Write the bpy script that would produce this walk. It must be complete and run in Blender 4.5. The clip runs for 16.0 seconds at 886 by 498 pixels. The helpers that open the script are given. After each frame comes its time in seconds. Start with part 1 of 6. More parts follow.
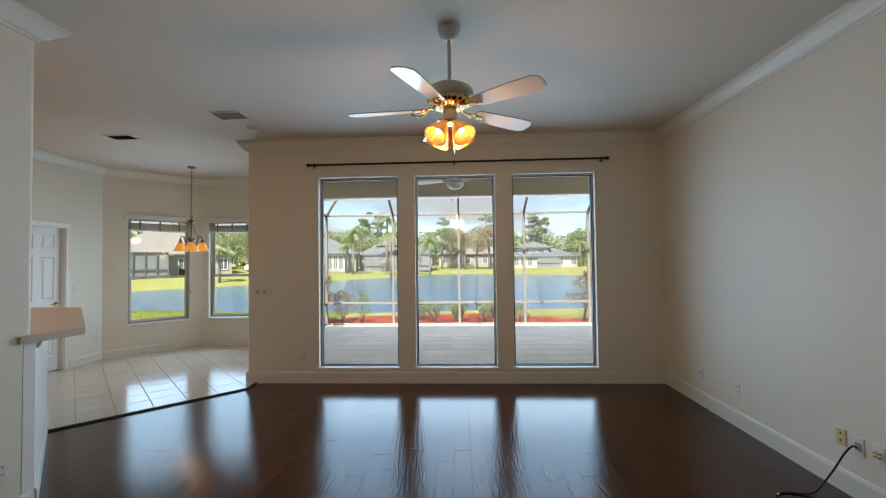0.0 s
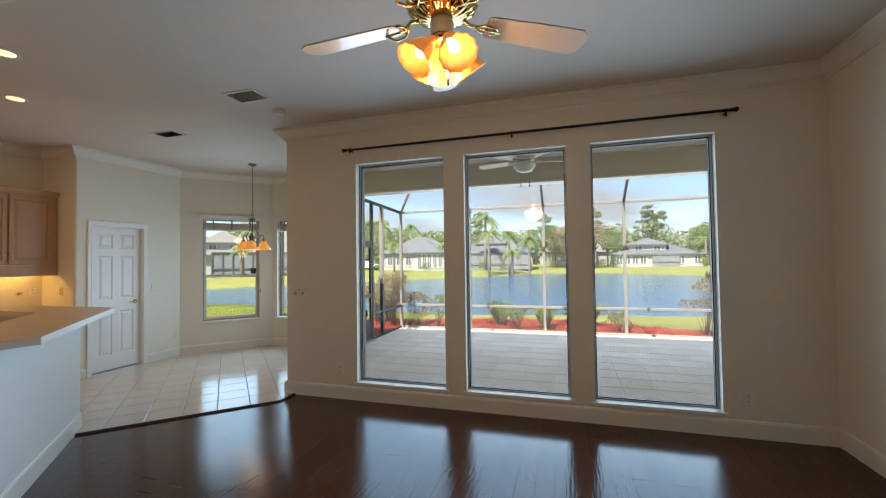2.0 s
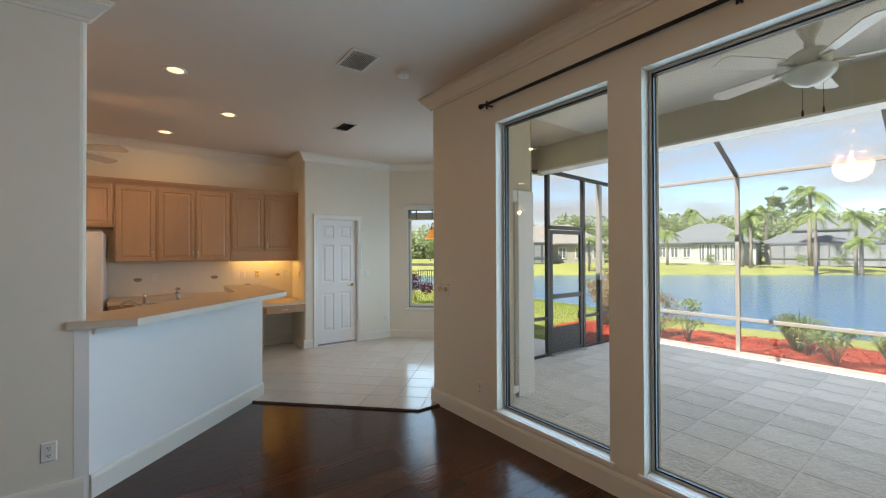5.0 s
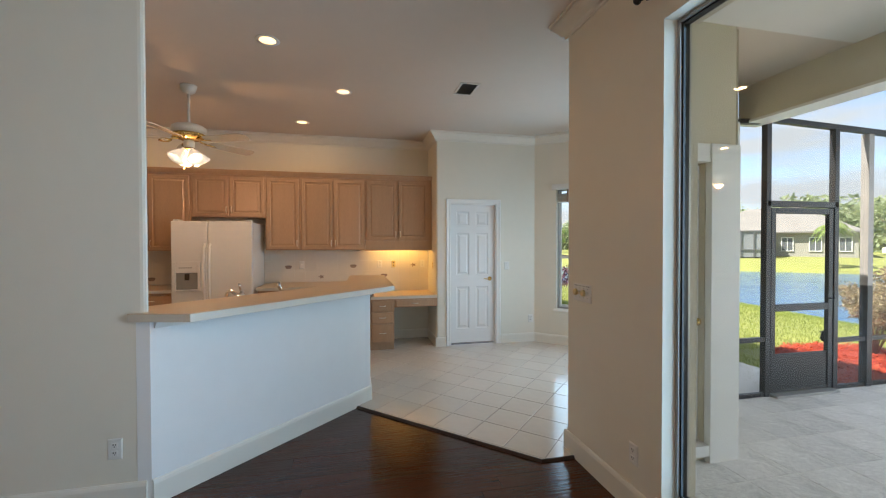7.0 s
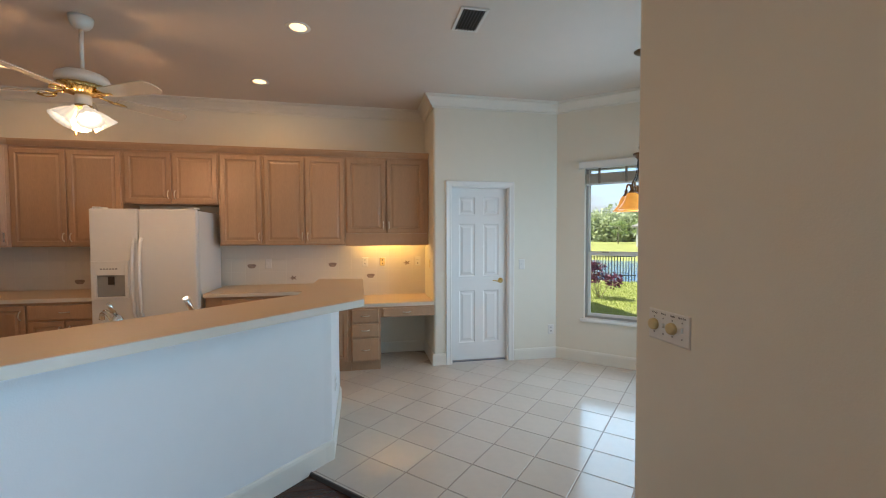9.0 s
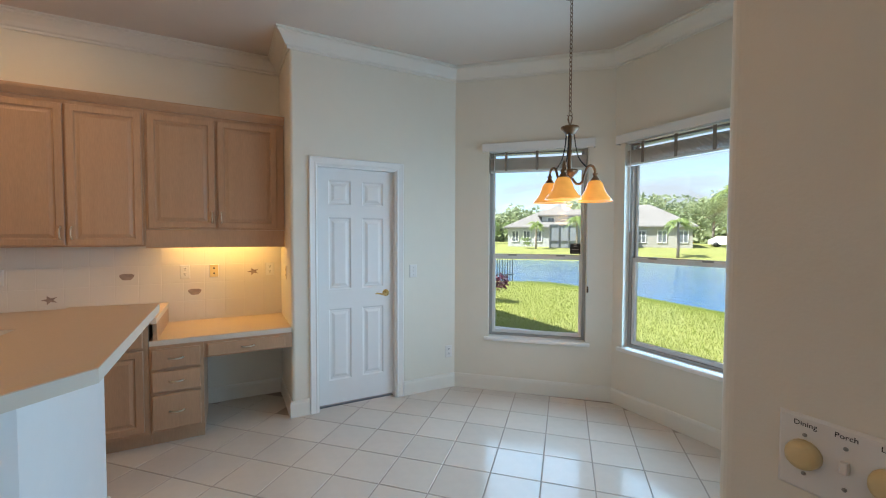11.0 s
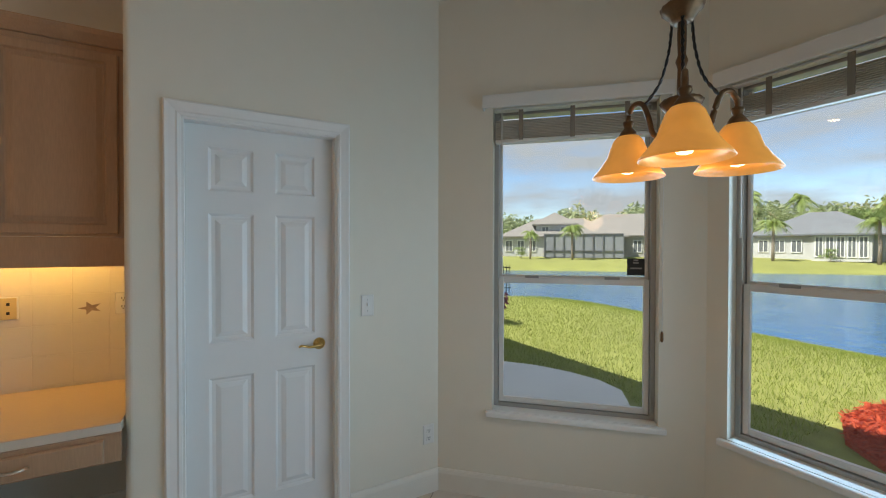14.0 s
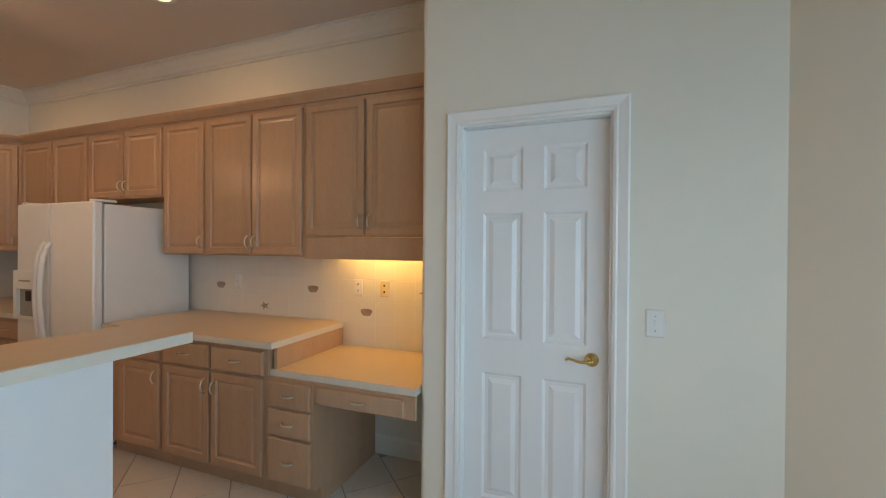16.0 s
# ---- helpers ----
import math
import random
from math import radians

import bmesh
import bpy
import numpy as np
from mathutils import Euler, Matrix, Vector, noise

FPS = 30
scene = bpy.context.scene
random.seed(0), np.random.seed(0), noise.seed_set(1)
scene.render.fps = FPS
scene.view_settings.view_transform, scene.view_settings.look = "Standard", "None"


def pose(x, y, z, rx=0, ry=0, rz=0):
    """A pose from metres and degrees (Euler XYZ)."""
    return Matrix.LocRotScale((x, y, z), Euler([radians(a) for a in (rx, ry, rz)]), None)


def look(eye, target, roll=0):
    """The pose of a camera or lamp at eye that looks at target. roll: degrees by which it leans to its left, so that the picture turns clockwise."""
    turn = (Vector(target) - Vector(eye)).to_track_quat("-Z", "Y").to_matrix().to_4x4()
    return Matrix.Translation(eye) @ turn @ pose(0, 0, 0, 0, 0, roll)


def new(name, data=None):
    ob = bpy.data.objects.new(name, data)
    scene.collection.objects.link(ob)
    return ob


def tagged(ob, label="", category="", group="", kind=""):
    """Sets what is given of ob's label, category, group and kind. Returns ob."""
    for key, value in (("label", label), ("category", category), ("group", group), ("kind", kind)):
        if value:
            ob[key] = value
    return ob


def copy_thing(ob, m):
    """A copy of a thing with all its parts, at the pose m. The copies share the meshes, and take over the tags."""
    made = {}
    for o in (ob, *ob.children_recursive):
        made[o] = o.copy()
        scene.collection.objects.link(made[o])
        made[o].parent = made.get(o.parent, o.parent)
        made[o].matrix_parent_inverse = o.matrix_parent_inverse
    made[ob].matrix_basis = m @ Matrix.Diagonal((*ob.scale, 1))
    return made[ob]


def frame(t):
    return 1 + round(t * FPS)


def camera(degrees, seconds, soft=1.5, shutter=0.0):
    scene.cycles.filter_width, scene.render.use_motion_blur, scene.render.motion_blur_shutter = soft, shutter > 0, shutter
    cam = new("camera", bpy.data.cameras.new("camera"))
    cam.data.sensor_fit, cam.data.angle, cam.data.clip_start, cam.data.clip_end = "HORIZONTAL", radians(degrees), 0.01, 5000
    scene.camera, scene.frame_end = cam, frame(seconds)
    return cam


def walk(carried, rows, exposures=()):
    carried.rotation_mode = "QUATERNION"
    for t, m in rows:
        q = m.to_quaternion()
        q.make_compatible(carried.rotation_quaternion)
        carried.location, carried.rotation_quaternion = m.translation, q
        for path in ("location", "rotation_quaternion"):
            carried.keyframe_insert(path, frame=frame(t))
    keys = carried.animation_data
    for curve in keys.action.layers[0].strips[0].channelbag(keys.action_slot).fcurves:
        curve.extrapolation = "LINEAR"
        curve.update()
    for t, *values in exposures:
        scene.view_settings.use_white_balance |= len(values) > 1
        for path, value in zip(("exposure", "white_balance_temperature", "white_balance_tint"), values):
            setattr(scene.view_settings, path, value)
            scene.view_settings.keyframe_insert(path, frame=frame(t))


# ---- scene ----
cam = camera(95.1, 16.0, soft=1.1)
PATH = [
    (0, (0.116, 0.026, 1.507), (0.031, 2.023, 1.559), -0.7),
    (0.5, (0.172, 0.302, 1.488), (0.012, 2.295, 1.541), -0.7),
    (1, (0.223, 0.6, 1.497), (-0.052, 2.581, 1.556), -0.8),
    (1.5, (0.374, 0.833, 1.486), (-0.037, 2.789, 1.542), -0.8),
    (2, (0.529, 1.077, 1.497), (-0.049, 2.991, 1.549), -0.8),
    (2.5, (0.614, 1.355, 1.503), (-0.138, 3.208, 1.558), -0.7),
    (3, (0.717, 1.618, 1.488), (-0.213, 3.388, 1.54), -0.6),
    (3.5, (0.865, 1.893, 1.483), (-0.248, 3.554, 1.533), -0.6),
    (3.7, (0.881, 2.009, 1.493), (-0.3, 3.623, 1.532), -0.5),
    (6, (0.502, 3.2, 1.478), (-1.341, 3.979, 1.492), -0.2),
    (6.5, (0.307, 3.419, 1.475), (-1.606, 4.003, 1.472), -0.2),
    (7, (0.049, 3.558, 1.463), (-1.903, 3.996, 1.435), -0.1),
    (7.5, (-0.228, 3.661, 1.464), (-2.198, 4.006, 1.425), -0.2),
    (8, (-0.499, 3.78, 1.479), (-2.474, 4.089, 1.427), -0.1),
    (8.2, (-0.605, 3.812, 1.488), (-2.58, 4.121, 1.43), -0.2),
    (10.3, (-1.824, 4.099, 1.471), (-3.682, 4.836, 1.407), 0.2),
    (10.5, (-1.933, 4.133, 1.478), (-3.765, 4.933, 1.414), 0.2),
    (11, (-2.171, 4.267, 1.468), (-3.932, 5.213, 1.397), 0.2),
    (11.5, (-2.395, 4.446, 1.472), (-4.083, 5.517, 1.4), 0.1),
    (12, (-2.662, 4.588, 1.466), (-4.285, 5.755, 1.393), 0.1),
    (12.5, (-2.869, 4.747, 1.465), (-4.462, 5.953, 1.391), 0.2),
    (13, (-3.036, 4.931, 1.48), (-4.629, 6.139, 1.407), 0.2),
    (13.5, (-3.231, 5.012, 1.469), (-4.867, 6.162, 1.416), 0.3),
    (14, (-3.432, 5.058, 1.467), (-5.176, 6.035, 1.444), 0.1),
    (14.5, (-3.513, 5.175, 1.452), (-5.396, 5.847, 1.448), 0.2),
    (15, (-3.529, 5.362, 1.444), (-5.514, 5.607, 1.444), 0.3),
    (15.5, (-3.597, 5.498, 1.442), (-5.583, 5.261, 1.442), 0.3),
    (16, (-3.683, 5.536, 1.446), (-5.557, 4.838, 1.434), 0.4),
]
# seconds, stops, kelvin, tint
EXPOSURES = [(0, 1.42, 6650, 11), (3.0, 1.38, 6600, 11), (6.0, 1.6, 6650, 11), (7.0, 1.7, 6500, 11), (8.2, 1.68, 6450, 11), (10.5, 1.7, 5950, 10), (11.5, 1.68, 6050, 10),
             (12.5, 1.36, 6300, 10), (13.5, 1.14, 6500, 10), (14.5, 1.05, 6450, 10), (15.2, 1.42, 6100, 10), (16.0, 1.52, 6450, 10)]
walk(cam, [(t, look(eye, target, roll)) for t, eye, target, roll in PATH], EXPOSURES)

# ---- world, sun and exposure ----
SUN_ELEV, SUN_AZ = 54.5, 192.0          # degrees; azimuth clockwise from +y
world = bpy.data.worlds.new("sky")
scene.world = world
world.use_nodes = True
wn, wl = world.node_tree.nodes, world.node_tree.links
wn.clear()
w_out = wn.new("ShaderNodeOutputWorld")
w_bg = wn.new("ShaderNodeBackground")
w_sky = wn.new("ShaderNodeTexSky")
w_sky.sky_type = "NISHITA"
w_sky.sun_disc = False
w_sky.sun_elevation = radians(SUN_ELEV)
w_sky.sun_rotation = radians(SUN_AZ)
w_sky.air_density, w_sky.dust_density, w_sky.ozone_density = 0.85, 0.1, 2.0
w_tc = wn.new("ShaderNodeTexCoord")
w_map = wn.new("ShaderNodeMapping")
w_map.inputs["Scale"].default_value = (1.6, 1.6, 6.0)
w_noise = wn.new("ShaderNodeTexNoise")
w_noise.inputs["Scale"].default_value = 1.9
w_noise.inputs["Detail"].default_value = 7.0
w_noise.inputs["Roughness"].default_value = 0.55
w_ramp = wn.new("ShaderNodeValToRGB")
w_ramp.color_ramp.elements[0].position, w_ramp.color_ramp.elements[1].position = 0.38, 0.59
w_mix = wn.new("ShaderNodeMixRGB")
w_mix.inputs["Color2"].default_value = (2.95, 3.1, 3.3, 1)
w_bg.inputs["Strength"].default_value = 0.102
wl.new(w_tc.outputs["Generated"], w_map.inputs["Vector"])
wl.new(w_map.outputs["Vector"], w_noise.inputs["Vector"])
wl.new(w_noise.outputs["Fac"], w_ramp.inputs["Fac"])
wl.new(w_ramp.outputs["Color"], w_mix.inputs["Fac"])
wl.new(w_sky.outputs["Color"], w_mix.inputs["Color1"])
wl.new(w_mix.outputs["Color"], w_bg.inputs["Color"])
wl.new(w_bg.outputs["Background"], w_out.inputs["Surface"])
sun = new("sun", bpy.data.lights.new("sun", "SUN"))
sun.data.energy, sun.data.angle, sun.data.color = 5.0, radians(0.53), (1.0, 0.95, 0.86)
se, sa = radians(SUN_ELEV), radians(SUN_AZ)
sun_from = Vector((math.sin(sa) * math.cos(se), math.cos(sa) * math.cos(se), math.sin(se)))
sun.matrix_world = look(sun_from * 30, (0, 0, 0))


def window_light(name, x, y, z, w, h, rz, watts, spread=125, col=(0.46, 0.745, 1.0)):
    """The sky's light in a window's opening, shining into the room."""
    d = bpy.data.lights.new(name, "AREA")
    d.shape, d.size, d.size_y, d.energy, d.color, d.spread = "RECTANGLE", w, h, watts, col, radians(spread)
    o = new(name, d)
    o.matrix_world = pose(x, y, z, -90, 0, rz)
    return o


for wx in (-1.16, 0.055, 1.27):
    window_light("living_window_light", wx, 5.158, 1.35, 0.98, 2.34, 0, 6.8, 140, (0.40, 0.70, 1.0))
# the open front of the porch lets the sky in
window_light("porch_opening_light", 0.8, 10.02, 1.27, 7.8, 2.5, 0, 34, 160, (0.80, 0.90, 1.0))
window_light("bay_window_light", -5.02, 6.73, 1.3, 0.84, 1.6, 47.4, 3.9, 150)
window_light("bay_window_light", -4.05, 7.29, 1.3, 0.84, 1.6, 0, 4.7, 150)
window_light("bay_window_light", -3.01, 6.78, 1.3, 0.84, 1.6, -48.0, 3.0, 130)


# ---- materials ----
def mat(name, col, rough=0.5, metal=0.0, var=0.06, scale=6.0, bump=0.0, bscale=90.0, stretch=(1, 1, 1), fine=0.5, rvar=0.0, island=0.0, coat=0.0):
    """A surface with two scales of colour variation and a fine relief."""
    m = bpy.data.materials.new(name)
    m.use_nodes = True
    n, l = m.node_tree.nodes, m.node_tree.links
    b = n["Principled BSDF"]
    b.inputs["Metallic"].default_value = metal
    b.inputs["Roughness"].default_value = rough
    if coat:
        b.inputs["Coat Weight"].default_value, b.inputs["Coat Roughness"].default_value = coat, 0.06
    tc, mp = n.new("ShaderNodeTexCoord"), n.new("ShaderNodeMapping")
    mp.inputs["Scale"].default_value = stretch
    l.new(tc.outputs["Object"], mp.inputs["Vector"])
    big, small = n.new("ShaderNodeTexNoise"), n.new("ShaderNodeTexNoise")
    big.inputs["Scale"].default_value, big.inputs["Detail"].default_value = scale * 0.22, 3
    small.inputs["Scale"].default_value, small.inputs["Detail"].default_value = scale * 3.0, 5
    for t in (big, small):
        l.new(mp.outputs["Vector"], t.inputs["Vector"])
    add = n.new("ShaderNodeMix")
    add.inputs[0].default_value = fine
    l.new(big.outputs["Fac"], add.inputs[2]), l.new(small.outputs["Fac"], add.inputs[3])
    src = add.outputs[0]
    if island:
        oi, ma = n.new("ShaderNodeObjectInfo"), n.new("ShaderNodeMath")
        ma.operation = "MULTIPLY_ADD"
        ma.inputs[1].default_value = island
        l.new(oi.outputs["Random"], ma.inputs[0]), l.new(src, ma.inputs[2])
        sub = n.new("ShaderNodeMath")
        sub.operation = "SUBTRACT"
        sub.inputs[1].default_value = island / 2
        l.new(ma.outputs[0], sub.inputs[0])
        src = sub.outputs[0]
    ramp = n.new("ShaderNodeValToRGB")
    e = ramp.color_ramp.elements
    e[0].position, e[1].position = 0.28, 0.72
    e[0].color = (*[max(0, c * (1 - var)) for c in col], 1)
    e[1].color = (*[min(1, c * (1 + var)) for c in col], 1)
    l.new(src, ramp.inputs["Fac"]), l.new(ramp.outputs["Color"], b.inputs["Base Color"])
    if rvar:
        mr = n.new("ShaderNodeMapRange")
        mr.inputs["To Min"].default_value, mr.inputs["To Max"].default_value = max(0.02, rough - rvar), rough + rvar
        l.new(add.outputs[0], mr.inputs["Value"]), l.new(mr.outputs["Result"], b.inputs["Roughness"])
    if bump:
        bn, bu = n.new("ShaderNodeTexNoise"), n.new("ShaderNodeBump")
        bn.inputs["Scale"].default_value, bn.inputs["Detail"].default_value = bscale, 3
        bu.inputs["Strength"].default_value, bu.inputs["Distance"].default_value = bump, 0.01
        l.new(mp.outputs["Vector"], bn.inputs["Vector"])
        l.new(bn.outputs["Fac"], bu.inputs["Height"]), l.new(bu.outputs["Normal"], b.inputs["Normal"])
    return m


def glow(name, col, strength):
    m = bpy.data.materials.new(name)
    m.use_nodes = True
    b = m.node_tree.nodes["Principled BSDF"]
    b.inputs["Base Color"].default_value = (*col, 1)
    b.inputs["Emission Color"].default_value = (*col, 1)
    b.inputs["Emission Strength"].default_value = strength
    return m


def pane_glass(name, tint, rough=0.0):
    m = bpy.data.materials.new(name)
    m.use_nodes = True
    n, l = m.node_tree.nodes, m.node_tree.links
    n.clear()
    out, mix = n.new("ShaderNodeOutputMaterial"), n.new("ShaderNodeMixShader")
    tr, gl, fr = n.new("ShaderNodeBsdfTransparent"), n.new("ShaderNodeBsdfGlossy"), n.new("ShaderNodeLayerWeight")
    pw, sc = n.new("ShaderNodeMath"), n.new("ShaderNodeMath")
    pw.operation, sc.operation = "POWER", "MULTIPLY_ADD"
    pw.inputs[1].default_value, sc.inputs[1].default_value, sc.inputs[2].default_value = 5.0, 0.92, 0.035
    tr.inputs["Color"].default_value = (*tint, 1)
    gl.inputs["Roughness"].default_value = rough
    fr.inputs["Blend"].default_value = 0.5
    l.new(fr.outputs["Facing"], pw.inputs[0]), l.new(pw.outputs[0], sc.inputs[0])
    l.new(sc.outputs[0], mix.inputs[0]), l.new(tr.outputs[0], mix.inputs[1]), l.new(gl.outputs[0], mix.inputs[2])
    l.new(mix.outputs[0], out.inputs["Surface"])
    return m


def screen_mesh(name, col, cover):
    """Woven insect screen, too fine to see its wires: part open, part thread."""
    m = bpy.data.materials.new(name)
    m.use_nodes = True
    n, l = m.node_tree.nodes, m.node_tree.links
    n.clear()
    out, mix, thread = n.new("ShaderNodeOutputMaterial"), n.new("ShaderNodeMixShader"), n.new("ShaderNodeMixShader")
    tr, df, tl = n.new("ShaderNodeBsdfTransparent"), n.new("ShaderNodeBsdfDiffuse"), n.new("ShaderNodeBsdfTranslucent")
    df.inputs["Color"].default_value = tl.inputs["Color"].default_value = (*col, 1)
    thread.inputs[0].default_value, mix.inputs[0].default_value = 0.4, cover
    l.new(df.outputs[0], thread.inputs[1]), l.new(tl.outputs[0], thread.inputs[2])
    l.new(tr.outputs[0], mix.inputs[1]), l.new(thread.outputs[0], mix.inputs[2]), l.new(mix.outputs[0], out.inputs["Surface"])
    return m


def shade_glass(name, col, strength):
    """Lit translucent lamp glass."""
    m = bpy.data.materials.new(name)
    m.use_nodes = True
    n, l = m.node_tree.nodes, m.node_tree.links
    b = n["Principled BSDF"]
    nz, rp = n.new("ShaderNodeTexNoise"), n.new("ShaderNodeValToRGB")
    nz.inputs["Scale"].default_value, nz.inputs["Detail"].default_value = 9, 4
    rp.color_ramp.elements[0].color = (*[c * 0.62 for c in col], 1)
    rp.color_ramp.elements[1].color = (*col, 1)
    tc = n.new("ShaderNodeTexCoord")
    l.new(tc.outputs["Object"], nz.inputs["Vector"]), l.new(nz.outputs["Fac"], rp.inputs["Fac"])
    l.new(rp.outputs["Color"], b.inputs["Base Color"]), l.new(rp.outputs["Color"], b.inputs["Emission Color"])
    b.inputs["Emission Strength"].default_value = strength
    b.inputs["Roughness"].default_value = 0.25
    return m


def leaf_mat(name, a, b_col):
    m = bpy.data.materials.new(name)
    m.use_nodes = True
    n, l = m.node_tree.nodes, m.node_tree.links
    b = n["Principled BSDF"]
    g, rp = n.new("ShaderNodeNewGeometry"), n.new("ShaderNodeValToRGB")
    rp.color_ramp.elements[0].color, rp.color_ramp.elements[1].color = (*a, 1), (*b_col, 1)
    l.new(g.outputs["Random Per Island"], rp.inputs["Fac"]), l.new(rp.outputs["Color"], b.inputs["Base Color"])
    b.inputs["Roughness"].default_value = 0.55
    tl, mx = n.new("ShaderNodeBsdfTranslucent"), n.new("ShaderNodeMixShader")
    mx.inputs[0].default_value = 0.5
    l.new(rp.outputs["Color"], tl.inputs["Color"])
    l.new(b.outputs[0], mx.inputs[1]), l.new(tl.outputs[0], mx.inputs[2])
    l.new(mx.outputs[0], n["Material Output"].inputs["Surface"])
    return m


M_WALL = mat("wall_paint", (0.74, 0.70, 0.60), 0.55, var=0.02, scale=3, bump=0.06, bscale=170)
# white ceiling; the fan lamp's warm tone and the dimness are in this colour
M_CEIL = mat("ceiling_paint_toned", (0.65, 0.57, 0.49), 0.7, var=0.02, scale=3, bump=0.12, bscale=120)
M_HALF = mat("half_wall_paint", (0.80, 0.80, 0.79), 0.5, var=0.02, scale=3, bump=0.06, bscale=170)
M_TRIM = mat("trim_paint", (0.80, 0.79, 0.76), 0.32, var=0.02, scale=5)
M_CROWN = mat("moulding_paint", (0.74, 0.71, 0.635), 0.4, var=0.02, scale=5)
M_DOOR = mat("door_paint", (0.80, 0.80, 0.79), 0.3, var=0.015, scale=5)
M_WOOD = mat("dark_scraped_wood", (0.058, 0.0175, 0.0075), 0.15, var=0.35, scale=7, bump=0.14, bscale=20, stretch=(3.0, 0.30, 1), fine=0.4, rvar=0.04, island=0.3)
M_WOOD.node_tree.nodes["Principled BSDF"].inputs["Specular IOR Level"].default_value = 0.34
M_WOODEDGE = mat("dark_wood_strip", (0.03, 0.014, 0.008), 0.35, var=0.3, scale=9)
M_UNDER = mat("subfloor", (0.02, 0.012, 0.008), 0.8, var=0.2)
M_TILE = mat("floor_tile_glaze", (0.63, 0.565, 0.49), 0.14, var=0.05, scale=5, bump=0.03, bscale=20, rvar=0.04, island=0.35)
M_GROUT = mat("grout", (0.31, 0.265, 0.225), 0.9, var=0.12, scale=20)
M_CAB = mat("pickled_oak", (0.45, 0.282, 0.17), 0.34, var=0.12, scale=10, bump=0.05, bscale=40, stretch=(6, 6, 0.6), fine=0.6, island=0.25)
M_CABIN = mat("cabinet_inside", (0.05, 0.035, 0.025), 0.8, var=0.1)
M_LAM = mat("laminate_top", (0.60, 0.455, 0.31), 0.32, var=0.05, scale=60, fine=0.8)
M_LAMEDGE = mat("laminate_edge", (0.66, 0.60, 0.50), 0.35, var=0.03)
M_SPLASH = mat("wall_tile_glaze", (0.74, 0.69, 0.61), 0.2, var=0.02, scale=5, island=0.1)
M_SPGROUT = mat("wall_grout", (0.73, 0.68, 0.60), 0.85, var=0.05)
M_FRIDGE = mat("fridge_enamel", (0.78, 0.76, 0.72), 0.3, var=0.02, bump=0.04, bscale=300)
M_GREY = mat("grey_plastic", (0.30, 0.29, 0.27), 0.45)
M_BRASS = mat("polished_brass", (0.70, 0.50, 0.19), 0.12, 1.0, var=0.06)
M_CHROME = mat("chrome", (0.8, 0.8, 0.8), 0.1, 1.0, var=0.02)
M_PEWTER = mat("pewter_handle", (0.72, 0.66, 0.56), 0.28, 0.9, var=0.05)
M_BRONZE = mat("antique_bronze", (0.17, 0.095, 0.045), 0.42, 0.7, var=0.3, scale=30)
M_FANW = mat("fan_white_enamel", (0.72, 0.68, 0.60), 0.3, var=0.03)
M_BLADE = mat("fan_blade", (0.62, 0.55, 0.45), 0.26, var=0.06, stretch=(1, 6, 1), coat=0.4)
M_ROD = mat("black_iron", (0.012, 0.011, 0.011), 0.4, 0.3, var=0.2)
M_PLATE = mat("switch_plate", (0.74, 0.72, 0.68), 0.35, var=0.02)
M_IVORY = mat("ivory_plastic", (0.66, 0.52, 0.26), 0.4, var=0.04)
M_BLACK = mat("black_plastic", (0.01, 0.01, 0.01), 0.4, var=0.2)
M_ALU = mat("window_aluminium", (0.40, 0.39, 0.37), 0.35, 0.5, var=0.06)
M_ALUW = mat("white_frame", (0.70, 0.69, 0.66), 0.38, var=0.03)
M_VALANCE = mat("valance_white", (0.72, 0.71, 0.68), 0.4, var=0.02)
M_TAPE = mat("blind_tape", (0.24, 0.20, 0.16), 0.8, var=0.1)
M_BLIND = mat("blind_slat", (0.56, 0.50, 0.42), 0.5, var=0.10, scale=12, stretch=(2, 1, 10))
M_GLASS = pane_glass("window_glass", (0.90, 0.915, 0.905))
M_GRILLE = mat("vent_white", (0.70, 0.66, 0.60), 0.45, var=0.03)
M_GRILLED = mat("vent_dark", (0.05, 0.045, 0.04), 0.6, var=0.1)
M_STUCCO = mat("tan_stucco", (0.60, 0.54, 0.42), 0.85, var=0.06, scale=4, bump=0.3, bscale=70)
M_PORCHC = mat("porch_ceiling", (0.80, 0.79, 0.76), 0.7, var=0.02, bump=0.1)
M_PATIO = mat("stamped_paver", (0.66, 0.635, 0.60), 0.72, var=0.4, scale=13, bump=0.9, bscale=30, fine=0.65, island=0.10)
M_PATIOJ = mat("paver_joint", (0.76, 0.73, 0.68), 0.85, var=0.1, scale=20)
M_CONC = mat("concrete_walk", (0.74, 0.72, 0.68), 0.85, var=0.12, scale=6, bump=0.2)
M_CAGE = mat("cage_bronze", (0.035, 0.033, 0.034), 0.45, 0.3, var=0.15)
# dark cage metal lightened to grey: the screen's haze is in the colour
M_CAGEM = mat("cage_hazed", (0.13, 0.13, 0.135), 0.45, 0.3, var=0.15)
M_CAGEW = mat("cage_post_tan", (0.36, 0.325, 0.30), 0.5, 0.2, var=0.12, scale=4)
M_MULCH = mat("red_mulch", (0.42, 0.075, 0.035), 0.85, var=0.35, scale=30, bump=0.8, bscale=60, fine=0.7)
M_GRASS = mat("lawn", (0.23, 0.24, 0.06), 0.9, var=0.35, scale=2.2, bump=0.6, bscale=60, fine=0.55)
M_BLADES = leaf_mat("grass_blades", (0.17, 0.23, 0.03), (0.43, 0.47, 0.12))
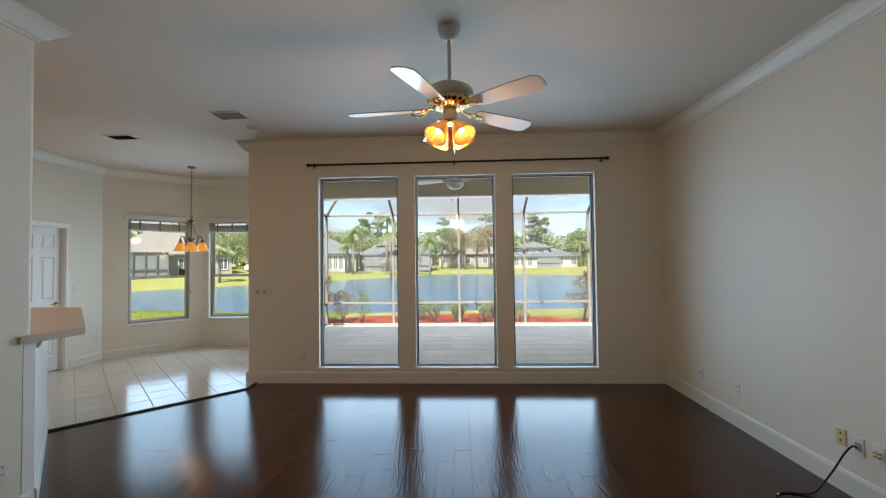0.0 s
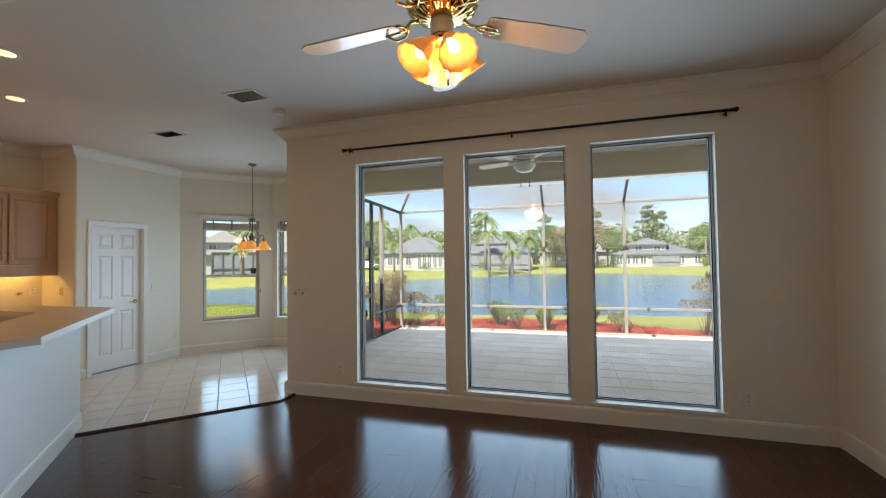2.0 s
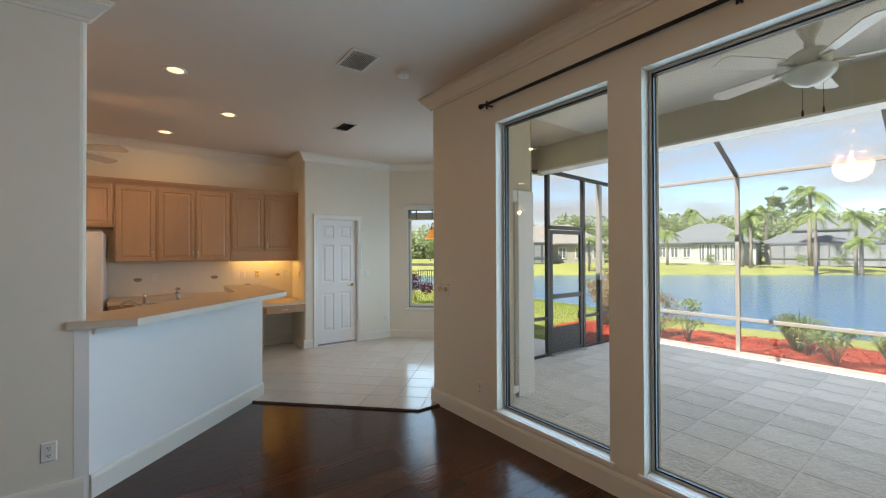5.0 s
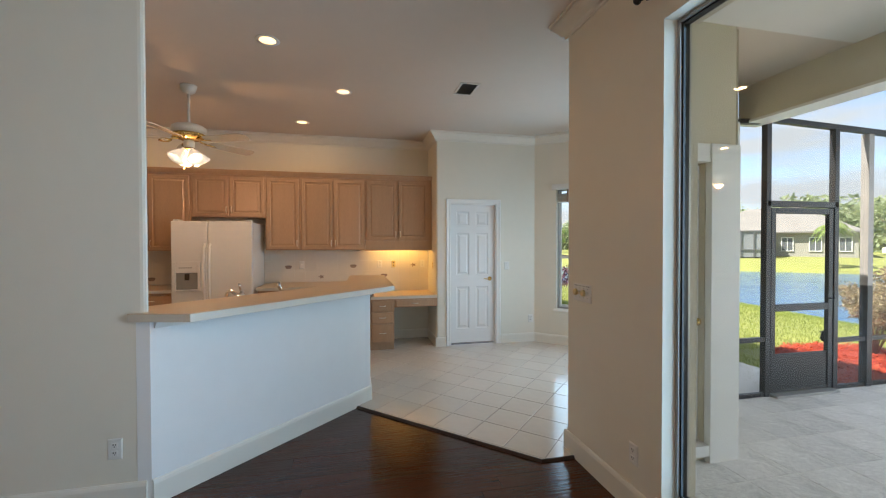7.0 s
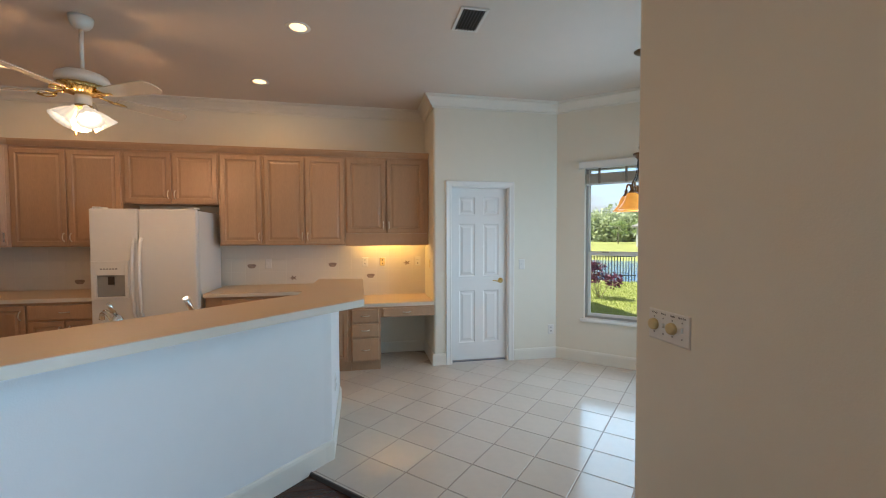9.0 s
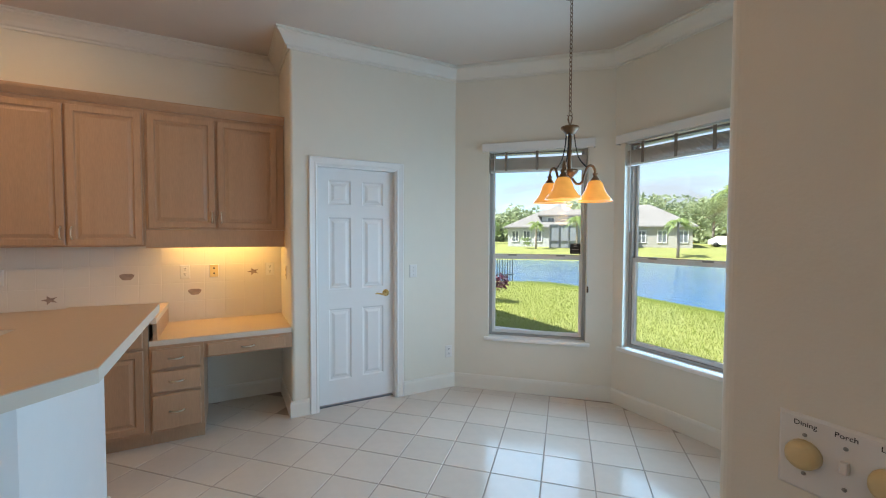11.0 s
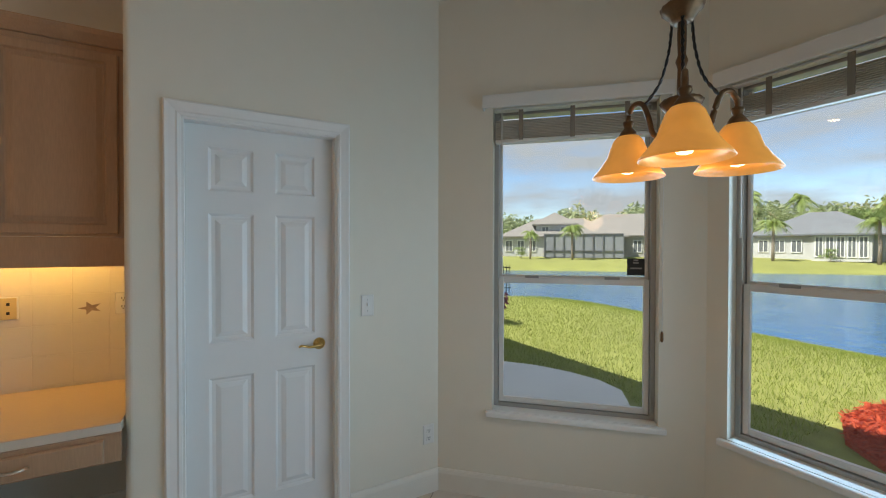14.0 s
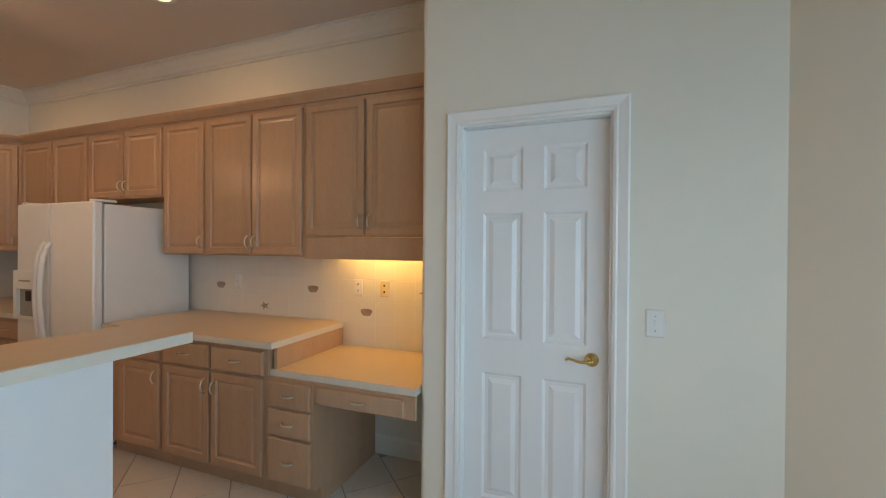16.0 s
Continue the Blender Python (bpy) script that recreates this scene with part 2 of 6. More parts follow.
# green and olive leaf tones raised a little for haze over the far bank
M_LEAFA = leaf_mat("leaves_green", (0.15, 0.22, 0.07), (0.36, 0.45, 0.18))
M_LEAFB = leaf_mat("leaves_olive", (0.18, 0.23, 0.10), (0.38, 0.43, 0.21))
M_LEAFC = leaf_mat("leaves_dry", (0.28, 0.21, 0.12), (0.50, 0.41, 0.25))
# paler still: distance haze is put into the woods' leaf colour
M_WOODS = leaf_mat("leaves_hazed_woods", (0.26, 0.31, 0.16), (0.46, 0.51, 0.30))
M_LEAFP = leaf_mat("leaves_palm", (0.18, 0.25, 0.06), (0.40, 0.48, 0.17))
M_LEAFR = leaf_mat("leaves_purple", (0.05, 0.015, 0.03), (0.20, 0.06, 0.10))
M_BARK = mat("bark", (0.28, 0.23, 0.19), 0.9, var=0.3, scale=12, bump=0.5, bscale=20)
M_HWALL = mat("far_wall_white", (0.46, 0.46, 0.45), 0.8, var=0.05, scale=1)
M_HWALLB = mat("far_wall_tan", (0.36, 0.34, 0.30), 0.8, var=0.05, scale=1)
M_ROOF = mat("far_shingle", (0.15, 0.16, 0.175), 0.9, var=0.15, scale=3)
M_ROOFB = mat("far_shingle_brown", (0.21, 0.195, 0.18), 0.9, var=0.15, scale=3)
M_HWIN = mat("far_window", (0.14, 0.15, 0.16), 0.15, var=0.1)
M_BULB = glow("bulb", (1.0, 0.72, 0.36), 3.4)
M_BULBW = glow("bulb_white", (1.0, 0.90, 0.74), 2.0)
M_CANL = glow("can_lens", (1.0, 0.66, 0.30), 0.8)
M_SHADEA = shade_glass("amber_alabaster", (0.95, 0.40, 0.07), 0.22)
M_SHADEF = shade_glass("fluted_amber_glass", (1.0, 0.40, 0.10), 0.15)
M_SHADEW = shade_glass("frosted_white_glass", (1.0, 0.88, 0.70), 0.20)
M_SHADEP = mat("opal_glass", (0.70, 0.74, 0.72), 0.25, var=0.03)
M_UNDERL = glow("under_cabinet_tube", (1.0, 0.68, 0.18), 3)
M_DECAL = mat("tile_picture", (0.30, 0.22, 0.18), 0.3, var=0.5, scale=90)


def water_mat():
    m = mat("lake_water", (0.02, 0.11, 0.27), 0.10, var=0.12, scale=0.3)
    n, l = m.node_tree.nodes, m.node_tree.links
    tc, mp, nz, bu = (n.new(k) for k in ("ShaderNodeTexCoord", "ShaderNodeMapping", "ShaderNodeTexNoise", "ShaderNodeBump"))
    mp.inputs["Scale"].default_value = (0.5, 1.2, 1)
    nz.inputs["Scale"].default_value, nz.inputs["Detail"].default_value = 2.2, 5
    bu.inputs["Strength"].default_value, bu.inputs["Distance"].default_value = 0.6, 0.12
    l.new(tc.outputs["Object"], mp.inputs["Vector"]), l.new(mp.outputs["Vector"], nz.inputs["Vector"])
    l.new(nz.outputs["Fac"], bu.inputs["Height"]), l.new(bu.outputs["Normal"], n["Principled BSDF"].inputs["Normal"])
    return m


M_WATER = water_mat()


# ---- building blocks ----
def box(bm, x0, x1, y0, y1, z0, z1, bev=0.0, m=None):
    vs = [bm.verts.new((x, y, z)) for z in (z0, z1) for y in (y0, y1) for x in (x0, x1)]
    fs = [bm.faces.new([vs[i] for i in q]) for q in ((0, 2, 3, 1), (4, 5, 7, 6), (0, 1, 5, 4), (2, 6, 7, 3), (0, 4, 6, 2), (1, 3, 7, 5))]
    if bev:
        es = list({e for f in fs for e in f.edges})
        r = bmesh.ops.bevel(bm, geom=es, offset=bev, segments=2, affect="EDGES", profile=0.5)
        vs = list({v for v in r["verts"]} | {v for v in vs if v.is_valid})
    if m is not None:
        bmesh.ops.transform(bm, matrix=m, verts=[v for v in vs if v.is_valid])
    return vs


def prism(bm, pts, z0, z1):
    lo, hi = [bm.verts.new((x, y, z0)) for x, y in pts], [bm.verts.new((x, y, z1)) for x, y in pts]
    n = len(pts)
    bm.faces.new(hi), bm.faces.new(lo[::-1])
    for i in range(n):
        bm.faces.new((lo[i], lo[(i + 1) % n], hi[(i + 1) % n], hi[i]))


def lathe(bm, profile, c=(0, 0, 0), segs=20, m=None, flute=0.0, nflute=0):
    """Turn (radius, height) pairs round the upright axis through c."""
    rings = []
    for r, z in profile:
        ring = []
        for k in range(segs):
            a = 2 * math.pi * k / segs
            rr = r * (1 + flute * math.cos(nflute * a)) if nflute else r
            p = Vector((c[0] + rr * math.cos(a), c[1] + rr * math.sin(a), c[2] + z))
            ring.append(bm.verts.new(m @ p if m is not None else p))
        rings.append(ring)
    for a, b in zip(rings, rings[1:]):
        for k in range(segs):
            j = (k + 1) % segs
            bm.faces.new((a[k], a[j], b[j], b[k])).smooth = True
    if profile[0][0] > 1e-4:
        bm.faces.new(rings[0][::-1])
    if profile[-1][0] > 1e-4:
        bm.faces.new(rings[-1])


def tube(bm, pts, r, segs=8, taper=None):
    pts = [Vector(p) for p in pts]
    rings = []
    for i, p in enumerate(pts):
        d = (pts[min(i + 1, len(pts) - 1)] - pts[max(i - 1, 0)]).normalized()
        up = Vector((0, 0, 1)) if abs(d.z) < 0.95 else Vector((1, 0, 0))
        u = d.cross(up).normalized()
        v = d.cross(u)
        rr = r if taper is None else r + (taper - r) * i / (len(pts) - 1)
        rings.append([bm.verts.new(p + rr * (math.cos(2 * math.pi * k / segs) * u + math.sin(2 * math.pi * k / segs) * v)) for k in range(segs)])
    for a, b in zip(rings, rings[1:]):
        for k in range(segs):
            bm.faces.new((a[k], a[(k + 1) % segs], b[(k + 1) % segs], b[k])).smooth = True
    bm.faces.new(rings[0][::-1]), bm.faces.new(rings[-1])


def smooth(pts, n=5):
    """A rounder line through the same points."""
    pts = [Vector(p) for p in pts]
    ext = [2 * pts[0] - pts[1]] + pts + [2 * pts[-1] - pts[-2]]
    out = []
    for a, b, c, d in zip(ext, ext[1:], ext[2:], ext[3:]):
        for k in range(n):
            t = k / n
            out.append(0.5 * (2 * b + (c - a) * t + (2 * a - 5 * b + 4 * c - d) * t * t + (3 * b - a - 3 * c + d) * t ** 3))
    return out + [pts[-1]]


def sweep(bm, path, profile, side=1):
    """Run a (out, up) profile along a plan line with mitred corners; out is measured to the side of the line's left (side=1) or right."""
    P = [Vector((x, y)) for x, y in path]
    rings = []
    for i, p in enumerate(P):
        a = (p - P[i - 1]).normalized() if i else (P[1] - p).normalized()
        b = (P[i + 1] - p).normalized() if i < len(P) - 1 else a
        na, nb = Vector((-a.y, a.x)) * side, Vector((-b.y, b.x)) * side
        mit = (na + nb).normalized()
        k = 1 / max(0.3, mit.dot(na))
        rings.append([bm.verts.new((p.x + mit.x * k * o, p.y + mit.y * k * o, z)) for o, z in profile])
    n = len(profile)
    for a, b in zip(rings, rings[1:]):
        for k in range(n):
            bm.faces.new((a[k], a[(k + 1) % n], b[(k + 1) % n], b[k]))
    bm.faces.new(rings[0][::-1]), bm.faces.new(rings[-1])


def finish(bm, name, material, parent=None, smooth_angle=False):
    bmesh.ops.recalc_face_normals(bm, faces=bm.faces[:])
    me = bpy.data.meshes.new(name)
    bm.to_mesh(me)
    bm.free()
    me.materials.append(material)
    ob = new(name, me)
    if parent is not None:
        ob.parent = parent
    return ob


def part(name, bm, material, parent, label=""):
    return tagged(finish(bm, name, material, parent), label)


def thing(name, label, category, at=None, group="", kind=""):
    e = new(name)
    e.empty_display_size = 0.1
    if at is not None:
        e.matrix_world = at
    return tagged(e, label, category, group, kind)


def single(name, bm, material, label, category, at=None, group="", kind=""):
    ob = finish(bm, name, material)
    if at is not None:
        ob.matrix_world = at
    return tagged(ob, label, category, group, kind)


def B():
    return bmesh.new()


def rings_face(bm, x0, x1, z0, z1, rings):
    """Nested rectangles in the xz plane, (inset, y) from outside in, closed in the middle."""
    loops = []
    for ins, y in rings:
        loops.append([bm.verts.new(p) for p in ((x0 + ins, y, z0 + ins), (x1 - ins, y, z0 + ins), (x1 - ins, y, z1 - ins), (x0 + ins, y, z1 - ins))])
    for a, b in zip(loops, loops[1:]):
        for k in range(4):
            bm.faces.new((a[k], a[(k + 1) % 4], b[(k + 1) % 4], b[k]))
    bm.faces.new(loops[-1])
    return loops[0]


def slab_panel(bm, x0, x1, z0, z1, t, rings):
    """A door leaf: back at y=t, front towards -y shaped by rings."""
    front = rings_face(bm, x0, x1, z0, z1, rings)
    back = [bm.verts.new(p) for p in ((x0, t, z0), (x1, t, z0), (x1, t, z1), (x0, t, z1))]
    bm.faces.new(back[::-1])
    for k in range(4):
        bm.faces.new((back[k], back[(k + 1) % 4], front[(k + 1) % 4], front[k]))


def wall(name, p0, p1, out, z0, z1, holes=(), material=None, ext=(0.0, 0.0), label="", cat="wall"):
    """An upright wall from p0 to p1 whose near face is that line, out metres thick to the line's left (negative: right); holes: (u0, u1, z0, z1)."""
    a, b = Vector(p0), Vector(p1)
    L = (b - a).length
    d = (b - a) / L
    nrm = Vector((-d.y, d.x)) * out
    us = sorted({-ext[0], L + ext[1], *[h[0] for h in holes], *[h[1] for h in holes]})
    zs = sorted({z0, z1, *[h[2] for h in holes], *[h[3] for h in holes]})
    bm = B()
    cache = {}

    def v(i, j, k):
        if (i, j, k) not in cache:
            p = a + d * us[i] + (nrm if k else Vector((0, 0)))
            cache[i, j, k] = bm.verts.new((p.x, p.y, zs[j]))
        return cache[i, j, k]

    def full(i, j):
        if not (0 <= i < len(us) - 1 and 0 <= j < len(zs) - 1):
            return False
        u, z = (us[i] + us[i + 1]) / 2, (zs[j] + zs[j + 1]) / 2
        return not any(h[0] < u < h[1] and h[2] < z < h[3] for h in holes)

    for i in range(len(us) - 1):
        for j in range(len(zs) - 1):
            if not full(i, j):
                continue
            for k in (0, 1):
                bm.faces.new((v(i, j, k), v(i + 1, j, k), v(i + 1, j + 1, k), v(i, j + 1, k)))
            for (di, dj), q in (((-1, 0), ((i, j), (i, j + 1))), ((1, 0), ((i + 1, j), (i + 1, j + 1))), ((0, -1), ((i, j), (i + 1, j))), ((0, 1), ((i, j + 1), (i + 1, j + 1)))):
                if not full(i + di, j + dj):
                    (i0, j0), (i1, j1) = q
                    bm.faces.new((v(i0, j0, 0), v(i1, j1, 0), v(i1, j1, 1), v(i0, j0, 1)))
    return tagged(finish(bm, name, material or M_WALL), label or "cream painted drywall wall", cat, kind="structure")


def along(p0, p1):
    """The pose whose x runs from p0 to p1 and whose -y faces the line's right."""
    d = Vector(p1) - Vector(p0)
    return pose(p0[0], p0[1], 0, 0, 0, math.degrees(math.atan2(d.y, d.x)))


# ---- plan ----
CEIL = 3.03
N_Y, E_X, W_X, S_Y = 5.055, 2.57, -2.53, -3.0
JAMB_X = -2.58
DOOR_X, K_X, KS_Y, ALC_Y = -5.555, -6.19, -0.11, 4.72
BAY_A, BAY_B, BAY_C, BAY_D = (-5.555, 6.215), (-4.58, 7.25), (-3.48, 7.25), (JAMB_X, 6.25)
R2 = math.sqrt(2)
LIV_WIN = ((-1.665, -0.66), (-0.445, 0.555), (0.765, 1.775))
WIN_Z = (0.175, 2.56)

# outer and inner wall layers
n_holes = [(a + 2.5, b + 2.5, *WIN_Z) for a, b in LIV_WIN]
wall("wall_north", (-2.5, N_Y), (E_X, N_Y), 0.10, -0.025, CEIL, n_holes, ext=(0, 0.2))
wall("wall_north_outer", (-2.5, N_Y + 0.102), (E_X, N_Y + 0.102), 0.10, -0.15, CEIL, n_holes, M_STUCCO, (0, 2.2), "tan stucco outside wall of the porch")
wall("wall_east", (E_X, N_Y), (E_X, S_Y), 0.15, -0.025, CEIL, ext=(0.0, 0.1))
wall("wall_south", (E_X, S_Y), (W_X, S_Y), 0.15, -0.025, CEIL, ext=(0.1, 0.1))


def arc(cx, cy, r, a0, a1, n=6):
    return [(cx + r * math.cos(radians(a0 + (a1 - a0) * i / n)), cy + r * math.sin(radians(a0 + (a1 - a0) * i / n))) for i in range(n + 1)]


bm = B()
prism(bm, [(W_X, S_Y), (W_X, 2.400), (W_X - 0.003, 2.415), (W_X - 0.011, 2.426), (W_X - 0.024, 2.430), (W_X - 0.110, 2.389), (W_X - 0.122, 2.379), (W_X - 0.128, 2.365), (W_X - 0.13, 2.349), (W_X - 0.13, S_Y)], -0.025, CEIL)
tagged(finish(bm, "wall_west", M_WALL), "cream painted wall with a rounded end corner", "wall", kind="structure")
bm = B()
prism(bm, [(-2.5, N_Y), (-2.5, N_Y + 0.2)] + [(JAMB_X, N_Y + 0.2)] + arc(JAMB_X + 0.03, N_Y + 0.03, 0.03, 180, 270), 0, CEIL)
tagged(finish(bm, "wall_north_end", M_WALL), "rounded end corner of the cream window wall", "wall", kind="structure")

bay_holes = {"nw": (0.325, 1.20), "n": (0.10, 0.96), "ne": (0.24, 1.12)}
BAY_Z = (0.505, 2.25)
wall("wall_kitchen_west", (K_X, KS_Y), (K_X, ALC_Y), 0.15, -0.025, CEIL, ext=(0.1, 0.0))
wall("wall_kitchen_south", (W_X - 0.13, KS_Y), (K_X, KS_Y), 0.15, -0.025, CEIL, ext=(0, 0.1))
bm = B()
prism(bm, [(K_X - 0.1, ALC_Y), (DOOR_X - 0.03, ALC_Y)] + arc(DOOR_X - 0.03, ALC_Y + 0.03, 0.03, -90, 0)[1:] + [(DOOR_X, ALC_Y + 0.12), (K_X - 0.1, ALC_Y + 0.12)], -0.025, CEIL)
tagged(finish(bm, "wall_alcove", M_WALL), "cream painted side wall of the desk alcove", "wall", kind="structure")
NDOOR = (4.925, 5.61, 2.03)
wall("wall_nook_west", (DOOR_X, ALC_Y + 0.12), BAY_A, 0.12, 0, CEIL, [(NDOOR[0] - ALC_Y - 0.12, NDOOR[1] - ALC_Y - 0.12, -0.0, NDOOR[2])], ext=(0, 0.0))
for nm, p, q, key in (("wall_nook_northwest", BAY_A, BAY_B, "nw"), ("wall_nook_north", BAY_B, BAY_C, "n"), ("wall_nook_northeast", BAY_C, BAY_D, "ne")):
    h = [(*bay_holes[key], *BAY_Z)]
    wall(nm, p, q, 0.10, -0.025, CEIL, h, ext=(0.02, 0.02))
    dv = (Vector(q) - Vector(p)).normalized()
    o = Vector((-dv.y, dv.x)) * 0.102
    wall(nm + "_outer", Vector(p) + o, Vector(q) + o, 0.09, -0.15, CEIL, h, M_STUCCO, (0.06, 0.06), "tan stucco outside wall of the breakfast bay")
PDOOR = (5.30, 6.02, 2.03)
wall("wall_nook_east", BAY_D, (JAMB_X, N_Y + 0.2), 0.10, -0.025, CEIL, ext=(0.02, 0))
wall("wall_nook_east_outer", (-2.476, 6.285), (-2.476, N_Y + 0.202), 0.105, -0.15, CEIL, [(6.285 - PDOOR[1], 6.285 - PDOOR[0], -0.05, PDOOR[2])], M_STUCCO, (0, 0), "tan stucco outside wall beside the porch door")

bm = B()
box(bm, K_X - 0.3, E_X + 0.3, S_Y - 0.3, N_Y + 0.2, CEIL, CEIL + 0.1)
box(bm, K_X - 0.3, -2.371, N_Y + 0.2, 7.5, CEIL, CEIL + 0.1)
tagged(finish(bm, "ceiling", M_CEIL), "white painted ceiling with fine texture, warm lamp tone and dimness in its colour", "ceiling", kind="structure")
bm = B()
for x0, x1 in ((-7.0, 5.2),):
    pts = ((-3.6, 2.9), (2.0, 5.3), (7.5, 2.86), (7.5, 3.0), (2.0, 5.5), (-3.6, 3.06))
    lo, hi = [bm.verts.new((x0, y, z + 0.25)) for y, z in pts], [bm.verts.new((x1, y, z + 0.25)) for y, z in pts]
    bm.faces.new(lo), bm.faces.new(hi[::-1])
    for i in range(6):
        bm.faces.new((lo[i], lo[(i + 1) % 6], hi[(i + 1) % 6], hi[i]))
# unseen slab added west of the house to shade the walk and lawn
box(bm, -11.0, -6.3, -3.0, 7.05, 3.15, 3.3)
tagged(finish(bm, "roof", M_ROOF), "grey shingle roof over house and porch, with an unseen added shade slab to the west", "roof", kind="structure")

# crown moulding and baseboards
CROWN = [(0, CEIL - 0.125), (0.012, CEIL - 0.125), (0.014, CEIL - 0.108), (0.03, CEIL - 0.10), (0.045, CEIL - 0.075), (0.075, CEIL - 0.04), (0.088, CEIL - 0.03), (0.088, CEIL - 0.014), (0.1, CEIL - 0.012), (0.1, CEIL), (0, CEIL)]
BASE = [(0, -0.025), (0.015, -0.025), (0.015, 0.105), (0.011, 0.122), (0.006, 0.13), (0, 0.13)]
LIV_CROWN = [(JAMB_X, 5.7), (JAMB_X, N_Y), (E_X, N_Y), (E_X, S_Y), (W_X, S_Y), (W_X, 2.425), (W_X - 0.13, 2.375), (W_X - 0.13, KS_Y), (K_X, KS_Y), (K_X, ALC_Y), (DOOR_X, ALC_Y), BAY_A, BAY_B, BAY_C, BAY_D, (JAMB_X, 5.7)]
bm = B()
sweep(bm, LIV_CROWN, CROWN, -1)
tagged(finish(bm, "trim_crown", M_CROWN), "white crown moulding along the ceiling", "trim", kind="structure")
for i, run in enumerate(([(JAMB_X, 5.9), (JAMB_X, N_Y), (E_X, N_Y), (E_X, S_Y), (W_X, S_Y), (W_X, 2.425)],
                         [(K_X, 4.10), (K_X, ALC_Y), (DOOR_X, ALC_Y), (DOOR_X, NDOOR[0] - 0.07)],
                         [(DOOR_X, NDOOR[1] + 0.07), BAY_A, BAY_B, BAY_C, BAY_D, (JAMB_X, 5.9)],
                         [(-2.53, 2.45), (-3.755, 3.675), (-3.795, 3.72), (-4.75, 3.72), (-4.75, 3.60)])):
    bm = B()
    sweep(bm, run, BASE, -1)
    tagged(finish(bm, "baseboard", M_CROWN), "white painted baseboard with a shaped top", "baseboard", kind="structure")


# ---- windows ----
def picture_window(i, a, b):
    w = b - a
    t = thing("window_%d" % i, "tall fixed picture window with a slim grey frame", "window", pose(a, N_Y + 0.015, 0), "picture windows", "structure")
    z0, z1 = WIN_Z
    bm = B()
    for x0, x1, q0, q1 in ((0, 0.017, z0, z1), (w - 0.017, w, z0, z1), (0.017, w - 0.017, z0, z0 + 0.017), (0.017, w - 0.017, z1 - 0.017, z1)):
        box(bm, x0, x1, 0.06, 0.13, q0, q1, 0.003)
    part("window_frame", bm, M_ALU, t, "grey aluminium frame")
    bm = B()
    for x0, x1, q0, q1 in ((0.017, 0.026, z0 + 0.017, z1 - 0.017), (w - 0.026, w - 0.017, z0 + 0.017, z1 - 0.017), (0.026, w - 0.026, z0 + 0.017, z0 + 0.026), (0.026, w - 0.026, z1 - 0.026, z1 - 0.017)):
        box(bm, x0, x1, 0.075, 0.11, q0, q1)
    part("glazing_bead", bm, M_BLACK, t, "dark glazing gasket")
    bm = B()
    box(bm, 0.022, w - 0.022, 0.09, 0.096, z0 + 0.022, z1 - 0.022)
    p = part("pane", bm, M_GLASS, t, "clear glass")
    p.visible_shadow = False
    bm = B()
    box(bm, -0.035, w + 0.035, -0.03, -0.002, z0 - 0.03, z0 + 0.004, 0.006)
    box(bm, 0.002, w - 0.002, -0.002, 0.06, z0 - 0.02, z0 + 0.004)
    part("window_sill", bm, M_TRIM, t, "white painted sill")


for i, (a, b) in enumerate(LIV_WIN):
    picture_window(i + 1, a, b)


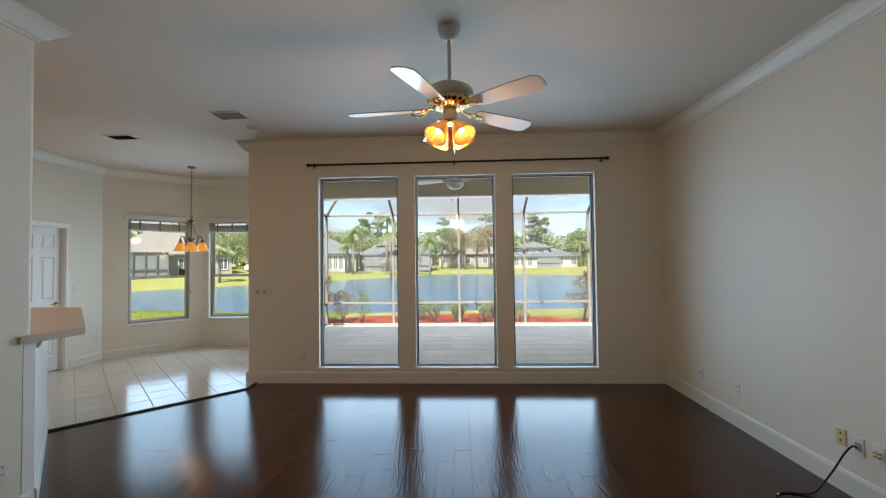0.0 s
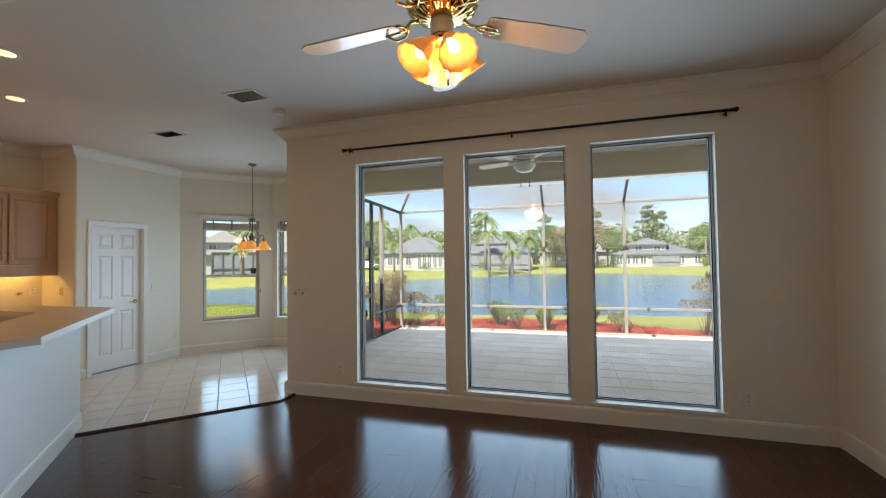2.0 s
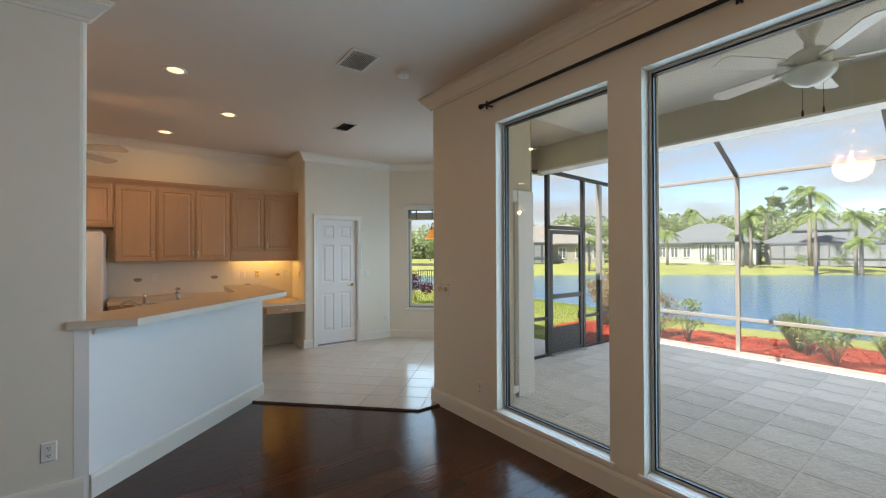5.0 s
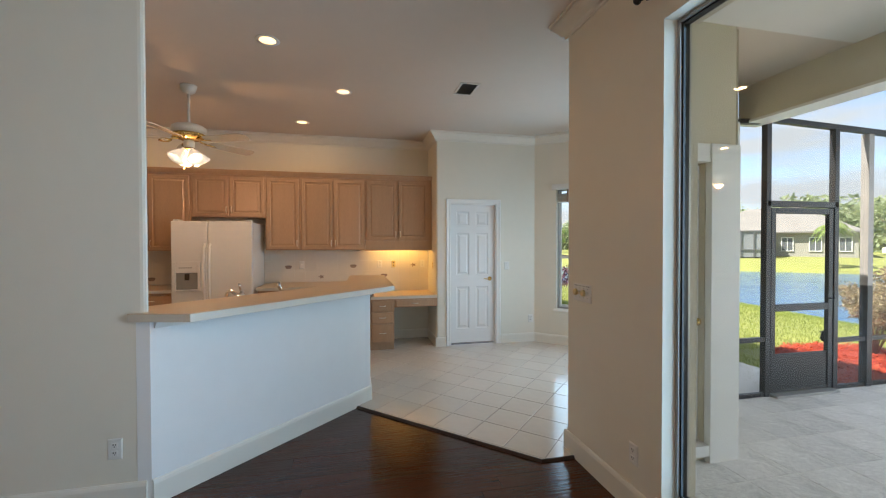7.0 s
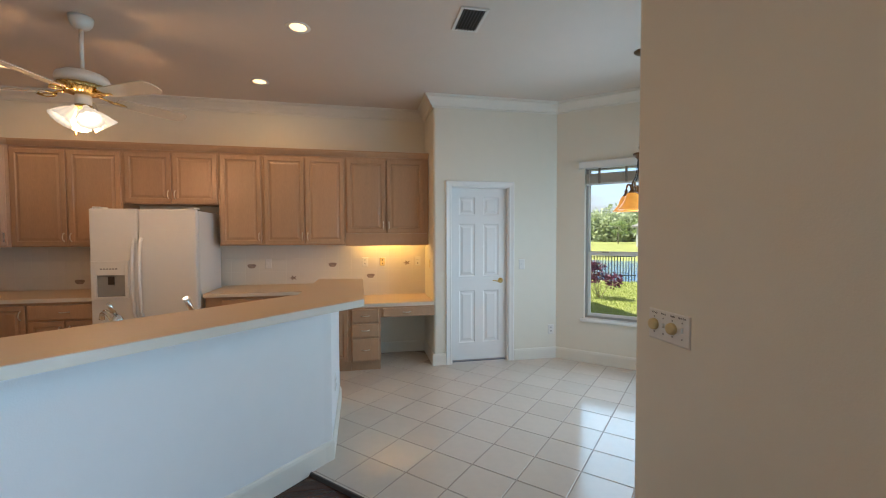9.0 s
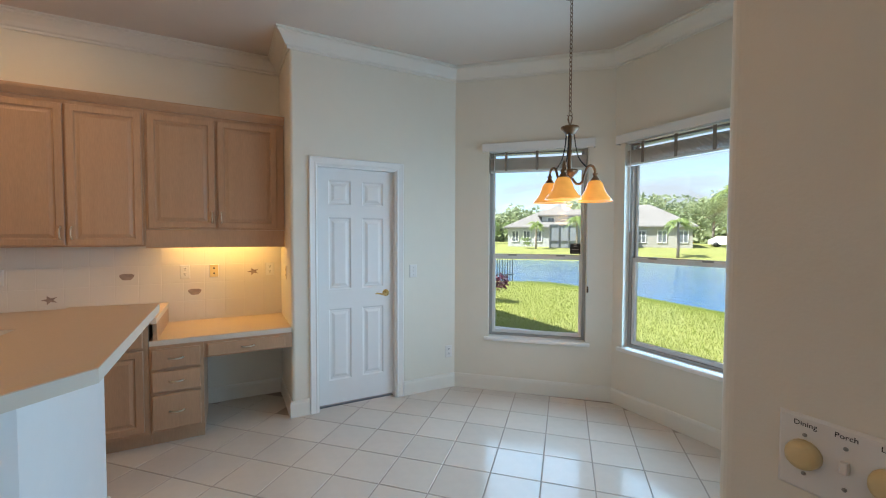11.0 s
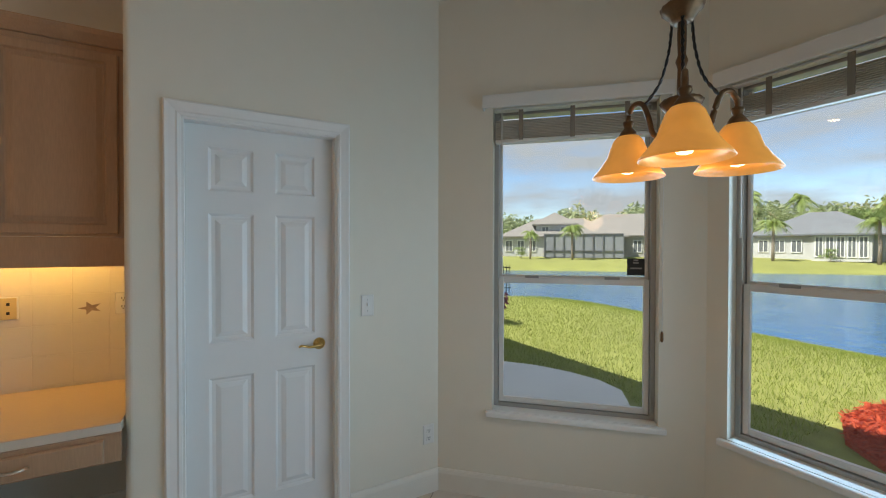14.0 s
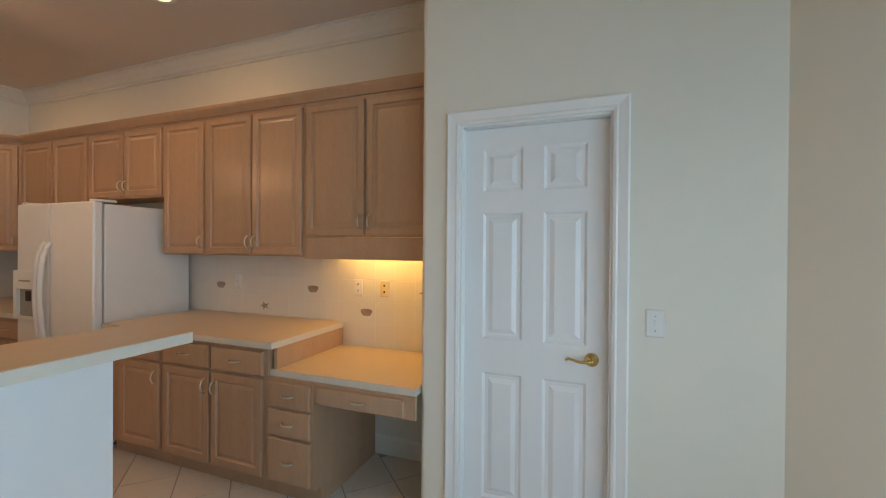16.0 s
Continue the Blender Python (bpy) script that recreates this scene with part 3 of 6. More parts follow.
def hung_window(i, p, q, u, sticker=False):
    a, b = u
    w = b - a
    t = thing("window_%d" % i, "single-hung window with raised wooden blind", "window", along(p, q) @ pose(a, 0, 0), "breakfast bay windows", "structure")
    z0, z1 = BAY_Z
    mid = 1.275
    bm = B()
    for x0, x1, q0, q1 in ((0, 0.026, z0, z1), (w - 0.026, w, z0, z1), (0.026, w - 0.026, z0, z0 + 0.026), (0.026, w - 0.026, z1 - 0.026, z1)):
        box(bm, x0, x1, 0.07, 0.15, q0, q1, 0.003)
    part("window_frame", bm, M_ALU, t, "grey aluminium frame")
    bm = B()
    for x0, x1, q0, q1 in ((0.028, 0.056, z0 + 0.028, mid), (w - 0.056, w - 0.028, z0 + 0.028, mid), (0.056, w - 0.056, z0 + 0.028, z0 + 0.06), (0.056, w - 0.056, mid - 0.035, mid)):
        box(bm, x0, x1, 0.082, 0.107, q0, q1, 0.003)
    part("lower_sash", bm, M_ALUW, t, "pale lower sash")
    bm = B()
    for x0, x1, q0, q1 in ((0.028, 0.045, mid + 0.01, z1 - 0.028), (w - 0.045, w - 0.028, mid + 0.01, z1 - 0.028), (0.028, w - 0.028, mid - 0.025, mid + 0.012)):
        box(bm, x0, x1, 0.112, 0.135, q0, q1, 0.003)
    part("upper_sash", bm, M_ALUW, t, "pale upper sash")
    bm = B()
    for k in (0.25, 0.75):
        box(bm, w * k - 0.04, w * k + 0.04, 0.074, 0.084, mid - 0.004, mid + 0.012, 0.003)
    part("latch", bm, M_GREY, t)
    bm = B()
    box(bm, 0.05, w - 0.05, 0.094, 0.099, z0 + 0.05, mid - 0.03)
    part("pane", bm, M_GLASS, t).visible_shadow = False
    bm = B()
    box(bm, 0.04, w - 0.04, 0.121, 0.126, mid + 0.005, z1 - 0.028)
    part("pane", bm, M_GLASS, t).visible_shadow = False
    bm = B()
    box(bm, -0.035, w + 0.035, -0.035, -0.002, z0 - 0.03, z0 + 0.004, 0.008)
    box(bm, 0.002, w - 0.002, -0.002, 0.07, z0 - 0.02, z0 + 0.004)
    part("window_sill", bm, M_TRIM, t, "white painted sill with rounded nose")
    # blind: valance, head rail, stacked slats, bottom rail, cords
    bl = thing("window_blind", "raised grey-brown slatted blind under a white valance", "window blind", along(p, q) @ pose(a, 0, 0), "window blinds")
    bm = B()
    box(bm, -0.055, w + 0.055, -0.055, -0.045, z1 - 0.015, z1 + 0.06, 0.004)
    box(bm, -0.055, -0.045, -0.046, -0.001, z1 - 0.015, z1 + 0.06)
    box(bm, w + 0.045, w + 0.055, -0.046, -0.001, z1 - 0.015, z1 + 0.06)
    part("valance", bm, M_VALANCE, bl, "white valance board")
    bm = B()
    box(bm, 0.004, w - 0.004, 0.008, 0.062, z1 - 0.014, z1 - 0.002, 0.003)
    part("head_rail", bm, M_VALANCE, bl, "white head rail")
    for k in range(13):
        bm = B()
        z = z1 - 0.074 - 0.0088 * k
        box(bm, 0.012, w - 0.012, 0.012, 0.062, z - 0.0035, z + 0.0015, 0.001)
        part("slat", bm, M_BLIND, bl)
    for k in (0.18, 0.5, 0.82):
        bm = B()
        box(bm, w * k - 0.012, w * k + 0.012, 0.009, 0.0115, z1 - 0.187, z1 - 0.016)
        part("tape", bm, M_TAPE, bl, "cloth ladder tape")
    bm = B()
    box(bm, 0.012, w - 0.012, 0.010, 0.064, z1 - 0.200, z1 - 0.180, 0.004)
    part("bottom_rail", bm, M_VALANCE, bl, "pale bottom rail")
    bm = B()
    tube(bm, [(w + 0.012, -0.012, z1 - 0.03), (w + 0.014, -0.012, z1 - 0.6), (w + 0.012, -0.012, 1.0)], 0.0018, 5)
    part("cord", bm, M_VALANCE, bl)
    bm = B()
    lathe(bm, [(0.002, 0.03), (0.007, 0.02), (0.008, -0.02), (0.004, -0.028)], (w + 0.012, -0.012, 0.985), 8)
    part("tassel", bm, M_BRONZE, bl, "dark wooden cord tassel")
    bm = B()
    tube(bm, [(0.05, 0.002, z1 - 0.03), (0.05, 0.0, z1 - 0.5), (0.05, 0.0, z1 - 0.75)], 0.004, 6)
    part("wand", bm, M_VALANCE, bl)
    if sticker:
        bm = B()
        box(bm, w - 0.135, w - 0.045, 0.1165, 0.119, mid + 0.02, mid + 0.115)
        s = single("window_sticker", bm, M_BLACK, "small black square sticker on the window glass", "sticker", along(p, q) @ pose(a, 0, 0))
        bm = B()
        for k, (c, hw) in enumerate(((0.085, 0.012), (0.07, 0.014), (0.04, 0.03))):
            box(bm, w - 0.09 - hw, w - 0.09 + hw, 0.1150, 0.1160, mid + 0.02 + c - 0.004, mid + 0.02 + c + 0.004)
        part("printing", bm, M_GREY, s, "small grey lines of printing")


hung_window(4, BAY_A, BAY_B, bay_holes["nw"], True)
hung_window(5, BAY_B, BAY_C, bay_holes["n"])
hung_window(6, BAY_C, BAY_D, bay_holes["ne"])


# ---- doors ----
def six_panel_leaf(bm, w, h, t=0.035):
    """Front towards -y at y=0, six raised panels."""
    s, mgap = 0.092, 0.098
    cw = (w - 2 * s - mgap) / 2
    xs = [0, s, s + cw, s + cw + mgap, s + 2 * cw + mgap, w]
    zs = [0, 0.20, 0.81, 0.975, 1.585, 1.69, 1.895, h]
    for i in range(5):
        for j in range(7):
            if i in (1, 3) and j in (1, 3, 5):
                rings_face(bm, xs[i], xs[i + 1], zs[j], zs[j + 1], [(0, 0), (0.012, 0.010), (0.028, 0.010), (0.05, 0.001)])
            else:
                bm.faces.new([bm.verts.new(p) for p in ((xs[i], 0, zs[j]), (xs[i + 1], 0, zs[j]), (xs[i + 1], 0, zs[j + 1]), (xs[i], 0, zs[j + 1]))])
    box(bm, 0, w, 0.012, t, 0, h)
    for x0, x1, q0, q1 in ((0, 0.001, 0, h), (w - 0.001, w, 0, h), (0, w, 0, 0.001), (0, w, h - 0.001, h)):
        box(bm, x0, x1, 0.0002, 0.0118, q0, q1)


d1 = thing("door_1", "white six-panel interior door, closed, with brass lever", "door", along((DOOR_X, 0), (DOOR_X, 1)) @ pose(NDOOR[0], 0, 0), kind="structure")
bm = B()
six_panel_leaf(bm, 0.665, 1.994)
lf = part("door_leaf", bm, M_DOOR, d1, "white six-panel leaf")
lf.location = (0.01, 0.055, 0.025)
bm = B()
DW = NDOOR[1] - NDOOR[0]
for x0, x1, q0, q1 in ((0, 0.010, 0, 2.03), (DW - 0.010, DW, 0, 2.03), (0.010, DW - 0.010, 2.02, 2.03)):
    box(bm, x0, x1, 0.0, 0.115, q0, q1)
part("door_jamb", bm, M_TRIM, d1)
bm = B()
CAS = [(-0.0, -0.0), (0.0, -0.012), (0.012, -0.016), (0.02, -0.013), (0.045, -0.017), (0.058, -0.02), (0.066, -0.014), (0.066, 0.0)]
loops = []
for (x, z), (sx, sz) in (((0.0, 0), (-1, 0)), ((0.0, 2.03), (-1, 1)), ((DW, 2.03), (1, 1)), ((DW, 0), (1, 0))):
    loops.append([bm.verts.new((x + sx * o, y, z + sz * o)) for o, y in CAS])
for a, b in zip(loops, loops[1:]):
    for k in range(len(CAS)):
        bm.faces.new((a[k], a[(k + 1) % len(CAS)], b[(k + 1) % len(CAS)], b[k]))
bm.faces.new(loops[0][::-1]), bm.faces.new(loops[-1])
part("door_casing", bm, M_TRIM, d1, "white moulded casing")
bm = B()
mm = pose(0.605, 0.055, 0.945, 90)
lathe(bm, [(0.031, 0), (0.031, 0.006), (0.024, 0.011), (0.013, 0.014), (0.012, 0.045), (0.0, 0.047)], (0, 0, 0), 18, mm)
tube(bm, smooth([(0.605, 0.012, 0.945), (0.585, 0.008, 0.945), (0.56, 0.010, 0.94), (0.53, 0.012, 0.946), (0.508, 0.010, 0.951), (0.498, 0.014, 0.944)]), 0.0085, 10, 0.005)
part("door_handle", bm, M_BRASS, d1, "polished brass lever handle")
# the shade in the gap below the leaf, made as a black strip
bm = B()
box(bm, 0.011, DW - 0.011, 0.06, 0.085, 0.0, 0.004)
part("threshold", bm, M_BLACK, d1, "black strip standing for the shade in the gap under the door")

d2 = thing("door_2", "white exterior porch door, closed, with brass knob", "door", along((-2.371, 1), (-2.371, 0)) @ pose(1 - PDOOR[1], 0, 0), kind="structure")
# local x runs south from the far jamb; -y faces the house inside, so the outside is +y
bm = B()
PW = PDOOR[1] - PDOOR[0]
box(bm, 0.0, PW, -0.09, -0.05, 0.03, 2.02)
for q0, q1 in ((0.18, 0.78), (0.92, 1.55), (1.65, 1.90)):
    box(bm, 0.13, 0.33, -0.05, -0.044, q0, q1, 0.004)
    box(bm, 0.41, 0.60, -0.05, -0.044, q0, q1, 0.004)
part("door_leaf", bm, M_DOOR, d2)
bm = B()
box(bm, -0.25, -0.003, 0.001, 0.055, -0.12, 2.16, 0.004)
box(bm, -0.003, PW + 0.06, 0.001, 0.045, 2.032, 2.16, 0.004)
box(bm, PW + 0.003, PW + 0.06, 0.001, 0.045, -0.12, 2.03, 0.004)
box(bm, -0.003, PW, -0.05, 0.05, -0.05, 0.025)
part("door_casing", bm, M_TRIM, d2, "white brick-mould casing")
for zz, rr in ((0.90, 0.027), (1.03, 0.022)):
    bm = B()
    mm = pose(0.055, -0.05, zz, -90)
    lathe(bm, [(0.03, 0), (0.03, 0.006), (0.012, 0.012), (0.012, 0.03), (rr, 0.04), (rr, 0.055), (rr * 0.6, 0.066), (0, 0.068)] if zz < 1 else [(0.028, 0), (0.028, 0.012), (0.02, 0.02), (0, 0.021)], (0, 0, 0), 16, mm)
    part("door_handle" if zz < 1 else "deadbolt", bm, M_BRASS, d2, "brass knob" if zz < 1 else "brass deadbolt")

# ---- kitchen peninsula: half wall and bar top ----
bm = B()
prism(bm, [(-2.60, 2.378), (-2.5275, 2.378), (-2.5275, 2.4475), (-3.755, 3.675), (-3.795, 3.72), (-4.75, 3.72), (-4.75, 3.60), (-3.80, 3.60), (-2.657, 2.457), (-2.657, 2.378)], -0.025, 1.03)
tagged(finish(bm, "wall_half", M_HALF), "white painted half wall under the kitchen bar", "wall", kind="structure")
BAR = [(-2.5275, 2.378), (-2.5275, 2.35), (-2.508, 2.345), (-2.435, 2.685), (-3.68, 3.935), (-4.93, 3.935), (-5.0, 3.53), (-3.98, 3.49), (-2.80, 2.31), (-2.675, 2.378)]
bar = thing("bar_top", "long tan laminate bar top with a pale edge", "countertop")
bm = B()
prism(bm, BAR, 1.03, 1.072)
part("edge", bm, M_LAMEDGE, bar, "pale cream edge band")
bm = B()
cx, cy = -3.7, 3.2
prism(bm, BAR, 1.0725, 1.0755)
part("surface", bm, M_LAM, bar, "tan laminate surface")
bm = B()
sweep(bm, [(-2.54, 2.462), (-3.755, 3.677), (-3.795, 3.722), (-4.74, 3.722)], [(0, 0.985), (0.012, 0.985), (0.03, 1.028), (0, 1.028)], -1)
part("moulding", bm, M_TRIM, bar, "white cove moulding below the top")

# ---- ground-level light sources of the place ----
def lamp(name, kind, loc, energy, col, radius=0.05, rot=(0, 0, 0), size=0.1):
    d = bpy.data.lights.new(name, kind)
    d.energy, d.color = energy, col
    if kind == "AREA":
        d.shape, d.size = "DISK", size
    else:
        d.shadow_soft_size = radius
    o = new(name, d)
    o.matrix_world = pose(*loc, *rot)
    return o


# ---- kitchen cabinets ----
def cab_pull(bm_metal, x, z, upright=True, L=0.085):
    pts = []
    for k in range(9):
        s = k / 8 - 0.5
        off = -0.028 * math.cos(math.pi * s) ** 0.5 if abs(s) < 0.5 else 0
        pts.append((x, off, z + s * L) if upright else (x + s * L, off, z))
    tube(bm_metal, pts, 0.0055, 6)


DOOR_RINGS = [(0, -0.004), (0.004, -0.008), (0.042, -0.008), (0.050, 0.002), (0.058, 0.002), (0.078, -0.006)]
FLAT_RINGS = [(0, -0.004), (0.005, -0.009), (0.012, -0.009)]


def cab_door(parent, x0, x1, z0, z1, pull=None, upright=True, rings=None, name="door"):
    bm = B()
    slab_panel(bm, x0, x1, z0, z1, 0.012, rings or DOOR_RINGS)
    d = part(name, bm, M_CAB, parent)
    d.location.y = -0.0125
    if pull:
        bm = B()
        cab_pull(bm, *pull, upright)
        h = part("handle", bm, M_PEWTER, d, "slim pale metal bow handle")
        h.location.y = -0.008
    return d


WEST = lambda x, y: pose(x, y, 0, 0, 0, 90)     # cabinet front faces +x, its width runs to +y


def upper(y0, y1, z0, z1, doors, label, front=-5.875, depth=0.31, door_z=None):
    t = thing("wall_cabinet", label, "cabinet", WEST(front, y0), "kitchen wall cabinets")
    w = y1 - y0
    bm = B()
    box(bm, 0.001, w - 0.001, 0, depth, z0, z1)
    part("body", bm, M_CAB, t)
    dz0, dz1 = door_z or (z0 + 0.012, z1 - 0.03)
    for x0, x1, side in doors:
        px = x1 - 0.022 if side > 0 else x0 + 0.022
        cab_door(t, x0, x1, dz0, dz1, (px, dz0 + 0.085))
    return t


pl = "pickled oak wall cabinet with raised-panel doors, closed"
upper(0.50, 1.50, 1.372, 2.385, [(0.02, 0.49, 1), (0.51, 0.98, -1)], pl)
upper(1.50, 2.41, 1.82, 2.385, [(0.02, 0.45, 1), (0.47, 0.895, -1)], "short pickled oak cabinet above the fridge")
upper(2.41, 2.86, 1.372, 2.385, [(0.02, 0.43, 1)], "tall single-door pickled oak wall cabinet")
upper(2.86, 3.745, 1.372, 2.385, [(0.015, 0.435, 1), (0.45, 0.87, -1)], "tall pickled oak wall cabinet with two doors")
dk = upper(3.745, 4.715, 1.50, 2.385, [(0.02, 0.455, 1), (0.475, 0.91, -1)], "pickled oak wall cabinet above the desk")
bm = B()
box(bm, 0.001, 0.969, 0, 0.02, 1.36, 1.498)
part("valance", bm, M_CAB, dk, "plain light valance board")
cc = thing("wall_cabinet", "angled corner cabinet of pickled oak", "cabinet", group="kitchen wall cabinets")
bm = B()
prism(bm, [(-5.876, 0.499), (-6.188, 0.499), (-6.188, -0.108), (-5.575, -0.108), (-5.575, 0.20)], 1.372, 2.385)
part("body", bm, M_CAB, cc)
bm = B()
slab_panel(bm, 0.03, 0.395, 1.385, 2.36, 0.012, DOOR_RINGS)
d = part("door", bm, M_CAB, cc)
d.matrix_world = pose(-5.575, 0.20, 0, 0, 0, 135.1) @ pose(0, -0.0125, 0)
bm = B()
cab_pull(bm, 0.37, 1.47)
h = part("handle", bm, M_PEWTER, d, "slim pale metal bow handle")
h.location.y = -0.008
s2 = thing("wall_cabinet", "pickled oak wall cabinet on the far kitchen wall", "cabinet", pose(-4.60, 0.20, 0, 0, 0, 180), "kitchen wall cabinets")
bm = B()
box(bm, 0.001, 0.974, 0, 0.305, 1.372, 2.385)
part("body", bm, M_CAB, s2)
for x0, x1, sd in ((0.02, 0.48, 1), (0.495, 0.955, -1)):
    cab_door(s2, x0, x1, 1.385, 2.36, (x1 - 0.022 if sd > 0 else x0 + 0.022, 1.47))
bm = B()
sweep(bm, [(-4.60, 0.20), (-5.575, 0.20), (-5.875, 0.50), (-5.875, 4.716)], [(0, 2.385), (0.012, 2.385), (0.018, 2.395), (0.042, 2.425), (0.048, 2.44), (0.048, 2.447), (0, 2.447)], -1)
box(bm, -6.188, -5.875, 0.5, 4.716, 2.386, 2.395)
single("cabinet_crown", bm, M_CAB, "pickled oak crown moulding running over the cabinets", "moulding")

# base cabinets along the west wall
FX = -5.50


def base_unit(y0, y1, z1, label, fronts, front=FX, depth=0.66, toe=True):
    t = thing("base_cabinet", label, "cabinet", WEST(front, y0), "kitchen base cabinets")
    w = y1 - y0
    bm = B()
    box(bm, 0.001, w - 0.001, 0, depth, 0.10, z1)
    part("body", bm, M_CAB, t)
    bm = B()
    box(bm, 0.001, w - 0.001, 0.06, depth, 0.0, 0.099)
    part("toe_kick", bm, M_CAB, t)
    for kind, x0, x1, q0, q1, side in fronts:
        if kind == "drawer":
            cab_door(t, x0, x1, q0, q1, ((x0 + x1) / 2, (q0 + q1) / 2), False, FLAT_RINGS, "drawer")
        else:
            cab_door(t, x0, x1, q0, q1, (x1 - 0.03 if side > 0 else x0 + 0.03, q1 - 0.09))
    return t


base_unit(2.38, 2.94, 0.86, "pickled oak base cabinet with drawer and door", [("drawer", 0.16, 0.54, 0.70, 0.835, 0), ("door", 0.16, 0.54, 0.125, 0.68, 1)])
base_unit(2.94, 3.80, 0.86, "pickled oak base cabinet with two drawers and doors", [("drawer", 0.02, 0.415, 0.70, 0.835, 0), ("drawer", 0.435, 0.83, 0.70, 0.835, 0), ("door", 0.02, 0.415, 0.125, 0.68, 1), ("door", 0.435, 0.83, 0.125, 0.68, -1)])
base_unit(3.80, 4.12, 0.70, "narrow pickled oak three-drawer desk pedestal", [("drawer", 0.015, 0.30, 0.545, 0.68, 0), ("drawer", 0.015, 0.30, 0.385, 0.525, 0), ("drawer", 0.015, 0.30, 0.125, 0.365, 0)])
da = thing("desk_apron", "pickled oak desk apron with a shallow pencil drawer", "drawer", WEST(FX, 4.12))
bm = B()
box(bm, 0.0, 0.598, 0.0, 0.02, 0.585, 0.70)
part("rail", bm, M_CAB, da)
cab_door(da, 0.025, 0.545, 0.595, 0.685, (0.285, 0.64), False, FLAT_RINGS, "drawer")
base_unit(0.52, 1.50, 0.86, "pickled oak base cabinet beside the fridge", [("drawer", 0.36, 0.96, 0.70, 0.835, 0), ("door", 0.02, 0.34, 0.125, 0.835, 1), ("door", 0.36, 0.65, 0.125, 0.68, 1), ("door", 0.67, 0.96, 0.125, 0.68, -1)])
cb = thing("base_cabinet", "pickled oak base cabinet on the far kitchen wall", "cabinet", pose(-4.60, 0.52, 0, 0, 0, 180), "kitchen base cabinets")
bm = B()
box(bm, 0.001, 0.90, 0, 0.625, 0.1, 0.86)
box(bm, 0.001, 0.90, 0.06, 0.625, 0.0, 0.099)
part("body", bm, M_CAB, cb)
for x0, x1, sd in ((0.02, 0.43, 1), (0.45, 0.86, -1)):
    cab_door(cb, x0, x1, 0.125, 0.68, (x1 - 0.03 if sd > 0 else x0 + 0.03, 0.59))
    cab_door(cb, x0, x1, 0.70, 0.835, ((x0 + x1) / 2, 0.768), False, FLAT_RINGS, "drawer")


def worktop(name, pts, z, label, over=0.0):
    t = thing(name, label, "countertop", group="kitchen worktops")
    bm = B()
    prism(bm, pts, z - 0.038, z - 0.003)
    part("edge", bm, M_LAMEDGE, t, "pale cream edge band")
    bm = B()
    prism(bm, pts, z - 0.0025, z)
    part("surface", bm, M_LAM, t, "tan laminate surface")
    return t


worktop("kitchen_worktop", [(-5.47, 2.37), (-5.47, 3.85), (-6.175, 3.85), (-6.175, 2.37)], 0.90, "tan laminate kitchen worktop beside the fridge")
worktop("kitchen_worktop", [(-5.47, 0.55), (-5.47, 1.51), (-6.175, 1.51), (-6.175, -0.095), (-4.59, -0.095), (-4.59, 0.55)], 0.90, "tan laminate corner worktop")
worktop("desk_worktop", [(-5.515, 3.80), (-5.515, 4.715), (-6.175, 4.715), (-6.175, 3.80)], 0.737, "tan laminate desk top, lower than the worktop")
bm = B()
box(bm, -6.17, -5.52, 3.822, 3.846, 0.738, 0.861)
single("worktop_end_panel", bm, M_CAB, "pickled oak end panel under the worktop step", "panel")

# peninsula counter with sink
sk = worktop("sink_worktop", [(-2.67, 2.28), (-2.67, 2.45), (-3.81, 3.59), (-4.74, 3.59), (-4.74, 3.42), (-4.1, 3.2), (-3.05, 2.15), (-2.67, 2.15)], 0.90, "tan laminate sink counter behind the bar")
bm = B()
prism(bm, [(-2.68, 2.18), (-2.68, 2.44), (-3.81, 3.57), (-4.72, 3.57), (-4.72, 3.44), (-4.1, 3.22), (-3.06, 2.18)], 0.0, 0.86)
single("sink_cabinet", bm, M_CAB, "pickled oak sink base cabinet behind the half wall", "cabinet")
fc = thing("kitchen_faucet", "chrome single-lever kitchen faucet on the sink counter", "faucet", pose(-3.36, 2.72, 0.90, 0, 0, 225))
bm = B()
lathe(bm, [(0.028, 0), (0.028, 0.01), (0.022, 0.02), (0.022, 0.12), (0.026, 0.14), (0.026, 0.165), (0.015, 0.185), (0, 0.19)], (0, 0, 0), 14)
part("column", bm, M_CHROME, fc)
bm = B()
tube(bm, smooth([(0.01, 0, 0.10), (0.07, 0, 0.16), (0.15, 0, 0.185), (0.20, 0, 0.17), (0.215, 0, 0.14)]), 0.013, 10)
part("spout", bm, M_CHROME, fc)
bm = B()
tube(bm, [(0, 0, 0.18), (-0.03, 0.03, 0.22), (-0.05, 0.05, 0.255)], 0.008, 8, 0.011)
part("lever", bm, M_CHROME, fc)
sp = thing("soap_pump", "chrome sprayer with an angled nozzle on the counter", "faucet sprayer", pose(-3.62, 2.98, 0.90, 0, 0, 200))
bm = B()
lathe(bm, [(0.022, 0), (0.02, 0.012), (0.011, 0.02), (0.010, 0.13), (0, 0.131)], (0, 0, 0), 12)
part("stem", bm, M_CHROME, sp)
bm = B()
tube(bm, [(0, 0, 0.125), (-0.02, 0.02, 0.165), (-0.05, 0.045, 0.235)], 0.010, 8, 0.016)
part("nozzle", bm, M_CHROME, sp)

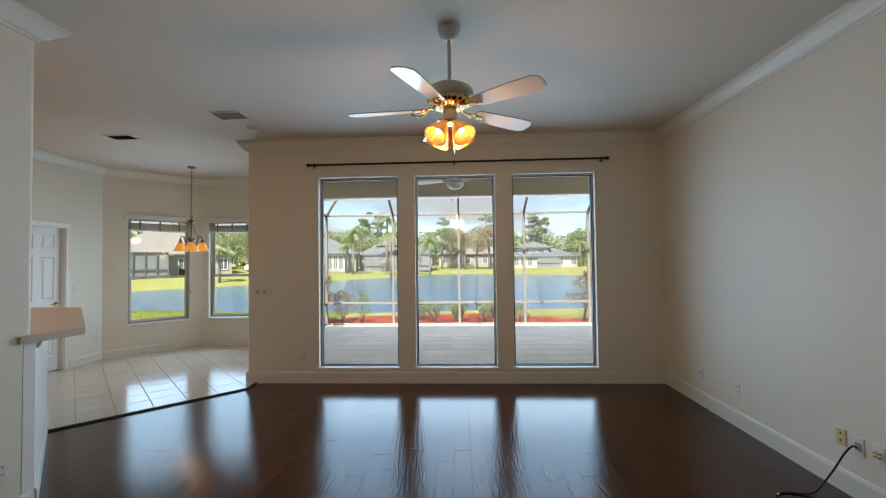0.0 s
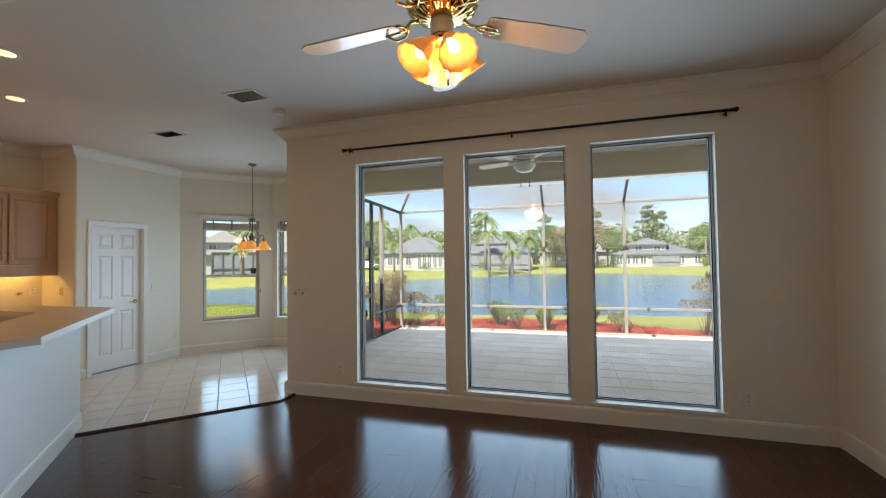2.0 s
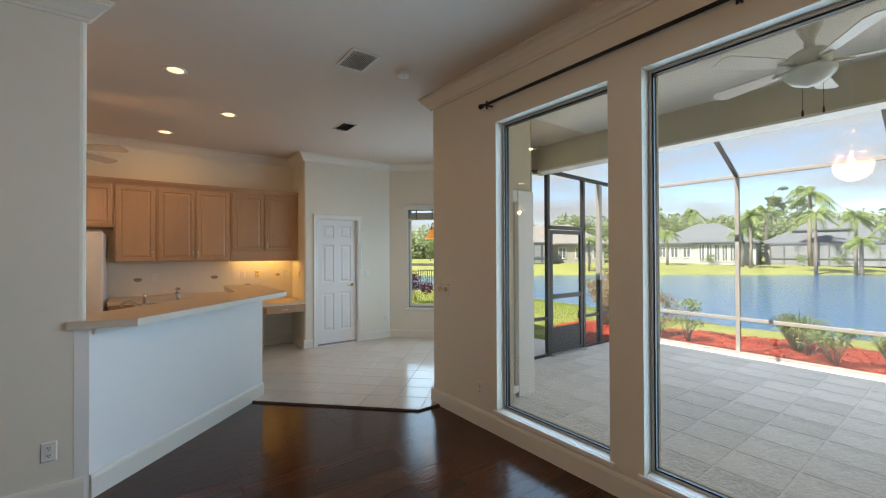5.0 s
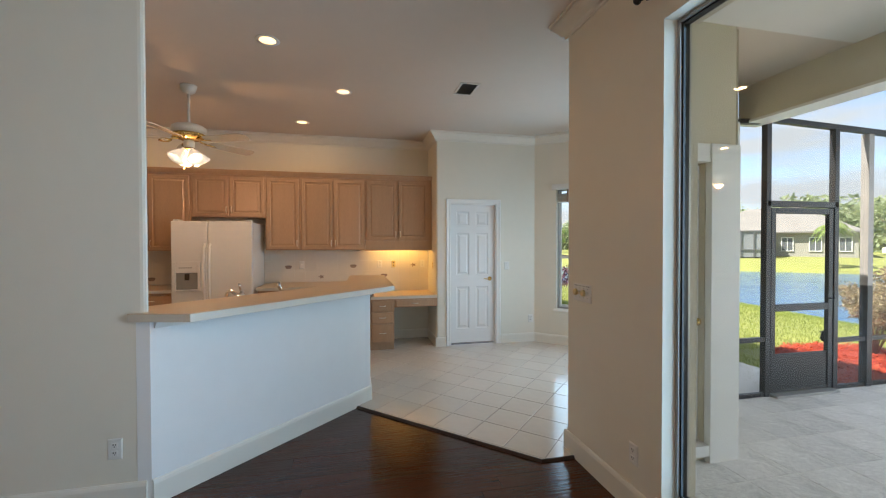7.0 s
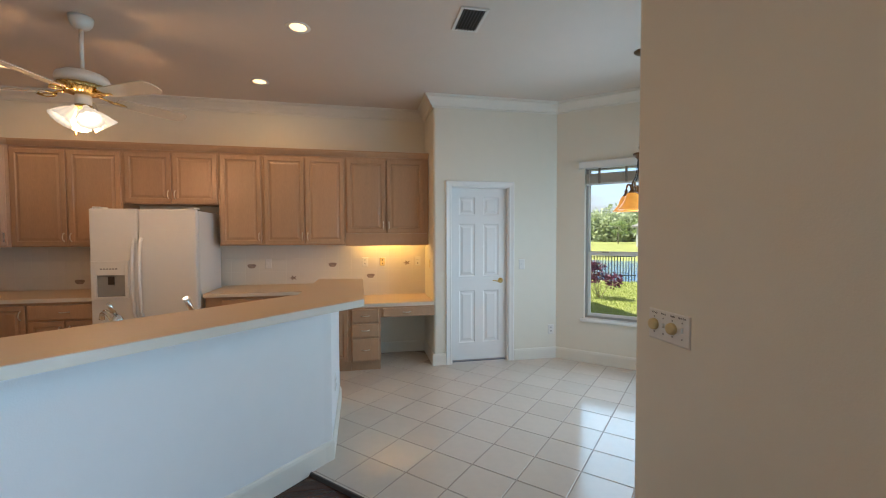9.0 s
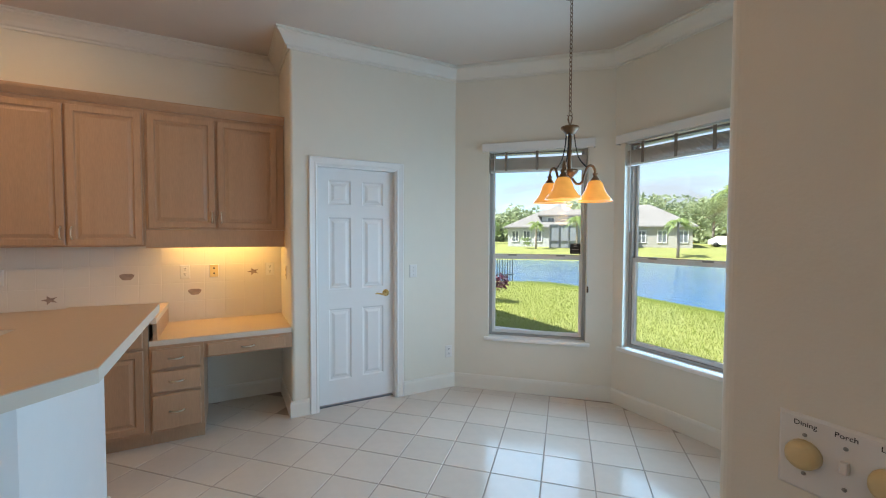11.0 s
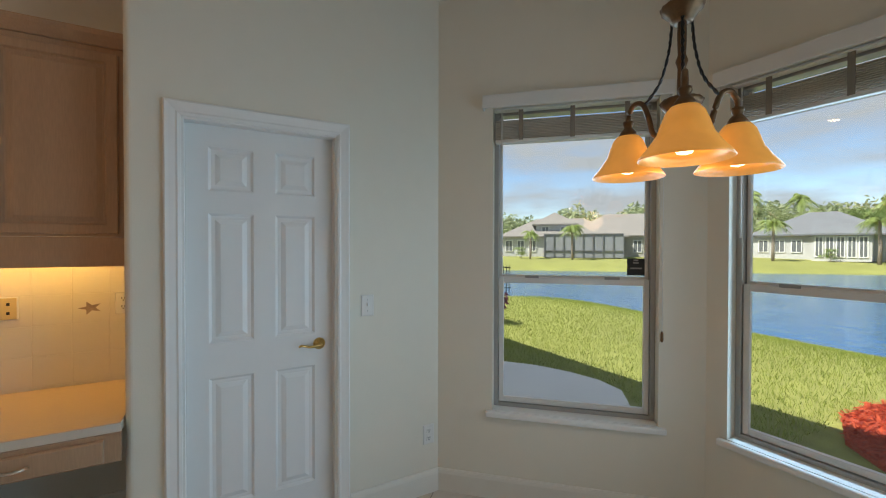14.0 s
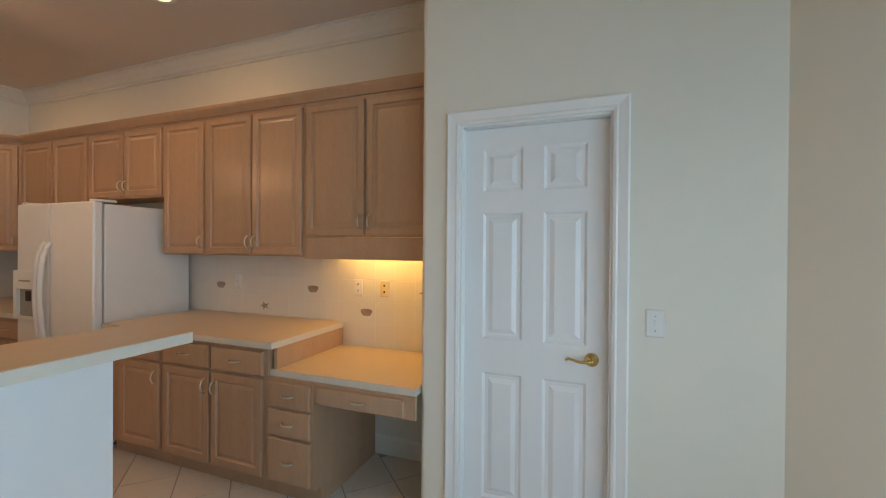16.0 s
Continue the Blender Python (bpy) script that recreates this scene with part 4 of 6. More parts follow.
# fridge
fr = thing("fridge", "white side-by-side fridge with an ice and water dispenser", "refrigerator", WEST(-5.44, 1.42))
bm = B()
box(bm, 0.0, 0.915, 0.07, 0.70, 0.03, 1.728, 0.008)
part("body", bm, M_FRIDGE, fr)
bm = B()
box(bm, 0.03, 0.885, 0.09, 0.68, 0.0, 0.029)
part("base_grille", bm, M_GREY, fr)
for nm, x0, x1 in (("freezer_door", 0.0, 0.402), ("fridge_door", 0.410, 0.915)):
    bm = B()
    box(bm, x0, x1, 0.0, 0.062, 0.06, 1.742, 0.014)
    part(nm, bm, M_FRIDGE, fr)
for x in (0.376, 0.436):
    bm = B()
    tube(bm, smooth([(x, -0.004, 0.70), (x, -0.04, 0.76), (x, -0.058, 0.95), (x, -0.062, 1.12), (x, -0.055, 1.28), (x, -0.035, 1.40), (x, -0.004, 1.46)]), 0.016, 10)
    part("handle", bm, M_FRIDGE, fr, "long curved white handle")
dsp = part("dispenser", (lambda b: ([box(b, *q, 0.004) for q in ((0.02, 0.06, -0.03, -0.001, 0.885, 1.245), (0.30, 0.33, -0.03, -0.001, 0.885, 1.245), (0.0605, 0.2995, -0.03, -0.001, 1.11, 1.245), (0.0605, 0.2995, -0.03, -0.001, 0.885, 0.905))], b)[1])(B()), M_FRIDGE, fr, "white dispenser surround")
part("recess", (lambda b: (box(b, 0.061, 0.299, -0.006, -0.002, 0.906, 1.109, 0.0), b)[1])(B()), M_GREY, dsp, "grey dispenser recess")
part("control_panel", (lambda b: ([box(b, 0.10 + k * 0.025, 0.116 + k * 0.025, -0.033, -0.0305, 1.165, 1.177) for k in range(6)], b)[1])(B()), M_GREY, dsp, "row of small grey buttons")
part("paddle", (lambda b: (box(b, 0.155, 0.205, -0.020, -0.0065, 1.02, 1.095, 0.004), b)[1])(B()), M_CABIN, dsp, "dark paddle")
for x in (0.02, 0.835):
    part("hinge_cap", (lambda b: (box(b, x, x + 0.06, 0.02, 0.16, 1.7435, 1.76, 0.004), b)[1])(B()), M_FRIDGE, fr)


# splash-back tiles are laid at the end of the file
def plate(name, label, cat, at, w, h, fill, group="wall plates"):
    t = thing(name, label, cat, at, group)
    bm = B()
    slab_panel(bm, -w / 2, w / 2, -h / 2, h / 2, -0.0005, [(0, -0.002), (0.004, -0.006), (0.008, -0.0065)])
    part("cover", bm, M_PLATE, t)
    fill(t)
    return t


def duplex(t):
    for z in (-0.022, 0.022):
        bm = B()
        box(bm, -0.016, 0.016, -0.0085, -0.0062, z - 0.014, z + 0.014, 0.002)
        s = part("socket", bm, M_PLATE, t)
        bm = B()
        for x in (-0.006, 0.006):
            box(bm, x - 0.0018, x + 0.0018, -0.0092, -0.0086, z - 0.001, z + 0.009)
        box(bm, -0.003, 0.003, -0.0092, -0.0086, z - 0.010, z - 0.005)
        part("slots", bm, M_BLACK, s, "dark slots")


def toggle(t):
    part("toggle", (lambda b: (box(b, -0.005, 0.005, -0.018, -0.0062, -0.004, 0.014, 0.002), b)[1])(B()), M_PLATE, t)
    for z in (-0.03, 0.03):
        part("screw", (lambda b: (lathe(b, [(0.003, 0), (0.003, 0.002), (0, 0.002)], (0, 0, 0), 8, pose(0, -0.0062, z, 90)), b)[1])(B()), M_GREY, t)


def ivory_socket(t):
    part("insert", (lambda b: (box(b, -0.03, 0.03, -0.0085, -0.0062, -0.052, 0.052, 0.002), b)[1])(B()), M_IVORY, t, "ivory insert")
    for z in (-0.022, 0.022):
        part("slot", (lambda b: (box(b, -0.006, 0.006, -0.0096, -0.0086, z - 0.007, z + 0.007), b)[1])(B()), M_BLACK, t)


def jack(t):
    part("jack", (lambda b: (lathe(b, [(0.006, 0), (0.006, 0.012), (0, 0.012)], (0, 0, 0), 10, pose(0, -0.006, 0.0, 90)), b)[1])(B()), M_BLACK, t, "small dark cable jack")


def speaker_posts(t):
    for z in (-0.012, 0.012):
        for x in (-0.012, 0.012):
            part("terminal", (lambda b: (lathe(b, [(0.007, 0), (0.006, 0.018), (0, 0.018)], (0, 0, 0), 8, pose(x, -0.006, z, 90)), b)[1])(B()), M_BRASS, t, "brass binding post")


def blank(t):
    part("recess", (lambda b: (box(b, -0.02, 0.02, -0.0085, -0.0062, -0.03, 0.02, 0.002), b)[1])(B()), M_GREY, t, "grey recessed cable opening")


EAST, NORTH = lambda y, z: pose(E_X, y, z, 0, 0, -90), lambda x, z: pose(x, N_Y, z)
WESTW = lambda x, y, z: pose(x, y, z, 0, 0, 90)
plate("wall_outlet", "white duplex outlet low on the cream wall", "outlet", NORTH(-1.868, 0.31), 0.072, 0.115, duplex)
plate("wall_outlet", "white duplex outlet low on the cream wall", "outlet", NORTH(1.955, 0.305), 0.072, 0.115, duplex)
plate("wall_jack", "white cable jack plate on the cream wall", "wall plate", EAST(4.313, 0.32), 0.072, 0.115, jack)
plate("wall_outlet", "white duplex outlet low on the cream wall", "outlet", EAST(3.786, 0.322), 0.072, 0.115, duplex)
plate("wall_jack", "ivory telephone jack plate on the cream wall", "wall plate", EAST(2.79, 0.33), 0.072, 0.115, ivory_socket)
plate("cable_plate", "white cable plate with a black cord hanging out", "wall plate", EAST(2.675, 0.32), 0.072, 0.115, blank)
plate("speaker_plate", "white speaker plate with brass binding posts", "wall plate", EAST(2.55, 0.322), 0.072, 0.115, speaker_posts)
bm = B()
cord = [(2.555, 2.675, 0.31), (2.53, 2.68, 0.315), (2.50, 2.70, 0.26), (2.45, 2.72, 0.15), (2.40, 2.73, 0.07), (2.34, 2.73, 0.005), (2.27, 2.73, -0.008), (2.21, 2.745, -0.008), (2.15, 2.745, -0.008), (2.12, 2.73, -0.007)]
tube(bm, smooth(cord), 0.006, 8)
cd = single("coaxial_cable", bm, M_BLACK, "black cable lying from the wall plate onto the floor", "cable")
part("connector", (lambda b: (tube(b, [(2.12, 2.73, -0.007), (2.095, 2.718, -0.007)], 0.0065, 8), b)[1])(B()), M_CHROME, cd, "metal cable connector")
plate("wall_outlet", "white duplex outlet low on the cream wall", "outlet", WESTW(W_X, 2.27, 0.325), 0.072, 0.115, duplex)
plate("wall_outlet", "white duplex outlet beside the nook door", "outlet", WESTW(DOOR_X, 6.15, 0.345), 0.072, 0.115, duplex)
plate("light_switch", "white toggle switch beside the nook door", "light switch", WESTW(DOOR_X, 5.775, 1.135), 0.072, 0.115, toggle)
plate("wall_outlet", "white duplex outlet on the end of the half wall", "outlet", pose(-4.12, 3.72, 0.40, 0, 0, 180), 0.072, 0.115, duplex)
SPX = K_X + 0.012
for y, f, lb in ((2.84, toggle, "white switch plate on the splash-back tiles"), (3.966, duplex, "white duplex outlet on the splash-back tiles"), (4.178, ivory_socket, "ivory phone plate on the splash-back tiles"), (4.622, duplex, "white duplex outlet on the splash-back tiles")):
    plate("wall_outlet", lb, "outlet", WESTW(SPX, y, 1.15), 0.072, 0.115, f)


def four_gang(t):
    for x, knob in ((-0.07, True), (-0.023, False), (0.023, True), (0.07, False)):
        if knob:
            bm = B()
            lathe(bm, [(0.022, 0), (0.021, 0.010), (0.019, 0.016), (0.012, 0.018), (0, 0.018)], (0, 0, 0), 20, pose(x, -0.006, 0, 90), 0.02, 20)
            part("dimmer_knob", bm, M_IVORY, t, "round ivory dimmer knob")
        else:
            part("toggle", (lambda b: (box(b, x - 0.005, x + 0.005, -0.016, -0.0062, -0.006, 0.012, 0.002), b)[1])(B()), M_PLATE, t)
        for z in (-0.03, 0.03):
            part("screw", (lambda b: (lathe(b, [(0.003, 0), (0.003, 0.002), (0, 0.002)], (0, 0, 0), 8, pose(x, -0.0062, z, 90)), b)[1])(B()), M_GREY, t)
    for x, word in ((-0.07, "Dining"), (-0.023, "Porch"), (0.023, "Lanai"), (0.07, "Fam Rm")):
        cu = bpy.data.curves.new("lettering", "FONT")
        cu.body, cu.size, cu.align_x, cu.extrude = word, 0.011, "CENTER", 0.0002
        tmp = new("lettering_source", cu)
        dg = bpy.context.evaluated_depsgraph_get()
        me = bpy.data.meshes.new_from_object(tmp.evaluated_get(dg))
        bpy.data.objects.remove(tmp)
        me.materials.append(M_BLACK)
        o = new("lettering", me)
        o.parent = t
        o.matrix_basis = pose(x, -0.0070, 0.043, 90)


plate("wall_jack", "ivory jack plate on the side wall of the desk alcove", "wall plate", pose(-5.80, ALC_Y, 1.145), 0.072, 0.115, ivory_socket)
plate("switch_panel", "white four-gang switch plate with two ivory dimmer knobs", "light switch", NORTH(-2.377, 1.132), 0.208, 0.118, four_gang)


# ---- curtain rod ----
rod = thing("curtain_rod", "long black iron curtain rod above the windows, bare", "curtain rod")
bm = B()
tube(bm, [(-1.74, 4.99, 2.705), (1.88, 4.99, 2.715)], 0.0125, 10)
part("pole", bm, M_ROD, rod)
for x, z, s in ((-1.74, 2.705, -1), (1.88, 2.715, 1)):
    bm = B()
    lathe(bm, [(0.014, 0), (0.019, 0.008), (0.012, 0.014), (0.021, 0.03), (0.022, 0.04), (0.012, 0.052), (0, 0.054)], (0, 0, 0), 12, pose(x, 4.99, z, 0, 90 * s, 0))
    part("finial", bm, M_ROD, rod)
for x in (-1.70, 0.055, 1.84):
    bm = B()
    tube(bm, [(x, 5.078, 2.70), (x, 4.99, 2.693)], 0.007, 8)
    lathe(bm, [(0.019, 0), (0.019, 0.004), (0, 0.005)], (0, 0, 0), 12, pose(x, 5.079, 2.70, 90))
    tube(bm, [(x, 4.99, 2.73), (x, 4.99, 2.665)], 0.008, 8)
    part("bracket", bm, M_ROD, rod)


# ---- ceiling fans with light kits ----
def ceiling_fan(at, turn, shade, bulb, label, cup):
    t = thing("ceiling_fan", label, "ceiling fan", at, "ceiling fans")
    bm = B()
    lathe(bm, [(0.0, -0.085), (0.022, -0.085), (0.034, -0.08), (0.052, -0.066), (0.066, -0.045), (0.072, -0.02), (0.074, 0.0)], (0, 0, 0), 24)
    part("canopy", bm, M_FANW, t)
    bm = B()
    tube(bm, [(0, 0, -0.085), (0, 0, -0.38)], 0.013, 10)
    part("downrod", bm, M_FANW, t)
    bm = B()
    lathe(bm, [(0.0, -0.475), (0.125, -0.475), (0.15, -0.462), (0.156, -0.435), (0.148, -0.412), (0.115, -0.392), (0.05, -0.38), (0.02, -0.372), (0.0, -0.372)], (0, 0, 0), 28)
    part("motor", bm, M_FANW, t, "cream enamel motor housing")
    bm = B()
    lathe(bm, [(0.0, -0.545), (0.06, -0.545), (0.09, -0.535), (0.13, -0.51), (0.146, -0.482), (0.12, -0.4755), (0.0, -0.4755)], (0, 0, 0), 80, None, 0.05, 20)
    part("brass_band", bm, M_BRASS, t, "fluted polished brass band")
    bm = B()
    lathe(bm, [(0.0, -0.615), (0.04, -0.615), (0.048, -0.605), (0.05, -0.56), (0.045, -0.546), (0, -0.546)], (0, 0, 0), 20)
    part("switch_housing", bm, M_FANW, t)
    for k in range(5):
        a = turn + 72 * k
        R = pose(0, 0, 0, 0, 0, a)
        bm = B()
        outline = [(0.195, -0.046), (0.215, -0.056), (0.50, -0.071), (0.635, -0.074), (0.668, -0.046), (0.676, 0.0), (0.668, 0.046), (0.635, 0.074), (0.50, 0.071), (0.215, 0.056), (0.195, 0.046)]
        prism(bm, outline, -0.004, 0.003)
        bmesh.ops.transform(bm, matrix=R @ pose(0, 0, -0.538, -12, 1, 0), verts=bm.verts[:])
        bl = part("blade", bm, M_BLADE, t)
        bm = B()
        P = lambda x, y, z: R @ Vector((x, y, z))
        tube(bm, [P(0.09, 0, -0.53), P(0.13, 0.02, -0.535), P(0.17, 0.0, -0.55)], 0.008, 6)
        for s in (-1, 1):
            tube(bm, [P(0.15, 0, -0.552), P(0.18, s * 0.035, -0.553 + s * 0.006), P(0.225, s * 0.04, -0.557 + s * 0.008), P(0.255, 0, -0.560)], 0.006, 6)
        tube(bm, [P(0.15, 0, -0.552), P(0.26, 0, -0.561)], 0.005, 6)
        part("blade_iron", bm, M_BRASS, bl, "looped brass blade bracket")
    bm = B()
    lathe(bm, [(0.0, -0.645), (0.025, -0.645), (0.05, -0.63), (0.05, -0.616), (0, -0.616)], (0, 0, 0), 20)
    part("light_fitter", bm, M_BRASS, t)
    for k in range(4):
        a = 45 + 90 * k
        R = pose(0, 0, -0.635, 0, 0, a) @ pose(0.045, 0, 0, 0, 180 - 38, 0)
        bm = B()
        lathe(bm, [(0.020, 0.0), (0.022, 0.02), (0.034, 0.035), (0.053, 0.072), (0.067, 0.110), (0.079, 0.138), (0.0775, 0.139), (0.065, 0.111), (0.051, 0.073), (0.032, 0.037), (0.019, 0.022), (0.0185, 0.0)], (0, 0, 0), 36, R, 0.05, 12)
        sh = part("shade", bm, shade, t, cup)
        bm = B()
        lathe(bm, [(0.0, 0.02), (0.012, 0.025), (0.014, 0.045), (0.024, 0.075), (0.022, 0.095), (0.0, 0.108)], (0, 0, 0), 12, R)
        part("bulb", bm, bulb, sh, "glowing bulb")
    bm = B()
    tube(bm, [(0.03, -0.035, -0.62), (0.032, -0.037, -0.70), (0.032, -0.037, -0.80)], 0.0016, 5)
    lathe(bm, [(0.0, -0.84), (0.007, -0.835), (0.006, -0.81), (0.002, -0.80), (0, -0.80)], (0.032, -0.037, 0), 8)
    part("pull_chain", bm, M_BRASS, t, "brass pull chain with a bead")
    return t


ceiling_fan(pose(0.06, 2.66, CEIL), -39, M_SHADEF, M_BULB, "white five-blade ceiling fan with brass trim and lit amber shades", "fluted amber glass tulip shade, lit")
ceiling_fan(pose(-4.44, 1.985, CEIL), 63, M_SHADEW, M_BULBW, "white five-blade kitchen ceiling fan with bright frosted shades", "frosted glass tulip shade, lit")

# ---- chandelier ----
ch = thing("chandelier", "bronze three-arm chandelier with lit amber bell shades", "chandelier", pose(-4.14, 6.265, CEIL))
bm = B()
lathe(bm, [(0.0, -0.035), (0.02, -0.034), (0.045, -0.022), (0.062, -0.008), (0.065, 0.0)], (0, 0, 0), 24)
part("canopy", bm, M_BRONZE, ch)
z = -0.035
k = 0
while z > -0.775:
    bm = B()
    pts = []
    for j in range(13):
        a = 2 * math.pi * j / 12
        u, w = 0.0095 * math.cos(a), 0.019 * math.sin(a)
        pts.append((u if k % 2 else 0, 0 if k % 2 else u, z - 0.016 + w))
    tube(bm, pts, 0.0026, 5)
    part("chain_link", bm, M_BRONZE, ch)
    z -= 0.0285
    k += 1
bm = B()
for s in (-1, 1):
    tube(bm, [(0, 0, -0.86), (s * 0.008, 0, -0.83), (s * 0.020, 0, -0.80), (s * 0.012, 0, -0.785), (s * 0.022, 0, -0.775)], 0.004, 6)
    tube(bm, [(0, 0, -0.86), (0, s * 0.010, -0.825), (0, s * 0.018, -0.80)], 0.004, 6)
part("loop", bm, M_BRONZE, ch, "leafy top loop")
bm = B()
lathe(bm, [(0.0, -0.905), (0.028, -0.905), (0.032, -0.895), (0.045, -0.880), (0.056, -0.868), (0.058, -0.858), (0.05, -0.852), (0.02, -0.848), (0.0, -0.84)], (0, 0, 0), 30, None, 0.03, 15)
part("upper_cup", bm, M_BRONZE, ch, "fluted bronze cup")
bm = B()
lathe(bm, [(0.0, -1.17), (0.012, -1.165), (0.013, -1.10), (0.011, -1.04), (0.017, -1.02), (0.011, -1.0), (0.013, -0.94), (0.012, -0.905), (0, -0.905)], (0, 0, 0), 16)
part("stem", bm, M_BRONZE, ch)
bm = B()
lathe(bm, [(0.0, -1.235), (0.008, -1.23), (0.014, -1.215), (0.010, -1.20), (0.03, -1.175), (0.05, -1.155), (0.058, -1.14), (0.05, -1.132), (0.0, -1.13)], (0, 0, 0), 30, None, 0.03, 15)
part("lower_cup", bm, M_BRONZE, ch, "fluted bronze lower cup")
for k in range(3):
    a = 63 + 120 * k
    R = pose(0, 0, 0, 0, 0, a)
    bm = B()
    tube(bm, smooth([R @ Vector(p) for p in ((0.02, 0, -1.19), (0.05, 0, -1.225), (0.085, 0, -1.215), (0.10, 0, -1.165), (0.12, 0, -1.115), (0.148, 0, -1.105), (0.168, 0, -1.13), (0.172, 0, -1.16))]), 0.0085, 10)
    arm = part("arm", bm, M_BRONZE, ch)
    bm = B()
    rope = smooth([R @ Vector(p) for p in ((0.03, 0, -0.90), (0.040, 0, -0.98), (0.065, 0, -1.06), (0.115, 0, -1.118))], 9)
    for ph in (0, math.pi):
        tube(bm, [q + R.to_3x3() @ Vector((0, 0.0028 * math.cos(1.1 * j + ph), 0.0028 * math.sin(1.1 * j + ph))) for j, q in enumerate(rope)], 0.0032, 6)
    part("twisted_rope", bm, M_ROD, arm, "dark twisted rod")
    bm = B()
    lathe(bm, [(0.016, 0.0), (0.017, -0.01), (0.012, -0.02), (0.020, -0.03), (0.036, -0.055), (0.0, -0.056)][::-1], tuple(R @ Vector((0.172, 0, -1.155))), 18)
    part("socket_cup", bm, M_BRONZE, arm)
    bm = B()
    c = tuple(R @ Vector((0.172, 0, -1.205)))
    lathe(bm, [(0.034, 0.0), (0.046, -0.015), (0.056, -0.04), (0.066, -0.07), (0.086, -0.10), (0.106, -0.125), (0.112, -0.135), (0.110, -0.137), (0.084, -0.104), (0.063, -0.071), (0.053, -0.041), (0.043, -0.016), (0.03, -0.002)], c, 32)
    sh = part("shade", bm, M_SHADEA, arm, "amber alabaster bell shade, lit")
    bm = B()
    lathe(bm, [(0.0, -0.125), (0.018, -0.12), (0.03, -0.10), (0.026, -0.075), (0.014, -0.05), (0.013, -0.01), (0, -0.008)], c, 16)
    part("bulb", bm, M_BULB, arm, "glowing bulb")

# ---- ceiling fittings ----
for x, y in ((-3.315, 2.93), (-4.281, 3.476), (-5.475, 2.935), (-5.487, 0.755)):
    t = thing("recessed_light", "round recessed ceiling light, lit warm", "ceiling light", pose(x, y, CEIL), "recessed kitchen lights")
    bm = B()
    lathe(bm, [(0.062, -0.0015), (0.088, -0.004), (0.090, -0.001), (0.062, -0.0008)], (0, 0, 0), 28)
    part("trim_ring", bm, M_TRIM, t)
    bm = B()
    lathe(bm, [(0.0, -0.003), (0.061, -0.003), (0.061, -0.001), (0, -0.001)], (0, 0, 0), 24)
    part("lens", bm, M_CANL, t, "glowing lamp face")


def vent(at, w, d, n, m_frame, m_slat, label):
    t = thing("ceiling_vent", label, "ceiling vent", at, "ceiling vents")
    bm = B()
    for x0, x1, y0, y1 in ((-w / 2, w / 2, -d / 2, -d / 2 + 0.022), (-w / 2, w / 2, d / 2 - 0.022, d / 2), (-w / 2, -w / 2 + 0.022, -d / 2 + 0.022, d / 2 - 0.022), (w / 2 - 0.022, w / 2, -d / 2 + 0.022, d / 2 - 0.022)):
        box(bm, x0, x1, y0, y1, -0.009, -0.0005, 0.002)
    part("frame", bm, m_frame, t)
    bm = B()
    box(bm, -w / 2 + 0.022, w / 2 - 0.022, -d / 2 + 0.022, d / 2 - 0.022, -0.002, -0.0006)
    part("backing", bm, M_GRILLED if m_slat is M_GRILLED else M_GREY, t, "duct opening")
    for k in range(n):
        bm = B()
        y = -d / 2 + 0.022 + (d - 0.044) * (k + 0.5) / n
        box(bm, -w / 2 + 0.022, w / 2 - 0.022, -0.008, 0.008, -0.0007, 0.0007, 0, pose(0, y, -0.0078, 38))
        part("slat", bm, m_slat, t)


vent(pose(-3.93, 4.70, CEIL), 0.32, 0.20, 7, M_GRILLE, M_GRILLED, "dark slatted supply vent in a pale frame")
vent(pose(-2.25, 4.10, CEIL, 0, 0, 0), 0.34, 0.24, 14, M_GRILLE, M_GRILLE, "pale slatted return vent on the ceiling")
sm = thing("smoke_detector", "round white smoke detector on the ceiling", "smoke detector", pose(-2.23, 4.51, CEIL))
bm = B()
lathe(bm, [(0.0, -0.035), (0.045, -0.035), (0.058, -0.028), (0.062, -0.012), (0.065, -0.01), (0.066, 0.0)], (0, 0, 0), 24)
part("body", bm, M_PLATE, sm)
bm = B()
lathe(bm, [(0.0, -0.0365), (0.008, -0.0365), (0.008, -0.0352), (0, -0.0352)], (0.02, 0, 0), 10)
part("test_button", bm, M_GREY, sm)

# under-cabinet tube
uc = thing("under_cabinet_light", "slim lit tube light under the desk cabinet", "light")
bm = B()
box(bm, -6.10, -6.02, 3.86, 4.60, 1.478, 1.498, 0.004)
part("housing", bm, M_PLATE, uc)
bm = B()
tube(bm, [(-6.06, 3.88, 1.47), (-6.06, 4.58, 1.47)], 0.008, 8)
part("tube", bm, M_UNDERL, uc, "glowing tube")

WARM, WARMW = (1.0, 0.62, 0.30), (1.0, 0.61, 0.29)
lamp("fan_light", "POINT", (0.06, 2.66, 2.22), 11.0, (1.0, 0.57, 0.25), 0.13)
lamp("kitchen_fan_light", "POINT", (-4.44, 1.985, 2.22), 5.4, (1.0, 0.56, 0.26), 0.04)
lamp("chandelier_light", "POINT", (-4.14, 6.265, 1.66), 0.68, WARM, 0.08)
for x, y in ((-3.315, 2.93), (-4.281, 3.476), (-5.475, 2.935), (-5.487, 0.755)):
    lamp("can_light", "AREA", (x, y, CEIL - 0.006), 1.25, WARMW, size=0.12)
ul = lamp("under_light", "AREA", (-6.05, 4.23, 1.46), 1.05, (1.0, 0.56, 0.13), size=0.6)
